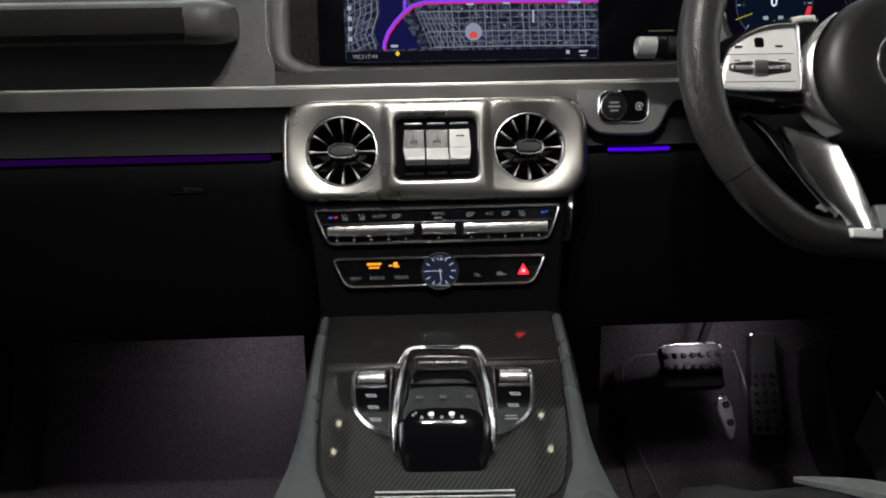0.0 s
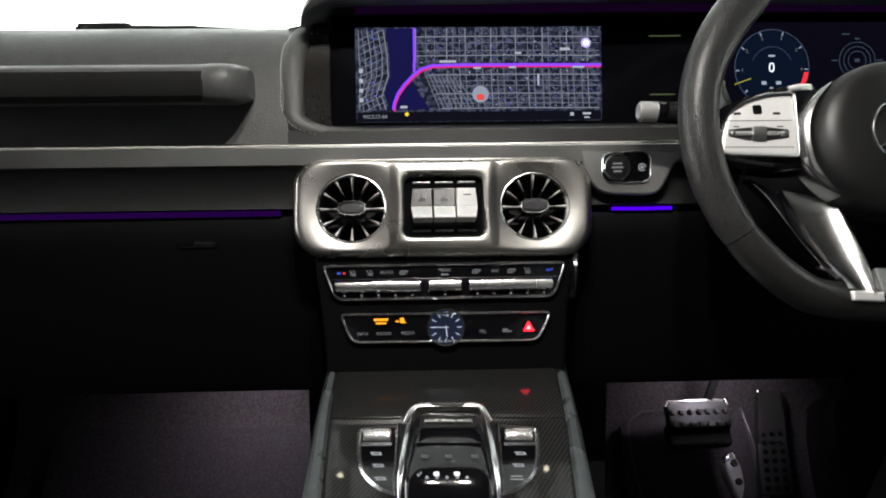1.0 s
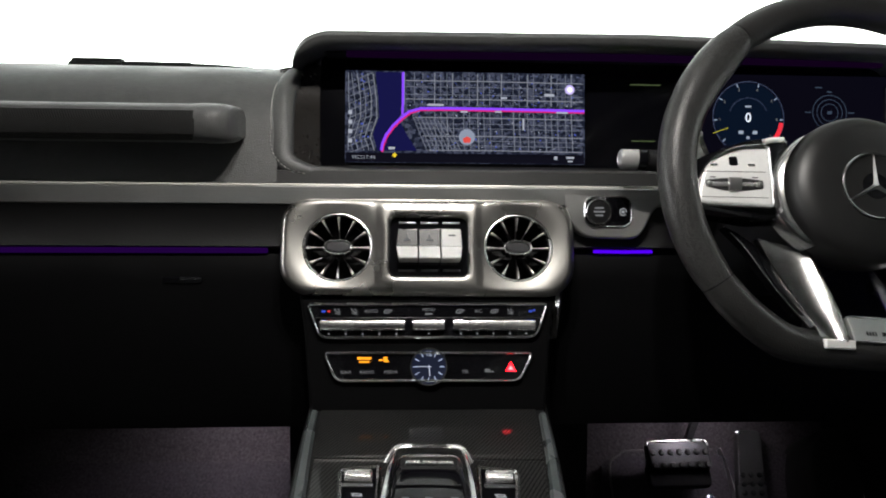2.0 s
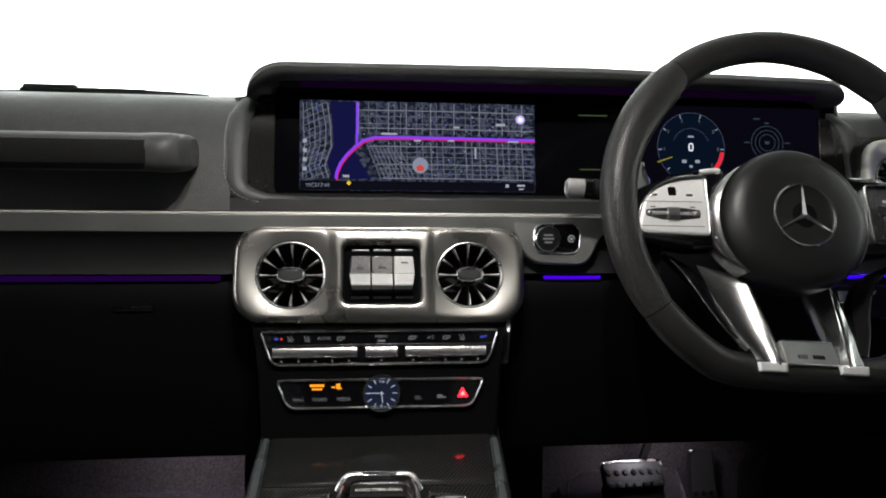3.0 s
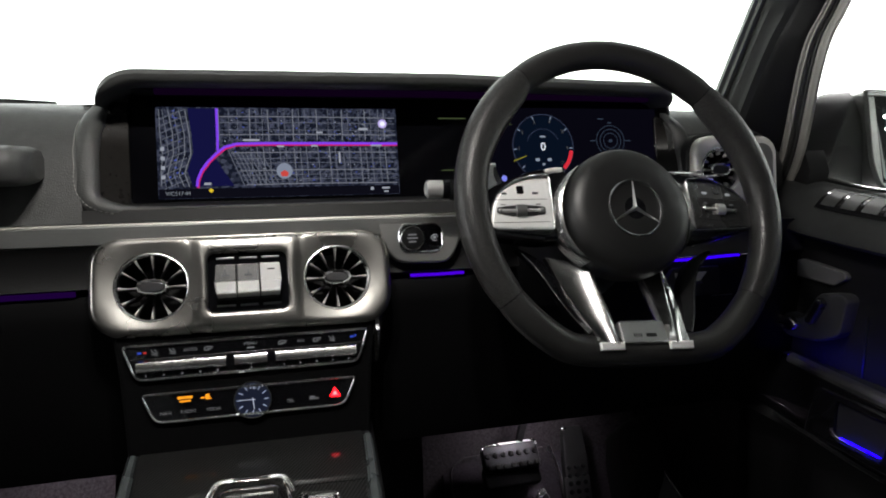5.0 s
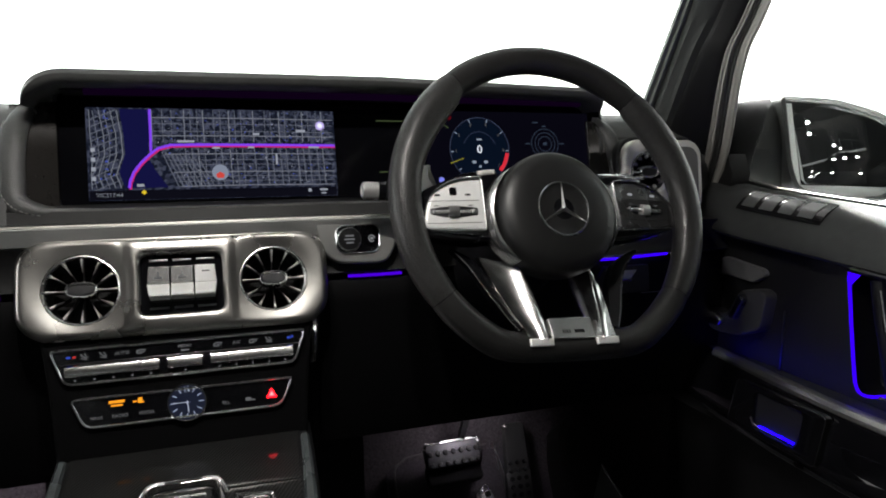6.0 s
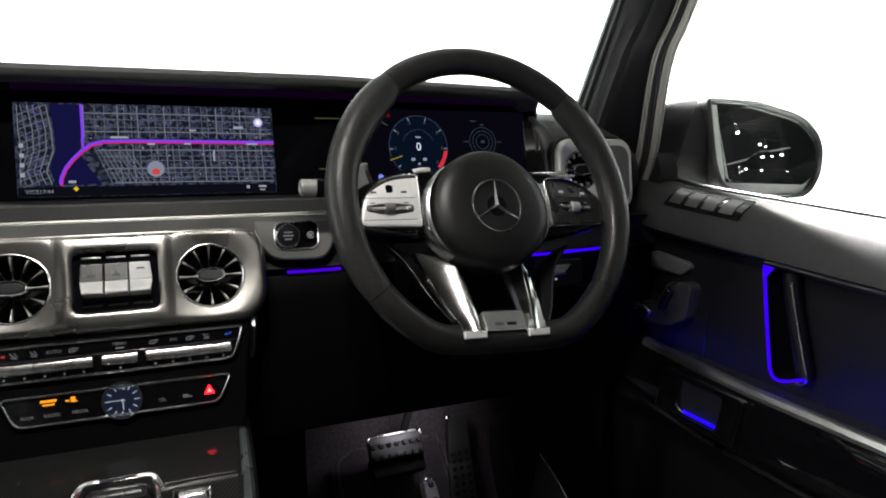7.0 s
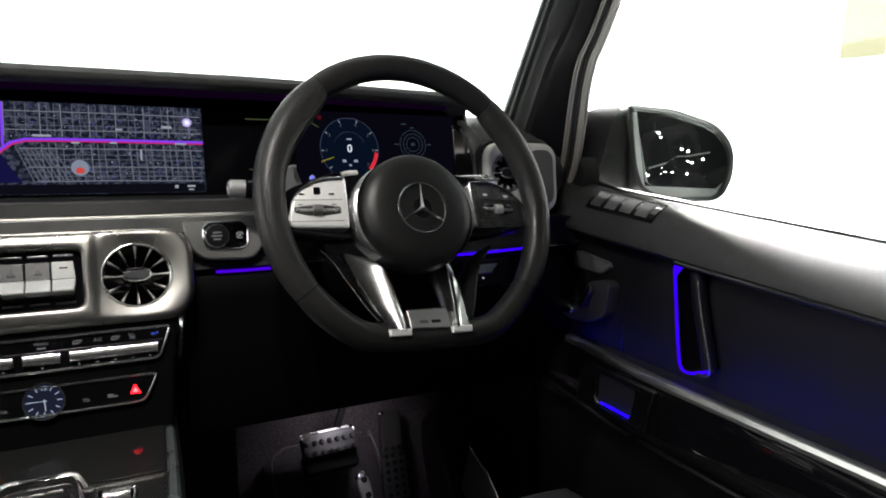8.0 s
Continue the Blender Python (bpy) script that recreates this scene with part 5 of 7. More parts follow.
M_CAP = shader("satin_cap_metal", (0.74, 0.74, 0.73), 0.28, 0.75, grain=0.06, grain_size=300, wear=0.06)
M_PADR = shader("shaded_silver_keys", (0.075, 0.075, 0.076), 0.26, 0.7, grain=0.1, grain_size=300, wear=0.06)
wheel = thing("steering_wheel", (0.403, 0.7865, 1.3315), "black leather flat-bottomed steering wheel with silver spokes", "steering wheel")
WR = face(0.4075, 0.798, 1.3228, 22.3)
RC, RT = 0.1788, 0.0163


ROLL = -3.5


def rim_centre(a):
    """Centre line of the rim at angle a (degrees): round, flattened at the bottom, turned with the wheel."""
    u, v = RC * math.cos(radians(a - ROLL)), RC * math.sin(radians(a - ROLL))
    flat_v, soft = -0.1630, 0.009
    if v < flat_v + soft:
        k = flat_v + soft - v
        v = flat_v + soft - soft * (1 - math.exp(-k / soft))
    return Matrix.Rotation(radians(ROLL), 3, "Z") @ Vector((u, v, 0))


def rim_piece(name, a0, a1, material, fat=0.0, label="", shoulder=None):
    b = bmesh.new()
    loops, n = [], max(6, int(abs(a1 - a0) / 3))
    for i in range(n + 1):
        a = a0 + (a1 - a0) * i / n
        c, e = rim_centre(a), rim_centre(a + 0.5) - rim_centre(a - 0.5)
        e.normalize()
        side = Vector((e.y, -e.x, 0))
        t = i / n
        swell = 1 + fat * math.sin(math.pi * t) ** 0.7 if fat else 1
        tuck = 1 - 0.05 * max(0, 1 - min(t, 1 - t) * n / 1.2)
        r1, r2 = RT * swell * tuck, RT * 1.04 * tuck
        g = 0.0
        if shoulder is not None:
            g = 0.30 * math.sin(math.pi * min(1.0, abs(a - shoulder) / 40) ** 0.6)
        loops.append([WR @ (c + side * (r1 * (math.cos(q) - g * max(0.0, -math.cos(q)) ** 1.5)) + Vector((0, 0, 1)) * (r2 * math.sin(q))) for q in [2 * math.pi * j / 18 for j in range(18)]])
    loft(b, loops)
    return part(name, b, material, wheel, label, 60)


for a0, a1, mt, nm, ft in ((50, 130, M_RIM, "rim_leather", 0.0), (130, 217, M_GRIP, "grip_leather", 0.10), (217, 323, M_RIM, "rim_leather", 0.0), (-37, 50, M_GRIP, "grip_leather", 0.10)):
    rim_piece(nm, a0 + ROLL + 0.25, a1 + ROLL - 0.25, mt, ft, "perforated leather grip" if ft else "smooth black leather", (a0 if a0 > 90 else a1) + ROLL if ft else None)
for a in (50, 130, 217, 323):
    c, e = rim_centre(a + ROLL), (rim_centre(a + ROLL + 0.5) - rim_centre(a + ROLL - 0.5)).normalized()
    side = Vector((e.y, -e.x, 0))
    b = bmesh.new()
    loft(b, [[WR @ (c + e * d + side * (RT * 0.94 * math.cos(q)) + Vector((0, 0, RT * 0.96 * math.sin(q)))) for q in [2 * math.pi * j / 18 for j in range(18)]] for d in (-0.0012, 0.0012)])
    part("seam", b, M_BLACK, wheel)
b = bmesh.new()
c = rim_centre(85)
box(b, (c.x - 0.001, c.y + RT - 0.003, -0.003), (c.x + 0.001, c.y + RT + 0.0035, 0.003), WR, 0.0005)
part("top_mark", b, M_SEAL, wheel)

HC = (-0.0005, -0.0172)
HUB = W @ Matrix.Translation((*HC, 0))
b = bmesh.new()
lathe(b, [(0.050, -0.060), (0.068, -0.045), (0.0725, -0.026), (0.0730, -0.012), (0.0715, -0.002), (0.067, 0.004), (0.056, 0.0080), (0.040, 0.0100), (0.0325, 0.0104), (0.0318, 0.0098)], HUB, 64)
hub = part("airbag_cover", b, M_HUB, wheel, "round black leather airbag cover")
b = bmesh.new()
lathe(b, [(0.0318, 0.007), (0.0318, 0.0112), (0.0311, 0.0119), (0.0298, 0.0117), (0.0290, 0.0080)], HUB, 64, False)
part("emblem_ring", b, M_CHROME, hub)
b = bmesh.new()
lathe(b, [(0.0300, 0.006), (0.0295, 0.0095), (0.001, 0.0100)], HUB, 48)
part("emblem_ground", b, M_GLOSS, hub)
for k in range(3):
    a = radians(90 + ROLL + 120 * k)
    d, s = Vector((math.cos(a), math.sin(a), 0)), Vector((-math.sin(a), math.cos(a), 0))
    z = Vector((0, 0, 1))
    b = bmesh.new()
    loft(b, [[HUB @ (d * r + s * h + z * 0.0096), HUB @ (d * r + z * (0.0100 + hh)), HUB @ (d * r - s * h + z * 0.0096)] for r, h, hh in ((0.0, 0.0030, 0.0034), (0.008, 0.0018, 0.0026), (0.0302, 0.0005, 0.0012))])
    part("emblem_arm", b, M_BADGE, hub, "", 10)

# silver yoke round the hub and the carriers of the key pads
for s in (-1, 1):
    dv = -0.004 * s
    b = bmesh.new()
    pts = rounded([(s * 0.060, 0.038 + dv), (s * 0.100, 0.034 + dv), (s * 0.150, 0.016 + dv), (s * 0.170, -0.010 + dv), (s * 0.168, -0.034 + dv), (s * 0.100, -0.046 + dv), (s * 0.064, -0.046 + dv)], 0.008)
    if s > 0:
        pts = pts[::-1]
    plate(b, pts, W, -0.045, -0.0165, 0.004)
    part("spoke", b, M_GLOSS, wheel)
    b = bmesh.new()
    rows = []
    for k in range(17):
        a, f = radians(-44 + 92 * k / 16), 0.25 + 0.75 * min(1.0, 3.2 * k / 16, 3.2 * (16 - k) / 16)
        rows.append([HUB @ Vector((s * (0.0726 + e * f) * math.cos(a), (0.0726 + e * f) * math.sin(a), w)) for e, w in ((0.0, -0.03), (0.0005, -0.010), (0.0040, -0.0068), (0.0080, -0.0085), (0.0115, -0.0150), (0.0120, -0.03))])
    loft(b, rows)
    part("yoke", b, M_SATIN, wheel, "curved silver yoke", 60)

PADS = {-1: [(-0.0850, 0.0292), (-0.1165, 0.0292), (-0.144, 0.0153), (-0.1530, -0.0026), (-0.1570, -0.0232), (-0.1520, -0.0286), (-0.0870, -0.0340)],
        1: [(0.0790, 0.0207), (0.1160, 0.0229), (0.1500, 0.0077), (0.1700, -0.012), (0.1765, -0.0286), (0.1690, -0.0382), (0.0790, -0.0406)]}
for s in (-1, 1):
    pc = (-0.122, -0.004) if s < 0 else (0.121, -0.011)
    WP = W @ Matrix.Translation((*pc, -0.0108)) @ Matrix.Rotation(radians(7 * s), 4, "Y") @ Matrix.Translation((-pc[0], -pc[1], 0.0108))
    o = rounded(PADS[s], [0.006, 0.016, 0.016, 0.014, 0.008, 0.006, 0.005], 5)
    if s > 0:
        o = o[::-1]
    b = bmesh.new()
    frame_ring(b, o, 0.0016, WP, -0.020, -0.0112, 0.0005)
    part("key_pad_edge", b, M_CHROME, wheel)
    b = bmesh.new()
    plate(b, inset(o, 0.0014), WP, -0.02, -0.0108, 0.0022, 3)
    cx, cy = (-0.122, -0.010) if s < 0 else (0.119, -0.0165)
    crease, nrm, up_ = WP @ Vector((cx, cy + 0.0125, -0.0108)), WP.to_3x3() @ Vector((0, 0, 1)), WP.to_3x3() @ Vector((0, 1, 0))
    bmesh.ops.bisect_plane(b, geom=b.verts[:] + b.edges[:] + b.faces[:], plane_co=crease, plane_no=up_)
    for vv in b.verts:
        vv.co -= nrm * max(0.0, (vv.co - crease).dot(up_)) * 0.20
    pad = part("key_pad", b, M_PADL if s < 0 else M_PADR, wheel, "key pad in brighter silver, light put into its colour" if s < 0 else "key pad in darker silver, shade put into its colour")
    K = WP @ Matrix.Translation((cx, cy, -0.0108)) @ Matrix.Rotation(radians(-3), 4, "Z")
    KU = K @ Matrix.Translation((0, 0.0125, 0)) @ Matrix.Rotation(math.atan(-0.20), 4, "X") @ Matrix.Translation((0, -0.0125, 0))
    b = bmesh.new()
    plate(b, rounded([(-0.026, -0.0022), (-0.010, -0.0062), (0.010, -0.0062), (0.0265, -0.0040), (0.0265, 0.0040), (0.010, 0.0060), (-0.010, 0.0060), (-0.026, 0.0040)], 0.002), K, -0.001, 0.0004, 0.0002)
    part("slider_recess", b, M_DARKMETAL if s < 0 else M_GLOSS, pad)
    b = bmesh.new()
    sweep(b, [K @ Vector((u, 0, 0.0006)) for u in (-0.0235, -0.022, 0.022, 0.0235)], [(0.0022 * math.cos(q), 0.0018 * math.sin(q)) for q in [2 * math.pi * j / 12 for j in range(12)]], up=(K.to_3x3() @ Vector((0, 0, 1))))
    part("slider", b, M_CAP if s < 0 else M_BADGE, pad)
    for du in (-0.0225, 0.0225):
        part("slider_end", lathe(bmesh.new(), [(0.0030, 0.0), (0.0028, 0.0020), (0.0016, 0.0028), (0.0004, 0.0028)], K @ Matrix.Translation((du, 0, 0)), 12), M_CHROME if s > 0 else M_BADGE, pad, "", 50)
    b = bmesh.new()
    sweep(b, [K @ Vector((-0.0055, 0, 0.002)), K @ Vector((0.0055, 0, 0.002))], [(0.0065 * math.cos(q), 0.0035 * math.sin(q)) for q in [2 * math.pi * j / 14 for j in range(14)]], up=(K.to_3x3() @ Vector((0, 0, 1))))
    part("roller", b, M_BADGE if s < 0 else M_CAP, pad)
    b = bmesh.new()
    plate(b, rr(0.008, 0.010, 0.002, 0.001, 0.024), KU, -0.001, 0.0008, 0.0005)
    part("touch_key", b, M_GLOSS, pad)
    for du in (-0.017, 0.017):
        part("small_key", plate(bmesh.new(), rr(0.007, 0.0028, 0.0012, du, 0.0195), KU, -0.0005, 0.0010, 0.0005), M_CHROME if s < 0 else M_WHITE, pad)
    for wd, dv2 in ((0.058, 0.0125), (0.060, -0.0125)):
        part("key_gap", plate(bmesh.new(), rr(wd, 0.0005, 0.0001, 0.0, dv2), K, -0.0005, 0.0003, 0.0001), M_BLACK, pad)
    for du in (-0.019, 0.019):
        part("key_print", bars(bmesh.new(), [(du, 0.0068, 0.005, 0.0011)], K, 0.0004), M_DARKMETAL if s < 0 else M_PRINT, pad)

# lower silver legs, dark webs beside them, and the plate between them
RW = W @ Matrix.Rotation(radians(ROLL), 4, "Z")
z = Vector((0, 0, 1))
for s in (-1, 1):
    b = bmesh.new()
    outer = arc_pts([(-0.0860, -0.060, -0.040), (-0.0760, -0.088, -0.033), (-0.0630, -0.124, -0.018), (-0.0550, -0.1440, -0.009), (-0.0520, -0.1600, -0.001)] if s < 0 else [(0.0520, -0.070, -0.041), (0.0575, -0.090, -0.035), (0.0560, -0.124, -0.019), (0.0530, -0.1440, -0.009), (0.0520, -0.1600, -0.001)], 6)
    ridge = arc_pts([(s * 0.0430, -0.070, -0.029), (s * 0.0410, -0.088, -0.021), (s * 0.0360, -0.124, -0.0065), (s * 0.0335, -0.144, 0.0000), (s * 0.0335, -0.1600, 0.0040)], 6)
    inner = arc_pts([(s * 0.0300, -0.070, -0.050), (s * 0.0290, -0.088, -0.044), (s * 0.0270, -0.124, -0.026), (s * 0.0262, -0.144, -0.014), (s * 0.0262, -0.1600, -0.002)], 6)
    loops = []
    for o, r, i in zip(outer, ridge, inner):
        d = (o - r)
        loops.append([RW @ v for v in (o - z * 0.010, o, r + d * 0.72 - z * 0.0022, r + d * 0.40 - z * 0.0030, r + d * 0.16 - z * 0.0018, r + d * 0.05, r - d * 0.03 - z * 0.0006, r * 0.45 + i * 0.55, i, i - z * 0.006)])
    loft(b, loops)
    part("lower_spoke", b, M_LEG, wheel, "satin silver lower spoke", 30)
    b = bmesh.new()
    tip = rounded([(s * 0.0530, -0.1580), (s * 0.0530, -0.1665), (s * 0.0260, -0.1665), (s * 0.0260, -0.1580)], 0.0012)
    if s > 0:
        tip = tip[::-1]
    plate(b, tip, RW, -0.012, 0.0030, 0.0016, 3)
    part("spoke_foot", b, M_PADL, wheel)
    b = bmesh.new()
    edge_ = arc_pts([(s * 0.120, -0.052, -0.036), (s * 0.100, -0.072, -0.036), (s * 0.086, -0.098, -0.030), (s * 0.072, -0.128, -0.017), (s * 0.0600, -0.148, -0.008)], 6)
    top_ = arc_pts([(s * 0.118, -0.050, -0.040), (s * 0.090, -0.066, -0.040), (s * 0.0740, -0.092, -0.037), (s * 0.0620, -0.124, -0.021), (s * 0.0535, -0.1440, -0.010)], 6)
    loft(b, [[RW @ v for v in (p - z * 0.012, p, q, q - z * 0.012)] for p, q in zip(edge_, top_)])
    # Right web and its edge get darker materials that imitate its shade.
    part("spoke_web", b, M_GLOSS if s < 0 else M_BLACK, wheel, "glossy black spoke web")
    b = bmesh.new()
    sweep(b, [RW @ (p + z * 0.0004) for p in edge_[2:]], [(0.0008 * math.cos(q), 0.0010 * math.sin(q)) for q in [math.pi * k / 3 for k in range(6)]], up=(RW.to_3x3() @ z))
    part("web_edge", b, M_SATIN if s < 0 else M_DARKMETAL, wheel)
b = bmesh.new()
PL = RW @ Matrix.Translation((0, -0.1485, -0.0065)) @ Matrix.Rotation(radians(-20), 4, "X")
plate(b, rounded([(-0.0258, -0.0125), (0.0258, -0.0125), (0.0262, 0.0125), (-0.0262, 0.0125)], 0.002), PL, -0.012, 0.0035, 0.0012)
bp = part("badge_plate", b, M_BADGE, wheel, "grey metal badge plate")
for e0, e1 in ((-0.0125, -0.0113), (0.0113, 0.0125)):
    part("plate_edge", box(bmesh.new(), (-0.025, e0, 0.0), (0.025, e1, 0.0042), PL, 0.0004), M_CHROME, bp)
b = bmesh.new()
bars(b, [(-0.012 + 0.0026 * k, -0.004, 0.0014, 0.0042) for k in range(4)] + [(0.0075, -0.004, 0.0120, 0.0042)], PL, 0.0038)
part("badge_bars", b, M_BLACK, bp)

# shift paddles behind the pads
for s in (-1, 1):
    b = bmesh.new()
    o = rounded([(-0.118, 0.020), (-0.1300, 0.044), (-0.1270, 0.0605), (-0.1370, 0.0595), (-0.1445, 0.050), (-0.148, 0.034), (-0.140, -0.030), (-0.105, -0.030)] if s < 0 else [(0.092, 0.029), (0.122, 0.0340), (0.153, 0.0375), (0.1550, 0.026), (0.140, -0.030), (0.100, -0.030)], 0.004)
    if s > 0:
        o = o[::-1]
    WS = W @ Matrix.Translation((s * 0.137, 0.05, -0.05)) @ Matrix.Rotation(radians(9 * s), 4, "Y") @ Matrix.Translation((-s * 0.137, -0.05, 0.05))
    plate(b, o, WS if s < 0 else W, -0.058, -0.050, 0.003, 3)
    pad = part("shift_paddle", b, M_PADL, wheel, "silver shift paddle")
    if s > 0:
        b = bmesh.new()
        sweep(b, arc_pts([W @ Vector(p) for p in ((0.078, 0.0305, -0.040), (0.100, 0.0330, -0.042), (0.124, 0.0350, -0.043), (0.153, 0.0365, -0.045))], 5), [(0.0026 * math.cos(q), 0.0022 * math.sin(q)) for q in [2 * math.pi * j / 10 for j in range(10)]])
        part("paddle_lip", b, M_CAP, pad, "bright chrome lip", 60)
        b = bmesh.new()
        plate(b, rounded([(0.1125, 0.0335), (0.1285, 0.0345), (0.1265, 0.0395), (0.1200, 0.0415), (0.1150, 0.0405)], 0.002), W, -0.050, -0.041, 0.0022, 3)
        part("paddle_knob", b, M_CAP, pad, "small silver lug", 50)
    else:
        # Added bar imitates windscreen light glinting on the spoke top.
        b = bmesh.new()
        sweep(b, arc_pts([W @ Vector(p) for p in ((-0.086, 0.0350, -0.017), (-0.076, 0.0365, -0.016), (-0.066, 0.0370, -0.017))], 5), [(0.0030 * math.cos(q), 0.0030 * math.sin(q)) for q in [2 * math.pi * j / 10 for j in range(10)]])
        part("spoke_glint", b, M_PADL, wheel, "pale bar added as a windscreen glint on the spoke", 60)

# steering column with its stalks
col = thing("steering_column", (0.405, 0.90, 1.28), "black steering column shroud behind the wheel", "steering column")
b = bmesh.new()
loops = []
for w, sx, sy, dy in ((-0.048, 0.052, 0.045, -0.012), (-0.075, 0.062, 0.052, -0.014), (-0.14, 0.066, 0.056, -0.02), (-0.22, 0.070, 0.060, -0.03)):
    loops.append([W @ Vector((sx * math.copysign(abs(math.cos(q)) ** 0.6, math.cos(q)), dy + sy * math.copysign(abs(math.sin(q)) ** 0.6, math.sin(q)), w)) for q in [2 * math.pi * j / 24 for j in range(24)]])
loft(b, loops)
part("shroud", b, M_BLACK, col)
b = bmesh.new()
sweep(b, [(0.345, 0.885, 1.318), (0.27, 0.888, 1.332), (0.232, 0.890, 1.3345)], [(0.010 * math.cos(q), 0.0115 * math.sin(q)) for q in [2 * math.pi * j / 16 for j in range(16)]])
stalk = part("indicator_stalk", b, M_BLACK, col)
b = bmesh.new()
sweep(b, [(0.2300, 0.890, 1.3347), (0.2215, 0.8905, 1.3352)], [(0.0103 * math.cos(q), 0.0118 * math.sin(q)) for q in [2 * math.pi * j / 20 for j in range(20)]])
part("stalk_ring", b, M_GLOSS, stalk)
b = bmesh.new()
sweep(b, [(0.2215, 0.8905, 1.3352), (0.2120, 0.891, 1.3355), (0.2070, 0.891, 1.3355), (0.2045, 0.891, 1.3355)], [(0.0090 * math.cos(q), 0.0106 * math.sin(q)) for q in [2 * math.pi * j / 20 for j in range(20)]])
part("stalk_cap", b, M_CAP, stalk, "silver stalk tip", 50)
b = bmesh.new()
lathe(b, [(0.0088, -0.0004), (0.0086, 0.0016), (0.0068, 0.0022), (0.0056, 0.0012), (0.0010, 0.0010)], Matrix.Translation((0.2045, 0.891, 1.3355)) @ Matrix.Rotation(radians(-90), 4, "Y"), 20)
part("stalk_button", b, M_CAP, stalk, "", 50)
b = bmesh.new()
sweep(b, [(0.455, 0.885, 1.318), (0.53, 0.880, 1.338), (0.560, 0.878, 1.342)], [(0.008 * math.cos(q), 0.010 * math.sin(q)) for q in [2 * math.pi * j / 16 for j in range(16)]])
st2 = part("gear_stalk", b, M_BLACK, col)
b = bmesh.new()
box(b, (0.500, 0.868, 1.339), (0.560, 0.888, 1.351), bev=0.004)
part("stalk_cap", b, M_SATIN, st2, "silver stalk cap")

# ---------------------------------------------------------------- centre console
CS = 14.0
C = face(0, 0.838, 1.074, 90 - CS, 0, -1.8)      # u right, v up the slope towards the dashboard, w out of the surface
CN = C.to_3x3() @ Vector((0, 0, 1))
cons = thing("centre_console", (0, 0.70, FLOOR), "carbon-fibre centre console between grey leather rails", "centre console")
LID = C @ Matrix.Translation((0, -0.071, 0)) @ Matrix.Rotation(radians(-5.7), 4, "X") @ Matrix.Translation((0, 0.071, 0))


def console_at(u, v, w):
    """A point over the console: the lid ahead of the joint lies flatter than the panel behind it."""
    return (LID if v > -0.071 else C) @ Vector((u, v, w))


b = bmesh.new()
loft(b, [[console_at(u, v, w) for u, w in ((-hw, -0.45), (-hw, -0.012), (-hw + 0.008, -0.001), (hw - 0.008, -0.001), (hw, -0.012), (hw, -0.45))] for v, hw in ((0.05, 0.132), (-0.02, 0.130), (-0.071, 0.128), (-0.18, 0.122), (-0.215, 0.128), (-0.50, 0.145))])
part("body", b, M_BLACK, cons)
b = bmesh.new()
plate(b, rounded([(-0.1100, -0.0716), (-0.104, -0.165), (-0.088, -0.2280), (0.088, -0.2280), (0.104, -0.165), (0.1100, -0.0716)], [0.001, 0.04, 0.025, 0.025, 0.04, 0.001], 6), C, -0.01, 0.0, 0.001)
part("carbon_panel", b, M_CARBON, cons, "lacquered carbon-fibre panel")
b = bmesh.new()
plate(b, rounded([(-0.1155, 0.026), (-0.1102, -0.0704), (0.1102, -0.0704), (0.1155, 0.026)], [0.004, 0.002, 0.002, 0.004], 4), LID, -0.01, 0.0, 0.001)
part("carbon_lid", b, M_CARBON, cons, "lacquered carbon-fibre lid")
for s in (-1, 1):
    b = bmesh.new()
    loops = []
    for v, ui, uo, h in ((0.004, 0.1165, 0.1255, 0.004), (-0.05, 0.1135, 0.1240, 0.005), (-0.11, 0.1090, 0.1215, 0.005), (-0.165, 0.1050, 0.1200, 0.004), (-0.196, 0.1010, 0.1225, 0.003), (-0.222, 0.0900, 0.1275, 0.003), (-0.245, 0.0800, 0.1340, 0.002)):
        loops.append([console_at(s * u, v, w) for u, w in ((ui, -0.01), (ui, h * 0.3), (ui + (uo - ui) * 0.2, h), (ui + (uo - ui) * 0.7, h), (uo, h * 0.2), (uo + 0.002, -0.03))])
    loft(b, loops)
    part("side_rail", b, M_ARM, cons, "pale grey-green side rail")
b = bmesh.new()
loft(b, [[C @ Vector((u, v, w)) for v, w in ((-0.2290, -0.02), (-0.2305, 0.001), (-0.2335, 0.004), (-0.245, 0.005), (-0.50, 0.030), (-0.50, -0.10), (-0.21, -0.10))] for u in (-0.118, -0.110, 0.110, 0.118)])
part("armrest", b, M_ARM, cons, "pale grey leather armrest front")
for k in range(2):
    b = bmesh.new()
    loft(b, [[C @ Vector((u, -0.2235 - 0.0045 * k + dv, w)) for dv, w in ((0.001, 0.003), (0.0006, 0.0062), (-0.0010, 0.0062), (-0.0014, 0.003))] for u in (-0.052, -0.050, 0.050, 0.052)])
    part("lid_edge", b, M_CHROME, cons)

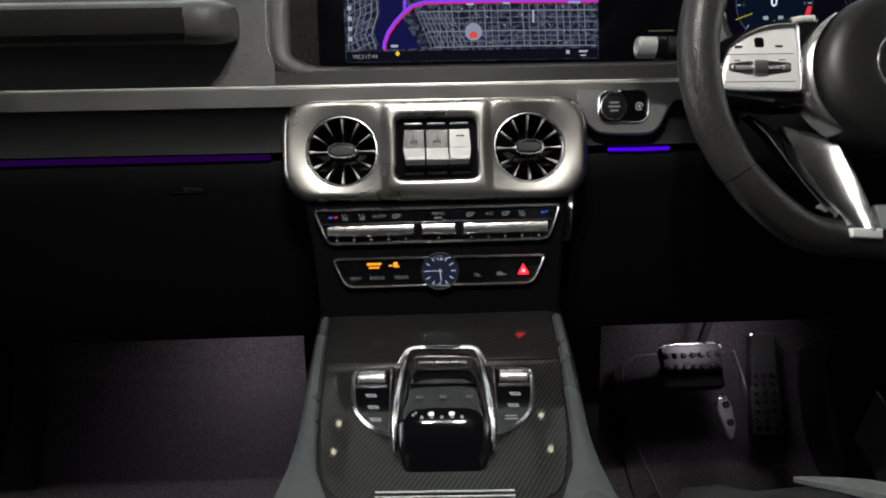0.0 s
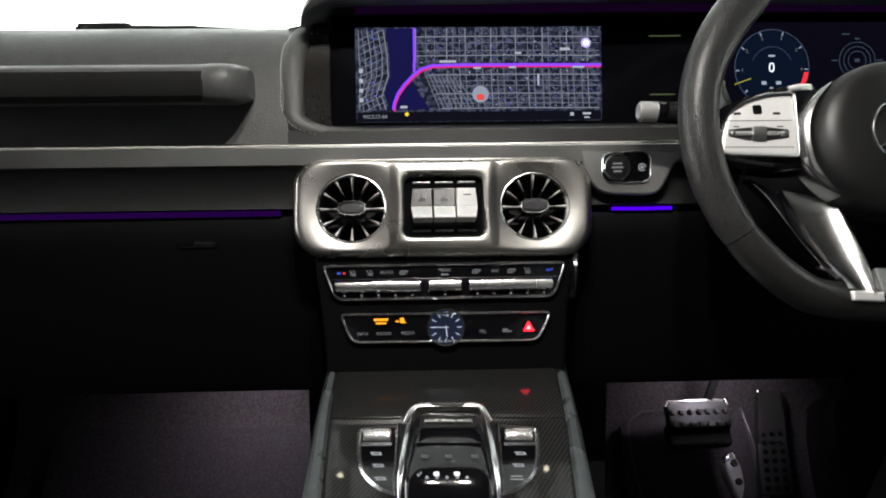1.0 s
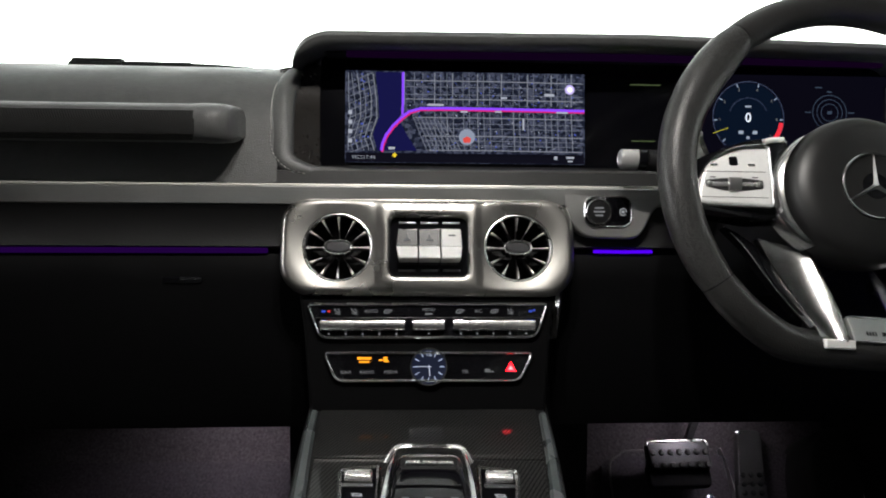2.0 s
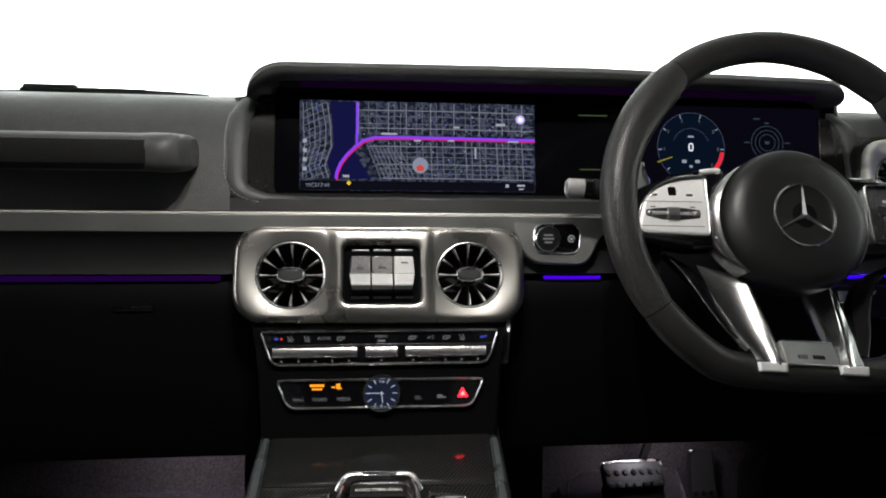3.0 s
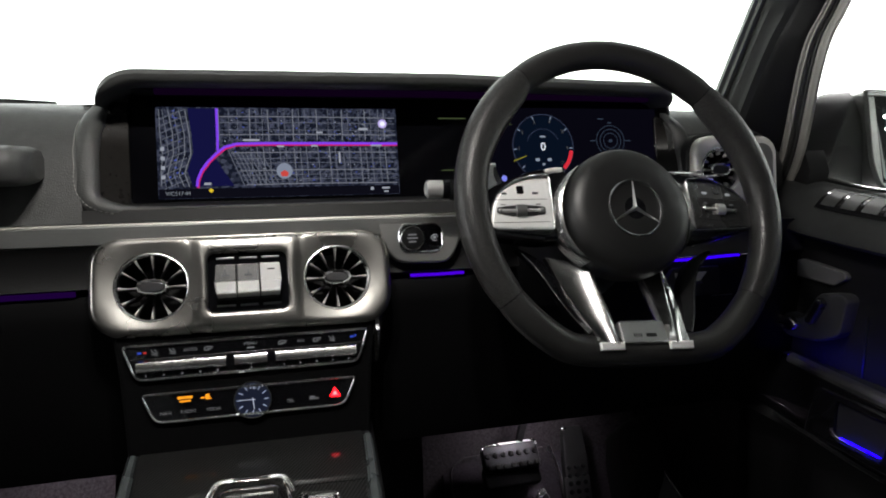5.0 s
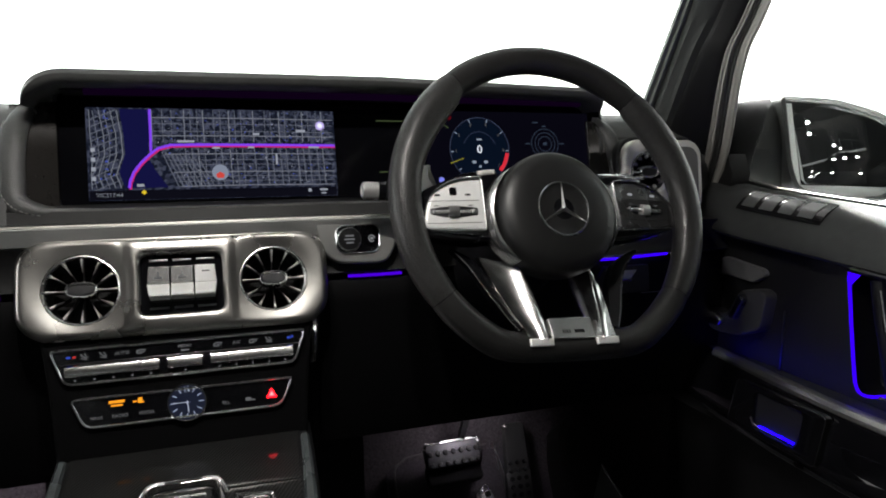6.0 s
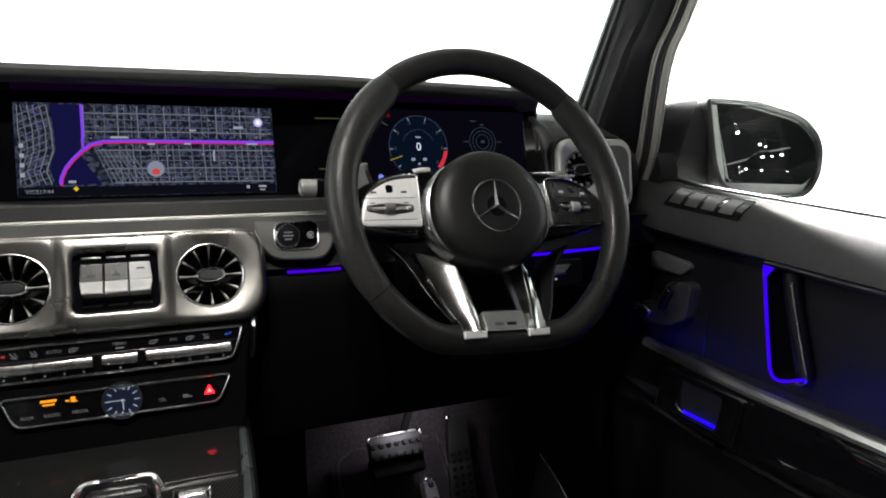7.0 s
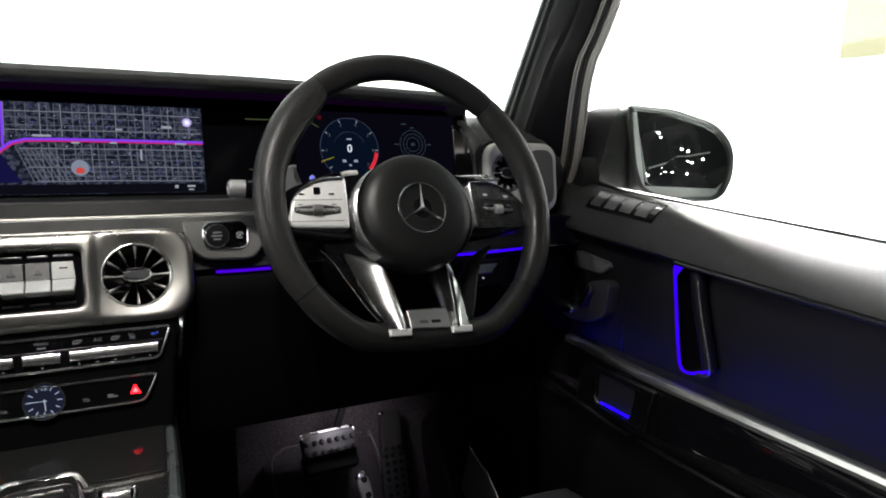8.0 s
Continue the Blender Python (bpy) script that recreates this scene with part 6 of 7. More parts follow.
# key fields either side of the selector
for s in (-1, 1):
    f = thing("key_field", tuple(C @ Vector((s * 0.063, -0.12, 0))), "black key field with a chrome edge and a silver roller", "control panel", group="console key fields")
    pts = [(s * 0.0440, -0.0825), (s * 0.0840, -0.0880), (s * 0.0790, -0.1380), (s * 0.0600, -0.1610), (s * 0.0420, -0.1680)]
    pts = rounded(pts, [0.003, 0.008, 0.020, 0.014, 0.003], 5)
    if s > 0:
        pts = pts[::-1]
    b = bmesh.new()
    frame_ring(b, pts, 0.0040, C, -0.001, 0.0056, 0.0020)
    part("edge", b, M_SATIN, f, "chrome edge")
    b = bmesh.new()
    plate(b, inset(pts, 0.0036), C, -0.001, 0.0022, 0.0004)
    part("face", b, M_GLOSS, f)
    b = bmesh.new()
    A = C @ Matrix.Translation((s * 0.0640, -0.0985, 0.0040))
    loft(b, [[A @ Vector((u, 0.0060 * math.cos(q) * k, 0.0050 * math.sin(q) * k)) for q in [2 * math.pi * j / 16 for j in range(16)]] for u, k in ((-0.0125, 0.8), (-0.0115, 1), (0.0115, 1), (0.0125, 0.8))])
    roll = part("roller", b, M_CAP, f, "ribbed silver roller")
    for k in range(5):
        b = bmesh.new()
        q = radians(50 + 20 * k)
        box(b, (-0.0118, -0.0004, 0.0), (0.0118, 0.0004, 0.0007), A @ Matrix.Translation((0, 0.0060 * math.cos(q), 0.0050 * math.sin(q))) @ Matrix.Rotation(q - math.pi / 2, 4, "X"), 0.0002)
        part("rib", b, M_CAP, roll)
    b = bmesh.new()
    plate(b, rr(0.028, 0.0036, 0.001, s * 0.0640, -0.1075), C, 0.002, 0.0034, 0.0004)
    part("roller_lip", b, M_DARKMETAL, f)
    for k, v in enumerate((-0.1185, -0.1325, -0.1470)):
        b = bmesh.new()
        u = s * (0.0635 - 0.003 * k)
        if k == 2 and s > 0:
            bars(b, [(u, v + 0.0018, 0.0100, 0.0014), (u, v - 0.0016, 0.0115, 0.0014)], C, 0.0025)
        else:
            bars(b, [(u - 0.0015, v + 0.0008, 0.0075, 0.0014), (u + 0.0008, v - 0.0016, 0.0090, 0.0014), (u - 0.0030, v - 0.0004, 0.0016, 0.0040), (u + 0.0036, v - 0.0002, 0.0018, 0.0030)], C, 0.0025)
        part("symbol", b, M_WHITE, f, "small white symbol")

# touch pad controller: a raised hump with chrome flanks
sel = thing("touch_controller", tuple(C @ Vector((0, -0.14, 0))), "raised glossy black touch controller with chrome flanks", "controller")
b = bmesh.new()
sl = []
for v, hw, h in ((-0.078, 0.0280, 0.004), (-0.082, 0.0290, 0.018), (-0.088, 0.0300, 0.0235), (-0.098, 0.0320, 0.0265), (-0.118, 0.0345, 0.0280), (-0.150, 0.0370, 0.0270), (-0.166, 0.0378, 0.0245), (-0.174, 0.0377, 0.0215), (-0.184, 0.0368, 0.0155), (-0.192, 0.0350, 0.0090), (-0.198, 0.0320, 0.0035), (-0.201, 0.0290, 0.0008)):
    sl.append([C @ Vector((hw * math.copysign(abs(math.cos(q)) ** 0.42, math.cos(q)), v, h * 1.04 * abs(math.sin(q)) ** 0.30 - 0.001)) for q in [math.pi * k / 22 for k in range(23)]])
loft(b, sl)
part("pad_body", b, M_GLOSS, sel, "", 50)
for s in (-1, 1):
    b = bmesh.new()
    loops = []
    for v, u, w, wide, tall in ((-0.0860, 0.0300, 0.0215, 0.0010, 0.0015), (-0.0960, 0.0325, 0.0240, 0.0020, 0.0028), (-0.1120, 0.0352, 0.0248, 0.0030, 0.0036), (-0.1320, 0.0374, 0.0235, 0.0038, 0.0042), (-0.1500, 0.0388, 0.0205, 0.0040, 0.0048), (-0.1660, 0.0395, 0.0150, 0.0034, 0.0050), (-0.1780, 0.0395, 0.0095, 0.0022, 0.0044), (-0.1860, 0.0388, 0.0050, 0.0010, 0.0025)):
        loops.append([C @ Vector((s * (u + wide * math.cos(q)), v, w + tall * math.sin(q))) for q in [2 * math.pi * j / 14 for j in range(14)]])
    loft(b, loops)
    part("flank", b, M_CHROME, sel, "chrome flank", 60)
    b = bmesh.new()
    path = arc_pts([C @ Vector((s * u, v, w)) for u, v, w in ((0.0160, -0.0800, 0.0235), (0.0270, -0.0805, 0.0235), (0.0330, -0.0850, 0.0220), (0.0385, -0.0930, 0.0150))], 6)
    sweep(b, path, [(0.0032 * math.cos(q), 0.0018 * math.sin(q)) for q in [2 * math.pi * j / 12 for j in range(12)]], up=CN)
    part("top_arc", b, M_SATIN, sel, "chrome corner piece", 60)
b = bmesh.new()
path = [C @ Vector((u, -0.0790, 0.0225)) for u in (-0.0165, 0.0, 0.0165)]
sweep(b, path, [(0.0030 * math.cos(q), 0.0016 * math.sin(q)) for q in [2 * math.pi * j / 12 for j in range(12)]], up=CN)
part("top_bar", b, M_GLOSS, sel)
b = bmesh.new()
Z = C @ Matrix.Translation((0, -0.1075, 0.0285)) @ Matrix.Rotation(radians(6), 4, "X")
plate(b, rr(0.050, 0.013, 0.003), Z, -0.004, 0.0006, 0.0005)
part("slot", b, M_BLACK, sel)
for k in range(3):
    b = bmesh.new()
    plate(b, rr(0.0138, 0.0052, 0.0008, -0.0143 + 0.0143 * k, -0.0008), Z @ Matrix.Rotation(radians(-20), 4, "X"), -0.001, 0.0022, 0.0008)
    part("rocker_key", b, M_SATIN, sel, "small silver key")
b = bmesh.new()
plate(b, rr(0.058, 0.0012, 0.0004, 0, -0.1335), C, 0.0270, 0.0296, 0.0004)
part("pad_ridge", b, M_GLOSS, sel)
Y = C @ Matrix.Translation((0, -0.1485, 0.0283)) @ Matrix.Rotation(radians(-3), 4, "X")
for u in (-0.0195, 0.0, 0.0215):
    b = bmesh.new()
    bars(b, [(u, 0.0008, 0.0060, 0.0014), (u + 0.0006, -0.0014, 0.0046, 0.0014), (u - 0.0022, 0.0, 0.0014, 0.0036)], Y, 0.0006)
    part("symbol", b, M_PRINT, sel)
Y2 = C @ Matrix.Translation((0, -0.1660, 0.0248)) @ Matrix.Rotation(radians(-14), 4, "X")
for u, v, r in ((-0.0245, 0.0005, 0.0009), (-0.0225, 0.003, 0.0008), (-0.0175, -0.003, 0.0012), (-0.0100, 0.002, 0.0024), (-0.0095, -0.003, 0.0012), (-0.0100, 0.0075, 0.0009), (-0.0015, -0.003, 0.0012), (0.0065, 0.002, 0.0024), (0.0068, -0.003, 0.0012), (0.0065, 0.0075, 0.0009), (0.0145, -0.003, 0.0012)):
    b = bmesh.new()
    lathe(b, [(r, 0.0), (r, 0.0014), (r * 0.5, 0.0018)], Y2 @ Matrix.Translation((u, v, 0)), 10)
    part("key_lamp", b, glow("key_lamp_white", (1, 1, 1), 0.9) if r > 0.002 else M_WHITE, sel)

# ---------------------------------------------------------------- pedals and footwell
M_PEDAL = shader("brushed_pedal_steel", (0.040, 0.040, 0.042), 0.36, 1.0, grain=0.1, grain_size=300, wear=0.06)
M_STEEL = shader("dull_pedal_steel", (0.15, 0.15, 0.15), 0.42, 1.0, grain=0.1, grain_size=300, wear=0.06)
brk = thing("brake_pedal", (0.425, 1.19, 0.82), "silver brake pedal with round rubber studs", "pedal")
PB = face(0.4250, 1.170, 0.837, 42, 1)
b = bmesh.new()
plate(b, rr(0.106, 0.046, 0.009, 0, 0.0045), PB, -0.012, 0.0, 0.004, 3)
part("plate", b, M_PEDAL, brk, "brushed steel plate")
# Same steel as the plate; brighter metal here imitates the footwell lamp's light.
b = bmesh.new()
sweep(b, arc_pts([PB @ Vector(p) for p in ((-0.0515, 0.0185, -0.003), (-0.0490, 0.0245, -0.003), (-0.0430, 0.0265, -0.003), (0.0430, 0.0265, -0.003), (0.0490, 0.0245, -0.003), (0.0515, 0.0185, -0.003))], 4), [(0.0030 * math.cos(q), 0.0030 * math.sin(q)) for q in [2 * math.pi * j / 10 for j in range(10)]])
part("top_lip", b, M_CAP, brk, "rolled upper edge, lamp light put into its colour", 60)
# Black lip set back below the plate.
b = bmesh.new()
plate(b, rr(0.106, 0.040, 0.009, 0, -0.0250), PB, -0.026, -0.0135, 0.004, 3)
part("lower_lip", b, M_DEEP, brk, "black lower lip")
for r_, v in ((7, 0.0075), (7, -0.0130)):
    for k in range(r_):
        b = bmesh.new()
        lathe(b, [(0.0052, -0.001), (0.0050, 0.0022), (0.0036, 0.0040), (0.0008, 0.0042)], PB @ Matrix.Translation(((k - (r_ - 1) / 2) * 0.0148, v, 0)), 12)
        part("stud", b, M_RUBBER, brk)
b = bmesh.new()
sweep(b, [(0.4450, 1.190, 0.858), (0.462, 1.20, 0.90), (0.475, 1.22, 0.98)], [(0.006, -0.004), (0.006, 0.004), (-0.006, 0.004), (-0.006, -0.004)], up=Vector((0, 1, 0)))
part("arm", b, M_BLACK, brk)

gas = thing("accelerator_pedal", (0.56, 1.17, 0.79), "tall black accelerator pedal with a studded steel foot", "pedal")
PG = face(0.570, 1.237, 0.848, 40)


def pedal_x(v):
    """Left and right edge of the leaning pedal at that height."""
    return float(np.interp(v, [-0.172, -0.068, 0.0], [-0.0518, -0.0346, -0.0164])), float(np.interp(v, [-0.172, -0.068, 0.0], [0.0020, 0.0171, 0.0271]))


def pedal_outline(v0, v1, m, r):
    (a, c), (d, e) = pedal_x(v0), pedal_x(v1)
    return rounded([(a + m, v0), (c - m, v0), (e - m, v1), (d + m, v1)], r)


b = bmesh.new()
plate(b, pedal_outline(-0.172, 0.002, 0.0, [0.005, 0.005, 0.012, 0.010]), PG, -0.014, 0.0, 0.003)
part("plate", b, M_RUBBER, gas)
b = bmesh.new()
plate(b, pedal_outline(-0.170, -0.090, 0.0015, 0.003), PG, -0.002, 0.0014, 0.0008)
part("steel_face", b, M_STEEL, gas, "studded steel foot plate")
for j in range(7):
    v = -0.161 + 0.0145 * j
    a, c = pedal_x(v)
    for i in range(3):
        b = bmesh.new()
        lathe(b, [(0.0046, 0.0), (0.0043, 0.0030), (0.0028, 0.0042), (0.0008, 0.0044)], PG @ Matrix.Translation((a + (c - a) * (0.22 + 0.28 * i), v, 0.0006)), 12)
        part("stud", b, M_BLACK, gas)
b = bmesh.new()
lathe(b, [(0.004, 0), (0.004, 0.003), (0.002, 0.004)], PG @ Matrix.Translation((-0.0150, -0.002, 0)), 12)
part("pin", b, M_CHROME, gas)
b = bmesh.new()
sweep(b, [PG @ Vector((0.000, -0.05, -0.012)), PG @ Vector((0.002, -0.04, -0.05)), PG @ Vector((0.002, -0.03, -0.09))], [(0.008, -0.004), (0.008, 0.004), (-0.008, 0.004), (-0.008, -0.004)])
part("lever", b, M_BLACK, gas)
# hinge bracket beside the accelerator
hb = thing("pedal_bracket", (0.50, 1.20, 0.73), "small silver pedal bracket with two bolts", "bracket")
HB = face(0.5, 1.20, 0.75, 40)
b = bmesh.new()
plate(b, rounded([(0.0034, 0.0065), (-0.0130, -0.0040), (-0.0150, -0.030), (-0.0060, -0.070), (0.0020, -0.076), (0.0120, -0.052), (0.0125, -0.020)], 0.008), HB, -0.03, 0.0, 0.004, 3)
part("plate", b, M_CAP, hb, "", 50)
b = bmesh.new()
loft(b, [[HB @ Vector(p) for p in ((u, v, -0.03), (u, v, w), (u + t, v, w + 0.001), (u + t + 0.001, v, -0.03))] for u, v, w, t in ((0.038, 0.080, -0.010, 0.0012), (0.042, 0.040, -0.006, 0.0016), (0.045, 0.000, -0.004, 0.0020), (0.047, -0.040, -0.004, 0.0022), (0.048, -0.072, -0.006, 0.0022))])
part("link_plate", b, M_BADGE, hb, "thin bent steel link", 50)
for u, v in ((0.0005, -0.016), (0.0020, -0.046)):
    b = bmesh.new()
    lathe(b, [(0.0062, 0.0), (0.0060, 0.003), (0.0048, 0.0040), (0.0040, 0.0016), (0.001, 0.0014)], HB @ Matrix.Translation((u, v, 0)), 14)
    part("bolt", b, M_SEAL, hb)

# floor mats on the toe boards
M_PIPING = shader("grey_piping", (0.08, 0.075, 0.075), 0.5, grain=0.1, grain_size=300)
def mat_on_board(name, x0, x1, label):
    prof = arc_pts([(0, 0.60, FLOOR + 0.012), (0, 1.01, FLOOR + 0.013), (0, 1.11, FLOOR + 0.024), (0, 1.180, 0.687), (0, 1.252, 0.795)], 5)
    bm = bmesh.new()
    lo = [(p.y + 0.006, p.z - 0.008) for p in reversed(prof)]
    n_ = 10
    loops = []
    for i in range(n_ + 1):
        x = x0 + (x1 - x0) * i / n_
        e = min(i, n_ - i) / n_ * (x1 - x0)
        cut = max(0, 0.03 - e) ** 1.3 * 1.5
        loops.append([(x, p.y - cut * 0.6 * (1 if k > 8 else 0), p.z - cut * 0.7 * (1 if k > 8 else 0)) for k, p in enumerate(prof)] + [(x, y - cut * 0.6 * (1 if k < len(prof) - 9 else 0), z - cut * 0.7 * (1 if k < len(prof) - 9 else 0)) for k, (y, z) in enumerate(lo)])
    loft(bm, loops)
    return piece(name, bm, M_MAT, label, "floor mat")


mat_on_board("floor_mat", 0.318, 0.70, "dark pile floor mat under the pedals")
mat_on_board("floor_mat", -0.66, -0.190, "dark pile floor mat in the passenger footwell")
pipe = arc_pts([(0.520, 1.252, 0.806), (0.376, 1.252, 0.806), (0.350, 1.249, 0.800), (0.334, 1.243, 0.786), (0.332, 1.218, 0.748), (0.338, 1.184, 0.700), (0.345, 1.142, 0.668), (0.350, 1.06, 0.650)], 6)
piece("mat_piping", sweep(bmesh.new(), pipe, [(0.0020 * math.cos(q), 0.0020 * math.sin(q)) for q in [2 * math.pi * j / 8 for j in range(8)]]), M_PIPING, "grey leather piping round the floor mat", "floor mat")
b = bmesh.new()
plate(b, rounded([(-0.050, -0.17), (0.10, -0.17), (0.10, 0.10), (0.0, 0.105), (-0.036, 0.06)], [0.01, 0.01, 0.01, 0.04, 0.05]), face(0.684, 1.170, 0.770, 40), -0.07, 0.02, 0.012, 3)
piece("footwell_trim", b, M_RUBBER, "black footwell side trim beside the accelerator", "trim", kind="structure")
# side kick panel by the tunnel with a screw
tun = thing("tunnel_side_panel", (0.22, 1.15, 0.80), "black tunnel side panel with a screw head", "side panel")
b = bmesh.new()
profile_bar(b, [(1.02, FLOOR), (1.06, 1.00), (1.32, 1.02), (1.32, FLOOR)], 0.140, 0.234, 1)
part("panel", b, M_SOFT, tun)
b = bmesh.new()
lathe(b, [(0.011, 0), (0.011, 0.003), (0.008, 0.006), (0.004, 0.006), (0.003, 0.003)], Matrix.Translation((0.234, 1.132, 0.895)) @ Matrix.Rotation(radians(90), 4, "Y"), 20)
part("screw_head", b, M_CHROME, tun)
b = bmesh.new()
profile_bar(b, [(1.02, FLOOR), (1.06, 1.00), (1.32, 1.02), (1.32, FLOOR)], -0.186, -0.140, 1)
piece("tunnel_side_panel", b, M_SOFT, "black tunnel side panel on the passenger side", "side panel")

# ---------------------------------------------------------------- seats
def seat(x, name="front_seat"):
    st_ = thing(name, (x, 0.2, FLOOR), "dark grey leather front seat with a pale curved inlay", "seat", group="front seats")
    bm = bmesh.new()
    loops = []
    for y, z, hw in ((0.740, 0.80, 0.190), (0.770, 0.860, 0.198), (0.772, 0.900, 0.204), (0.742, 0.918, 0.212), (0.60, 0.922, 0.235), (0.30, 0.910, 0.250), (0.0, 0.905, 0.250), (-0.10, 0.90, 0.245)):
        loops.append([(x + hw * u, y - 0.02 * u * u, z + dz) for u, dz in ((-1, -0.14), (-1, -0.02), (-0.9, 0.012), (-0.7, 0.010), (-0.5, -0.004), (0, -0.002), (0.5, -0.004), (0.7, 0.010), (0.9, 0.012), (1, -0.02), (1, -0.14))])
    loft(bm, loops)
    part("cushion", bm, M_SEAT, st_, "", 60)
    m = 1 if x > 0 else -1
    bm = bmesh.new()
    line = arc_pts([(x - m * 0.070, 0.756, 0.9175), (x - m * 0.025, 0.738, 0.9215), (x + m * 0.025, 0.715, 0.9230), (x + m * 0.080, 0.680, 0.9240), (x + m * 0.110, 0.60, 0.926), (x + m * 0.120, 0.30, 0.914)], 6)
    loops = []
    for i, p in enumerate(line):
        t = (line[min(i + 1, len(line) - 1)] - line[max(i - 1, 0)]).normalized()
        side, f = t.cross(Vector((0, 0, 1))).normalized(), min(1.0, 0.12 + i / 9)
        loops.append([p + side * (a * f) + Vector((0, 0, h * (0.5 + 0.5 * f))) for a, h in ((0.013, -0.004), (0.011, 0.003), (0, 0.005), (-0.011, 0.003), (-0.013, -0.004))])
    loft(bm, loops)
    part("inlay", bm, M_SEATLIGHT, st_, "pale curved leather inlay")
    bm = bmesh.new()
    loops = []
    for z, y, hw in ((0.86, -0.06, 0.235), (1.0, -0.10, 0.25), (1.2, -0.17, 0.255), (1.4, -0.24, 0.24), (1.52, -0.285, 0.20), (1.545, -0.30, 0.15)):
        loops.append([(x + hw * u, y + d, z) for u, d in ((-1, -0.06), (-1, 0.02), (-0.8, 0.045), (-0.5, 0.02), (0.5, 0.02), (0.8, 0.045), (1, 0.02), (1, -0.06), (0.6, -0.10), (-0.6, -0.10))])
    loft(bm, loops)
    part("backrest", bm, M_SEAT, st_, "", 60)
    bm = bmesh.new()
    box(bm, (x - 0.12, -0.37, 1.60), (x + 0.12, -0.27, 1.77), bev=0.035)
    part("headrest", bm, M_SEAT, st_)
    for s in (-1, 1):
        bm = bmesh.new()
        sweep(bm, [(x + s * 0.05, -0.31, 1.52), (x + s * 0.05, -0.315, 1.63)], [(0.006 * math.cos(q), 0.006 * math.sin(q)) for q in [math.pi * j / 4 for j in range(8)]], up=Vector((0, 1, 0)))
        part("headrest_post", bm, M_CHROME, st_)
    bm = bmesh.new()
    box(bm, (x - 0.20, 0.0, FLOOR), (x + 0.20, 0.60, 0.80), bev=0.02)
    part("base", bm, M_BLACK, st_)


seat(0.42)
seat(-0.42)

# ---------------------------------------------------------------- driver's door
door = thing("door_1", (0.80, 0.2, 0.62), "black driver door with glossy trim and blue ambient light", "car door", kind="structure")
D = Matrix(((0, 0, -1, 0), (-1, 0, 0, 0), (0, 1, 0, 0), (0, 0, 0, 1)))   # u rearwards, v up, w into the cabin


def dd(y, z, w=0.0):
    """Door outline point: forward y and height z become (u, v)."""
    return (-y, z)


def door_bar(prof, y0, y1, cuts=10, bend=None):
    """An (x, z) profile carried rearwards along y; bend(y) shifts x and z."""
    bm = bmesh.new()
    loops = []
    for i in range(cuts + 1):
        y = y0 + (y1 - y0) * i / cuts
        dx, dz = bend(y) if bend else (0, 0)
        loops.append([(x + dx, y, z + dz) for x, z in prof])
    return loft(bm, loops)


def belt(y):
    """The belt falls a little towards the rear and rises into the mirror corner."""
    return (0.0, (y - 0.62) * 0.055 + (max(0, y - 0.86) ** 2) * 0.5)


b = door_bar([(0.845, 1.303), (0.830, 1.307), (0.812, 1.306), (0.796, 1.301), (0.780, 1.289), (0.765, 1.270), (0.755, 1.250), (0.7535, 1.243), (0.760, 1.238), (0.85, 1.236)], 1.02, -0.46, 24, belt)
part("top_pad", b, M_DOORTOP, door, "soft black door top", 50)
b = door_bar([(0.7550, 1.2405), (0.7525, 1.2380), (0.7540, 1.2345), (0.768, 1.2345), (0.768, 1.2405)], 0.70, -0.46, 20, lambda y: (0, (y - 0.62) * 0.055))
part("edge_strip", b, M_DARKMETAL, door)
# main panel, with the opening for the pull handle
pull = rounded([dd(0.727, 1.234), dd(0.700, 1.080), dd(0.640, 1.098), dd(0.664, 1.180), dd(0.676, 1.231)], [0.008, 0.016, 0.016, 0.04, 0.008], 6)
edge = [dd(1.02, 1.27), dd(1.02, 1.04), dd(-0.46, 1.04), dd(-0.46, 1.215), dd(0.40, 1.245), dd(0.80, 1.262)]
b = holed([edge, pull], D @ Matrix.Translation((0, 0, -0.785)), -0.012, 0.0, 0.0015)
part("upper_panel", b, shader("door_panel_leather", (0.0075, 0.0075, 0.0085), 0.55, grain=0.2, grain_size=500, bump=0.3, wear=0.05, spec=0.25), door, "black padded door panel", 40)
PU = D @ Matrix.Translation((0, 0, -0.785))
b = bmesh.new()
loft(b, [[PU @ Vector((u, v, w)) for u, v in lp] for lp, w in ((pull, -0.004), (pull, -0.045), (inset(pull, 0.002), -0.047))], cap0=False)
part("pull_pocket", b, M_BLACK, door)
# glowing outline along the front and foot of the pull
b = bmesh.new()
pts = [dd(0.7245, 1.228), dd(0.7205, 1.205), dd(0.7125, 1.155), dd(0.7035, 1.105), dd(0.7000, 1.092), dd(0.6930, 1.0845), dd(0.6800, 1.0850), dd(0.6600, 1.0930), dd(0.6480, 1.0980)]
sweep(b, arc_pts([PU @ Vector((u, v, 0.0005)) for u, v in pts], 5), [(0.0020 * math.cos(q), 0.0020 * math.sin(q)) for q in [math.pi * j / 4 for j in range(8)]], up=Vector((-1, 0, 0)))
flat(b, [dd(0.7265, 1.2330), dd(0.7225, 1.2130), dd(0.7150, 1.2230), dd(0.7070, 1.2325)], PU, 0.001)
part("pull_light", b, M_LED, door, "glowing blue light line of the pull")
b = bmesh.new()
pts = [dd(0.676, 1.232), dd(0.668, 1.195), dd(0.655, 1.150), dd(0.6455, 1.118), dd(0.6420, 1.106)]
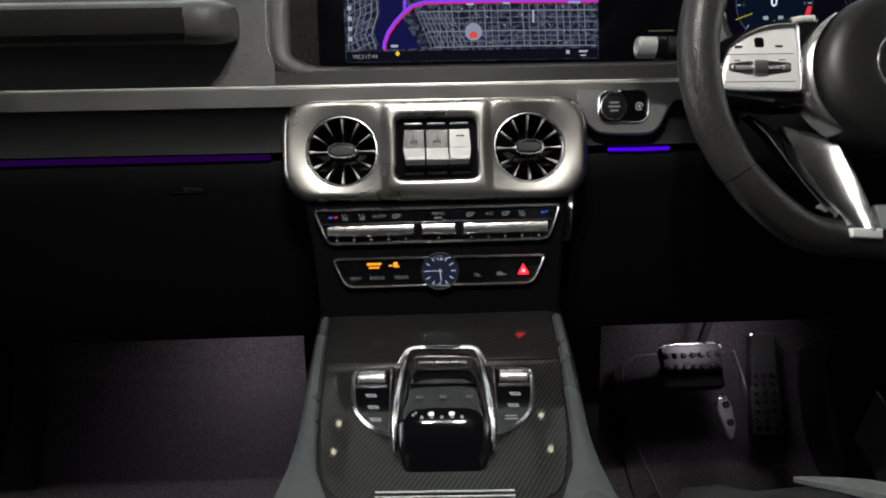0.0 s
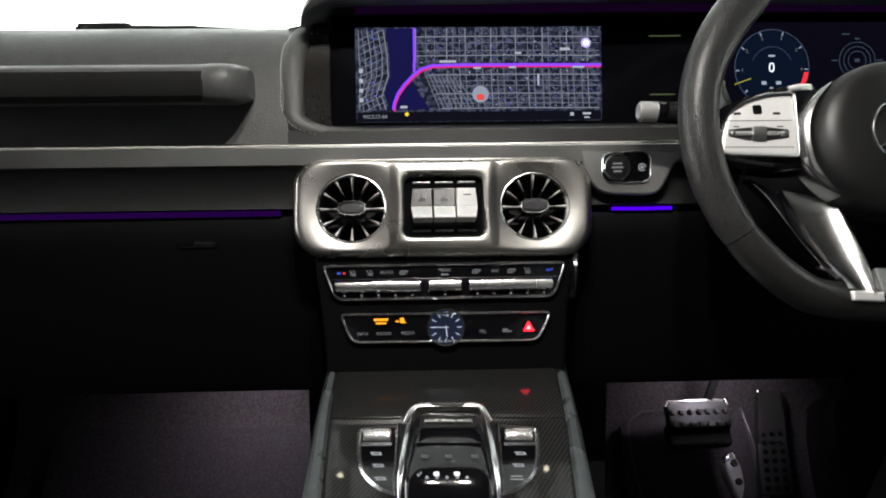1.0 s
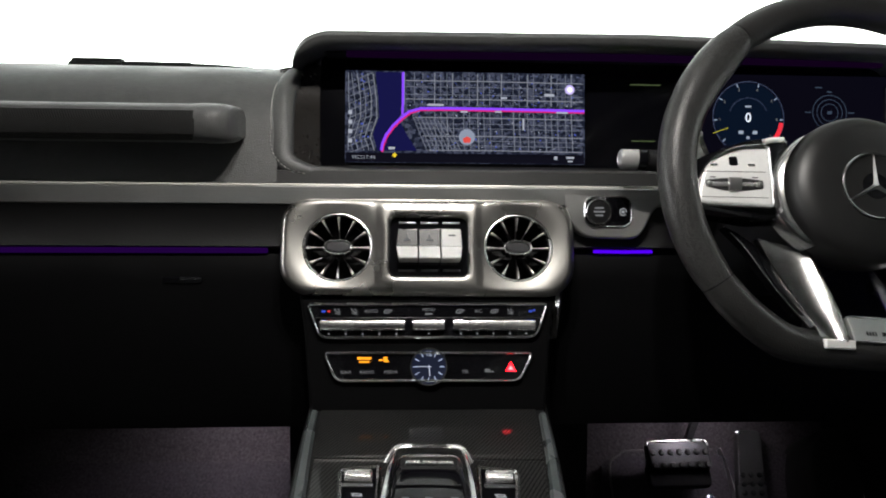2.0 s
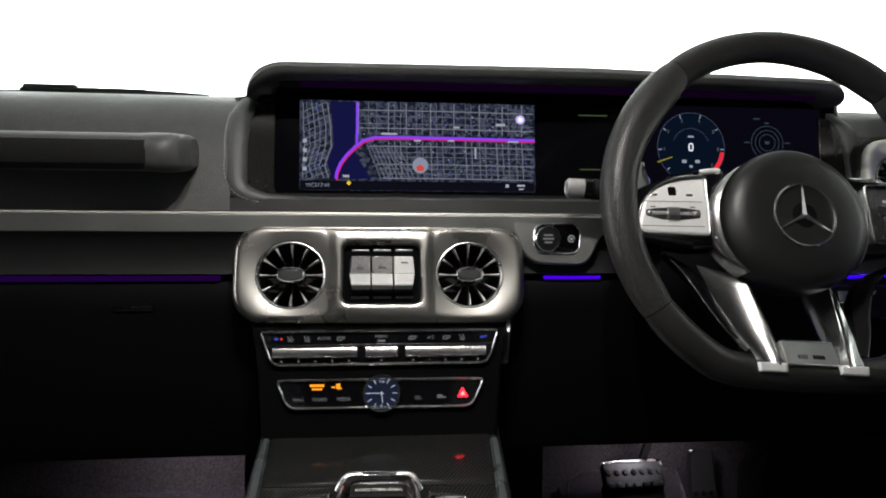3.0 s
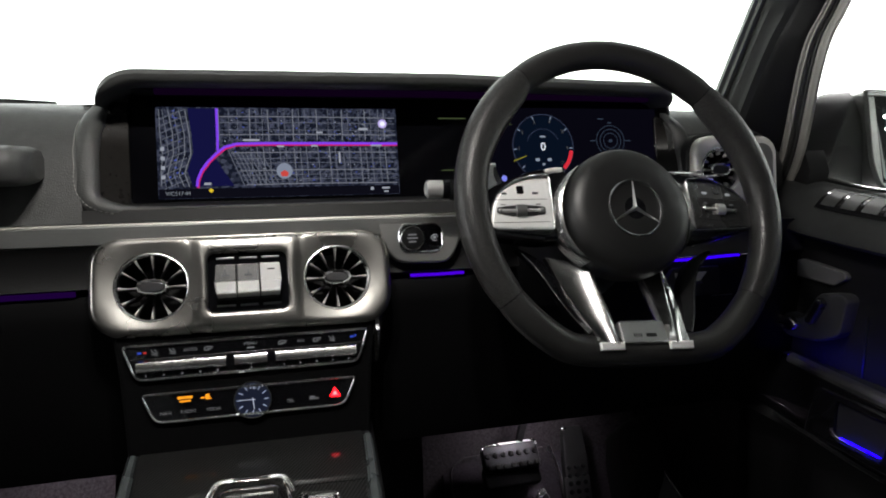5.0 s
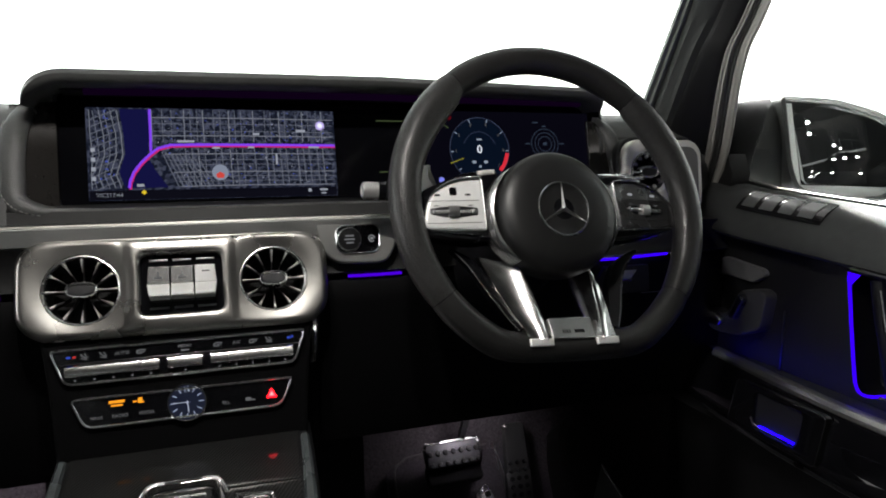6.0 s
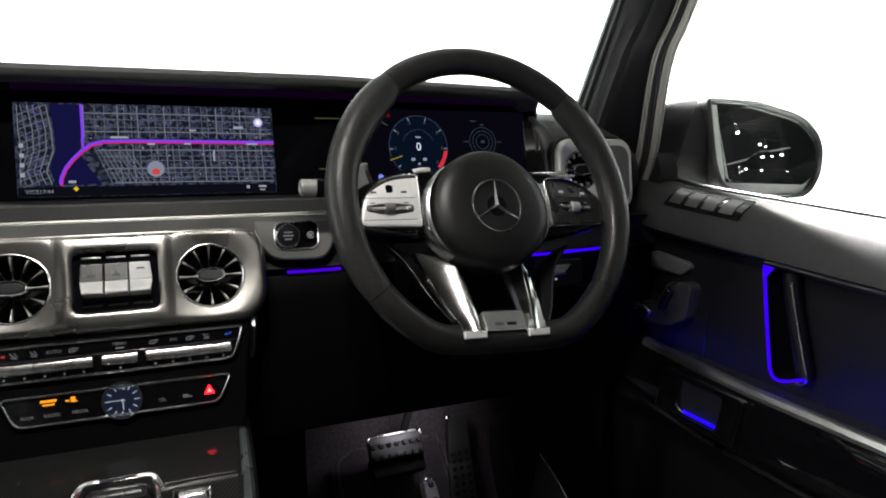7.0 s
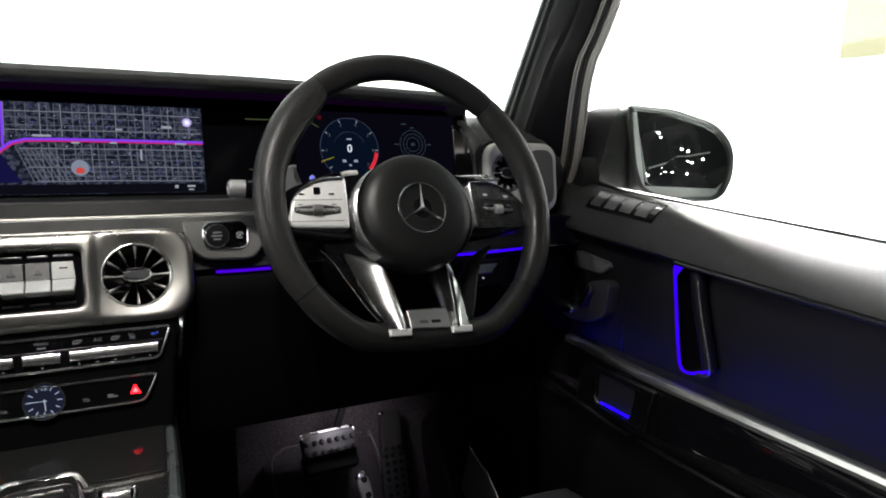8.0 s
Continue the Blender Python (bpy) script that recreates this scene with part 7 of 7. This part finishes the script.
sweep(b, arc_pts([PU @ Vector((u, v, 0.010)) for u, v in pts], 5), [(0.011 * math.cos(q), 0.010 * math.sin(q)) for q in [2 * math.pi * j / 12 for j in range(12)]], up=Vector((-1, 0, 0)))
part("pull_bar", b, M_BLACK, door, "glossy black pull bar")
b = bmesh.new()
pts = [dd(0.668, 1.222), dd(0.657, 1.180), dd(0.643, 1.135), dd(0.6345, 1.106), dd(0.6400, 1.0970), dd(0.655, 1.0950)]
sweep(b, arc_pts([PU @ Vector((u, v, 0.0190)) for u, v in pts], 5), [(0.0020 * math.cos(q), 0.0020 * math.sin(q)) for q in [2 * math.pi * j / 10 for j in range(10)]], up=Vector((-1, 0, 0)))
part("pull_edge", b, M_SATIN, door, "satin silver edge of the pull")
# glossy band, silver strip, lower panel with the pocket
b = door_bar([(0.785, 1.074), (0.745, 1.074), (0.725, 1.074), (0.725, 1.0), (0.79, 1.0)], 0.98, -0.46, 16, lambda y: (max(0, y - 0.72) * 0.10, 0.0))
part("arm_ledge", b, M_PAD, door)
b = door_bar([(0.7235, 1.0900), (0.7190, 1.0905), (0.7140, 1.0880), (0.7115, 1.0830), (0.7125, 1.0775), (0.7235, 1.0760)], 0.90, -0.46, 18, lambda y: (max(0, y - 0.70) * 0.14, -max(0, y - 0.72) * 0.02))
part("silver_strip", b, M_STRIP, door, "satin silver strip along the door")
b = bmesh.new()
sweep(b, [(0.731, y, 1.0800) for y in (0.66, 0.6, 0.3, 0.0, -0.4)], [(0.0025 * math.cos(q), 0.0025 * math.sin(q)) for q in [math.pi * j / 3 for j in range(6)]])
part("panel_light", b, glow("panel_led", (0.008, 0.0, 1.0), 12.0), door, "blue light line behind the silver strip")
b = bmesh.new()
sweep(b, [(0.762, 0.92, 1.0745), (0.742, 0.78, 1.0790), (0.733, 0.70, 1.0800)], [(0.0025 * math.cos(q), 0.0025 * math.sin(q)) for q in [math.pi * j / 3 for j in range(6)]])
part("panel_light", b, glow("panel_led_front", (0.008, 0.0, 1.0), 5.0), door, "dim blue light line behind the silver strip")
b = door_bar([(0.730, 1.0775), (0.712, 1.0760), (0.706, 1.06), (0.702, 1.03), (0.700, 1.008), (0.704, 0.999), (0.73, 0.996)], 0.97, -0.46, 18, lambda y: (max(0, y - 0.72) * 0.14, 0.0))
part("lower_panel", b, M_GLOSS, door, "glossy black lower door trim")
b = door_bar([(0.706, 0.9985), (0.7005, 1.000), (0.6995, 0.9965), (0.704, 0.993), (0.72, 0.993)], 0.90, -0.46, 18, lambda y: (max(0, y - 0.72) * 0.14, 0.0))
part("lower_edge", b, M_DARKMETAL, door)
b = door_bar([(0.712, 0.994), (0.745, 0.975), (0.76, 0.85), (0.755, 0.66), (0.80, 0.64), (0.80, 0.99)], 0.99, -0.46, 8)
part("skin", b, M_BLACK, door)
# pocket lid with a lit scoop
q0 = rounded([dd(0.806, 1.074), dd(0.811, 1.014), dd(0.672, 1.012), dd(0.668, 1.074)], 0.004)
scoop = rounded([dd(0.774, 1.068), dd(0.768, 1.021), dd(0.700, 1.021), dd(0.698, 1.068)], 0.008)
DP = D @ Matrix.Translation((0, 1.045, -0.7015)) @ Matrix.Rotation(radians(-8), 4, "X") @ Matrix.Translation((0, -1.045, 0))
pk = part("pocket_lid", holed([q0, scoop], DP, -0.006, 0.0060, 0.0008), M_GLOSS, door, "glossy black lid of the door pocket", 30)
part("lid_outline", frame_ring(bmesh.new(), inset(q0, -0.0012), 0.0012, DP, -0.004, 0.0054, 0.0004), M_DARKMETAL, pk)
b = bmesh.new()
loft(b, [[DP @ Vector((u, v, w)) for u, v in lp] for lp, w in ((scoop, 0.0045), (scoop, 0.0008), (inset(scoop, 0.003), 0.0004))], cap0=False)
part("scoop", b, shader("scoop_black", (0.012, 0.012, 0.015), 0.6, grain=0.1, grain_size=400, spec=0.1), pk)
b = bmesh.new()
sweep(b, arc_pts([DP @ Vector((-y, z, 0.0062)) for y, z in ((0.772, 1.034), (0.766, 1.0262), (0.75, 1.0235), (0.72, 1.0232))], 5), [(0.0020 * math.cos(q), 0.0014 * math.sin(q)) for q in [math.pi * j / 4 for j in range(8)]], up=Vector((-1, 0, 0)))
part("scoop_lip", b, M_SATIN, pk)
b = bmesh.new()
sweep(b, [DP @ Vector((-y, 1.0255, 0.0026)) for y in (0.760, 0.73, 0.706)], [(0.0010 * math.cos(q), 0.0010 * math.sin(q)) for q in [math.pi * j / 4 for j in range(8)]], up=Vector((-1, 0, 0)))
part("scoop_light", b, glow("scoop_led", (0.003, 0.0, 1.0), 16.0), pk, "small blue light")
# plates and seat keys on the door front
b = bmesh.new()
plate(b, rounded([dd(0.945, 1.213), dd(0.940, 1.192), dd(0.868, 1.190), dd(0.846, 1.205), dd(0.852, 1.213), dd(0.925, 1.220)], 0.005), D @ Matrix.Translation((0, 0, -0.785)), 0.0, 0.008, 0.003)
part("memory_plate", b, shader("grey_key_plate", (0.11, 0.11, 0.112), 0.45, grain=0.1, grain_size=300, wear=0.05), door, "grey memory key plate")
seatk = part("seat_key_plate", plate(bmesh.new(), rounded([dd(0.962, 1.122), dd(0.928, 1.103), dd(0.872, 1.110), dd(0.838, 1.128), dd(0.830, 1.180), dd(0.842, 1.186), dd(0.880, 1.178), dd(0.905, 1.135), dd(0.940, 1.138)], 0.010), D @ Matrix.Translation((0, 0, -0.770)), -0.015, 0.006, 0.003), shader("dark_key_plate", (0.040, 0.040, 0.043), 0.4, grain=0.1, grain_size=300, wear=0.05), door, "dark seat adjustment plate")
b = bmesh.new()
DK = D @ Matrix.Translation((0, 0, -0.764))
plate(b, rounded([dd(0.958, 1.118), dd(0.910, 1.116), dd(0.900, 1.128), dd(0.920, 1.136), dd(0.950, 1.134)], 0.006), DK, 0.0, 0.012, 0.004, 3)
part("cushion_key", b, M_SATIN, seatk, "silver seat key")
b = bmesh.new()
plate(b, rounded([dd(0.892, 1.135), dd(0.880, 1.133), dd(0.862, 1.168), dd(0.872, 1.176)], 0.004), DK, 0.0, 0.010, 0.003, 3)
part("backrest_key", b, M_DARKMETAL, seatk)
b = bmesh.new()
plate(b, rr(0.003, 0.09, 0.001, -0.815, 1.115), D @ Matrix.Translation((0, 0, -0.785)), 0.0, 0.002, 0.0006)
part("panel_seam", b, M_DARKMETAL, door)
# window switches on the sloping top
M_SWITCH = shader("switch_metal", (0.22, 0.22, 0.22), 0.34, 1.0, grain=0.1, grain_size=300, wear=0.08)
swt = part("switch_plate", door_bar([(0.771, 1.2790), (0.784, 1.2915), (0.803, 1.3030), (0.8025, 1.3055), (0.782, 1.2945), (0.769, 1.2810)], 0.905, 0.762, 8, belt), M_GLOSS, door, "glossy black switch plate")
for k in range(4):
    y0 = 0.899 - 0.033 * k
    b = door_bar([(0.773, 1.2815), (0.784, 1.2930), (0.799, 1.3010), (0.7985, 1.3040), (0.783, 1.2970), (0.7725, 1.2845)], y0, y0 - 0.024, 3, belt)
    part("window_switch", b, M_SWITCH, swt, "grey metal window switch")
b = door_bar([(0.845, 1.302), (0.838, 1.309), (0.842, 1.311), (0.852, 1.305), (0.852, 1.29), (0.845, 1.29)], 0.985, -0.46, 16, belt)
part("glass_seal", b, M_SEAL, door)
b = door_bar([(0.86, 1.302), (0.852, 1.302), (0.86, 0.62), (0.90, 0.62), (0.90, 1.25), (0.88, 1.30)], 1.02, -0.46, 10, belt)
part("outer_skin", b, M_PAINT, door, "dark painted outer skin")
# side window glass
b = bmesh.new()
loft(b, [[(0.848, 0.98, 1.31), (0.790, 0.74, 1.86), (0.793, 0.74, 1.86), (0.851, 0.98, 1.31)], [(0.848, -0.45, 1.25), (0.790, -0.45, 1.86), (0.793, -0.45, 1.86), (0.851, -0.45, 1.25)]])
gl = part("window_pane", b, M_PANE, door, "clear side window pane")
gl.visible_shadow = False
# mirror corner
b = bmesh.new()
loft(b, [[(x, 1.04, 1.28), (x, 0.955, 1.305), (x, 0.948, 1.345), (x, 0.962, 1.375), (x, 1.03, 1.372)] for x in (0.800, 0.835)])
part("mirror_corner", b, M_SOFT, door)

# passenger door, plain
b = bmesh.new()
box(b, (-0.88, -0.46, 0.62), (-0.79, 1.02, 1.29), bev=0.015)
piece("door_2", b, M_SOFT, "black passenger door trim", "car door", kind="structure")
for s in (-1, 1):
    b = bmesh.new()
    box(b, (s * 0.735, 0.98, FLOOR - 0.05), (s * 0.80, 1.34, 1.00), bev=0.004)
    piece("footwell_side", b, M_BLACK, "black footwell side trim ahead of the door", "side panel", kind="structure")
b = bmesh.new()
box(b, (0.64, 0.50, FLOOR), (0.80, 1.10, 0.665), bev=0.01)
piece("door_sill", b, M_DARKMETAL, "dark metal door sill", "sill", kind="structure")
b = bmesh.new()
sweep(b, arc_pts([(0.658, 1.053, 0.832), (0.656, 1.020, 0.822), (0.654, 0.985, 0.810), (0.652, 0.93, 0.770), (0.652, 0.88, 0.715)], 5), [(0.003, -0.10), (0.003, 0.0), (0.0, 0.003), (-0.003, 0.0), (-0.003, -0.10)])
kick = piece("kick_panel", b, M_PILLAR, "black kick panel by the door with a bright edge", "trim")
b = bmesh.new()
sweep(b, arc_pts([(0.6565, 1.053, 0.836), (0.6545, 1.020, 0.826), (0.6525, 0.985, 0.814), (0.6505, 0.93, 0.774), (0.6505, 0.88, 0.719)], 5), [(0.0026 * math.cos(q), 0.0026 * math.sin(q)) for q in [math.pi * j / 4 for j in range(8)]])
part("edge_bead", b, M_SATIN, kick, "bright metal edge bead")

# ---------------------------------------------------------------- outside mirror
M_MIRRORCASE = shader("mirror_case_black", (0.008, 0.008, 0.0085), 0.4, grain=0.15, grain_size=900, wear=0.05, spec=0.3)
mir = thing("outside_mirror", (0.95, 0.99, 1.32), "black outside mirror with a dark reflecting glass", "mirror")
N_ = face(1.037, 0.968, 1.382, 4, -15.7)      # glass faces rearwards and towards the cabin
mo_ = rounded([(-0.1070, 0.088), (-0.010, 0.083), (0.085, 0.058), (0.1240, 0.014), (0.1220, -0.045), (0.098, -0.088), (0.010, -0.090), (-0.070, -0.078), (-0.090, -0.030)][::-1], [0.012, 0.02, 0.03, 0.03, 0.02, 0.03, 0.02, 0.04, 0.02][::-1], 5)
mo_ = [tuple(p) for p in mo_]
area2 = sum(mo_[i - 1][0] * mo_[i][1] - mo_[i][0] * mo_[i - 1][1] for i in range(len(mo_)))
if area2 < 0:
    mo_ = mo_[::-1]
b = bmesh.new()
frame_ring(b, mo_, 0.0085, N_, -0.06, 0.010, 0.004)
part("bezel", b, shader("satin_mirror_plastic", (0.06, 0.06, 0.062), 0.33, grain=0.1, grain_size=500, wear=0.06), mir)
b = bmesh.new()
loft(b, [[N_ @ Vector((u * k, v * k, w)) for u, v in inset(mo_, 0.001)] for k, w in ((1.0, -0.022), (1.015, -0.035), (0.97, -0.07), (0.82, -0.105), (0.5, -0.125))])
part("housing", b, M_MIRRORCASE, mir, "dark painted housing", 50)
b = bmesh.new()
plate(b, inset(mo_, 0.0075), N_, -0.03, -0.005, 0.001)
part("backing", b, M_MIRRORCASE, mir)
b = bmesh.new()
plate(b, [(-0.0975, 0.0760), (-0.0850, -0.0260), (-0.0640, -0.0720), (0.0100, -0.0810), (0.0900, -0.0790), (0.1080, -0.0520), (0.0920, -0.0640), (-0.0590, -0.0600), (-0.0815, 0.0765)], N_, -0.012, -0.0035, 0.0006)
part("glass_edge", b, shader("pale_glass_edge", (0.85, 0.86, 0.86), 0.35, 0.0, grain=0.05, grain_size=90), mir, "pale edge beside the glass")
b = bmesh.new()
gi = rounded([(-0.081, 0.0765), (-0.005, 0.0735), (0.080, 0.0495), (0.1100, 0.014), (0.1100, -0.040), (0.090, -0.062), (-0.058, -0.058)], [0.010, 0.02, 0.02, 0.02, 0.015, 0.015, 0.010], 5)
gi = gi if sum(gi[i - 1][0] * gi[i][1] - gi[i][0] * gi[i - 1][1] for i in range(len(gi))) > 0 else gi[::-1]
MG = face(1.037, 0.968, 1.382, 8.8, -16.45)
CVX = 2.0                                       # radius of the gently convex glass
ring_of = lambda f: [MG @ Vector((u * f + 0.007 * (1 - f), v * f + 0.004 * (1 - f), 0.0032 - ((u - 0.007) ** 2 + (v - 0.004) ** 2) * f * f / (2 * CVX))) for u, v in gi]
loft(b, [[MG @ Vector((u, v, -0.008)) for u, v in gi], ring_of(1.0)] + [ring_of(f) for f in (0.985, 0.9, 0.78, 0.64, 0.5, 0.36, 0.22, 0.1, 0.03)])
part("glass", b, M_MIRROR, mir, "slightly convex reflecting mirror glass", 40)
b = bmesh.new()
loops = []
for x, r2, dz, dy in ((0.820, 0.040, -0.012, 0.030), (0.835, 0.062, -0.006, 0.040), (0.865, 0.078, 0.000, 0.048), (0.905, 0.085, 0.004, 0.050), (0.945, 0.087, 0.006, 0.046), (0.985, 0.088, 0.006, 0.040)):
    c = Vector((x, 1.030 + (x - 0.82) * 0.1, 1.376 + dz))
    loops.append([c + Vector((0, dy * math.cos(q), r2 * math.sin(q))) for q in [2 * math.pi * j / 24 for j in range(24)]])
loft(b, loops)
part("foot", b, M_MIRRORCASE, mir, "black mirror foot", 70)

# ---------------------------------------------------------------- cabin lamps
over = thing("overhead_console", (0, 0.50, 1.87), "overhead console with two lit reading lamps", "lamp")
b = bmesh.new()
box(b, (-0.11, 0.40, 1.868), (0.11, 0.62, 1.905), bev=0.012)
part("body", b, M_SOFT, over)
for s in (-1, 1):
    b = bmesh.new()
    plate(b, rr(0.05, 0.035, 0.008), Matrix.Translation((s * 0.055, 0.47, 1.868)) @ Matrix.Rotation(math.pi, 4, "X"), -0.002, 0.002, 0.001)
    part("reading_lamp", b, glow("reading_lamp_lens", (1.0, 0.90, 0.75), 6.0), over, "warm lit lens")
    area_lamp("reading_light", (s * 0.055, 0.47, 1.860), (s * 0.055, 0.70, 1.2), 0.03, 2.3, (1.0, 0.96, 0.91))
for s in (-1, 1):
    fx = 0.47 if s > 0 else -0.30
    fy = 1.13 if s > 0 else 1.15
    foot = thing("footwell_lamp", (fx, fy, 0.985), "small lit footwell lamp under the dashboard", "lamp", group="footwell lamps")
    b = bmesh.new()
    plate(b, rr(0.05, 0.02, 0.005), Matrix.Translation((fx, fy, 0.983)) @ Matrix.Rotation(math.pi, 4, "X"), -0.01, 0.004, 0.001)
    part("lens", b, glow("footwell_lens", (1.0, 0.9, 0.92), 3.0), foot)
    area_lamp("footwell_light", (fx, fy, 0.972), (fx, fy + (0.24 if s > 0 else 0.10), 0.70), 0.04, 0.085 if s > 0 else 0.15, (1.0, 0.91, 1.0), spread=100 if s > 0 else 125)
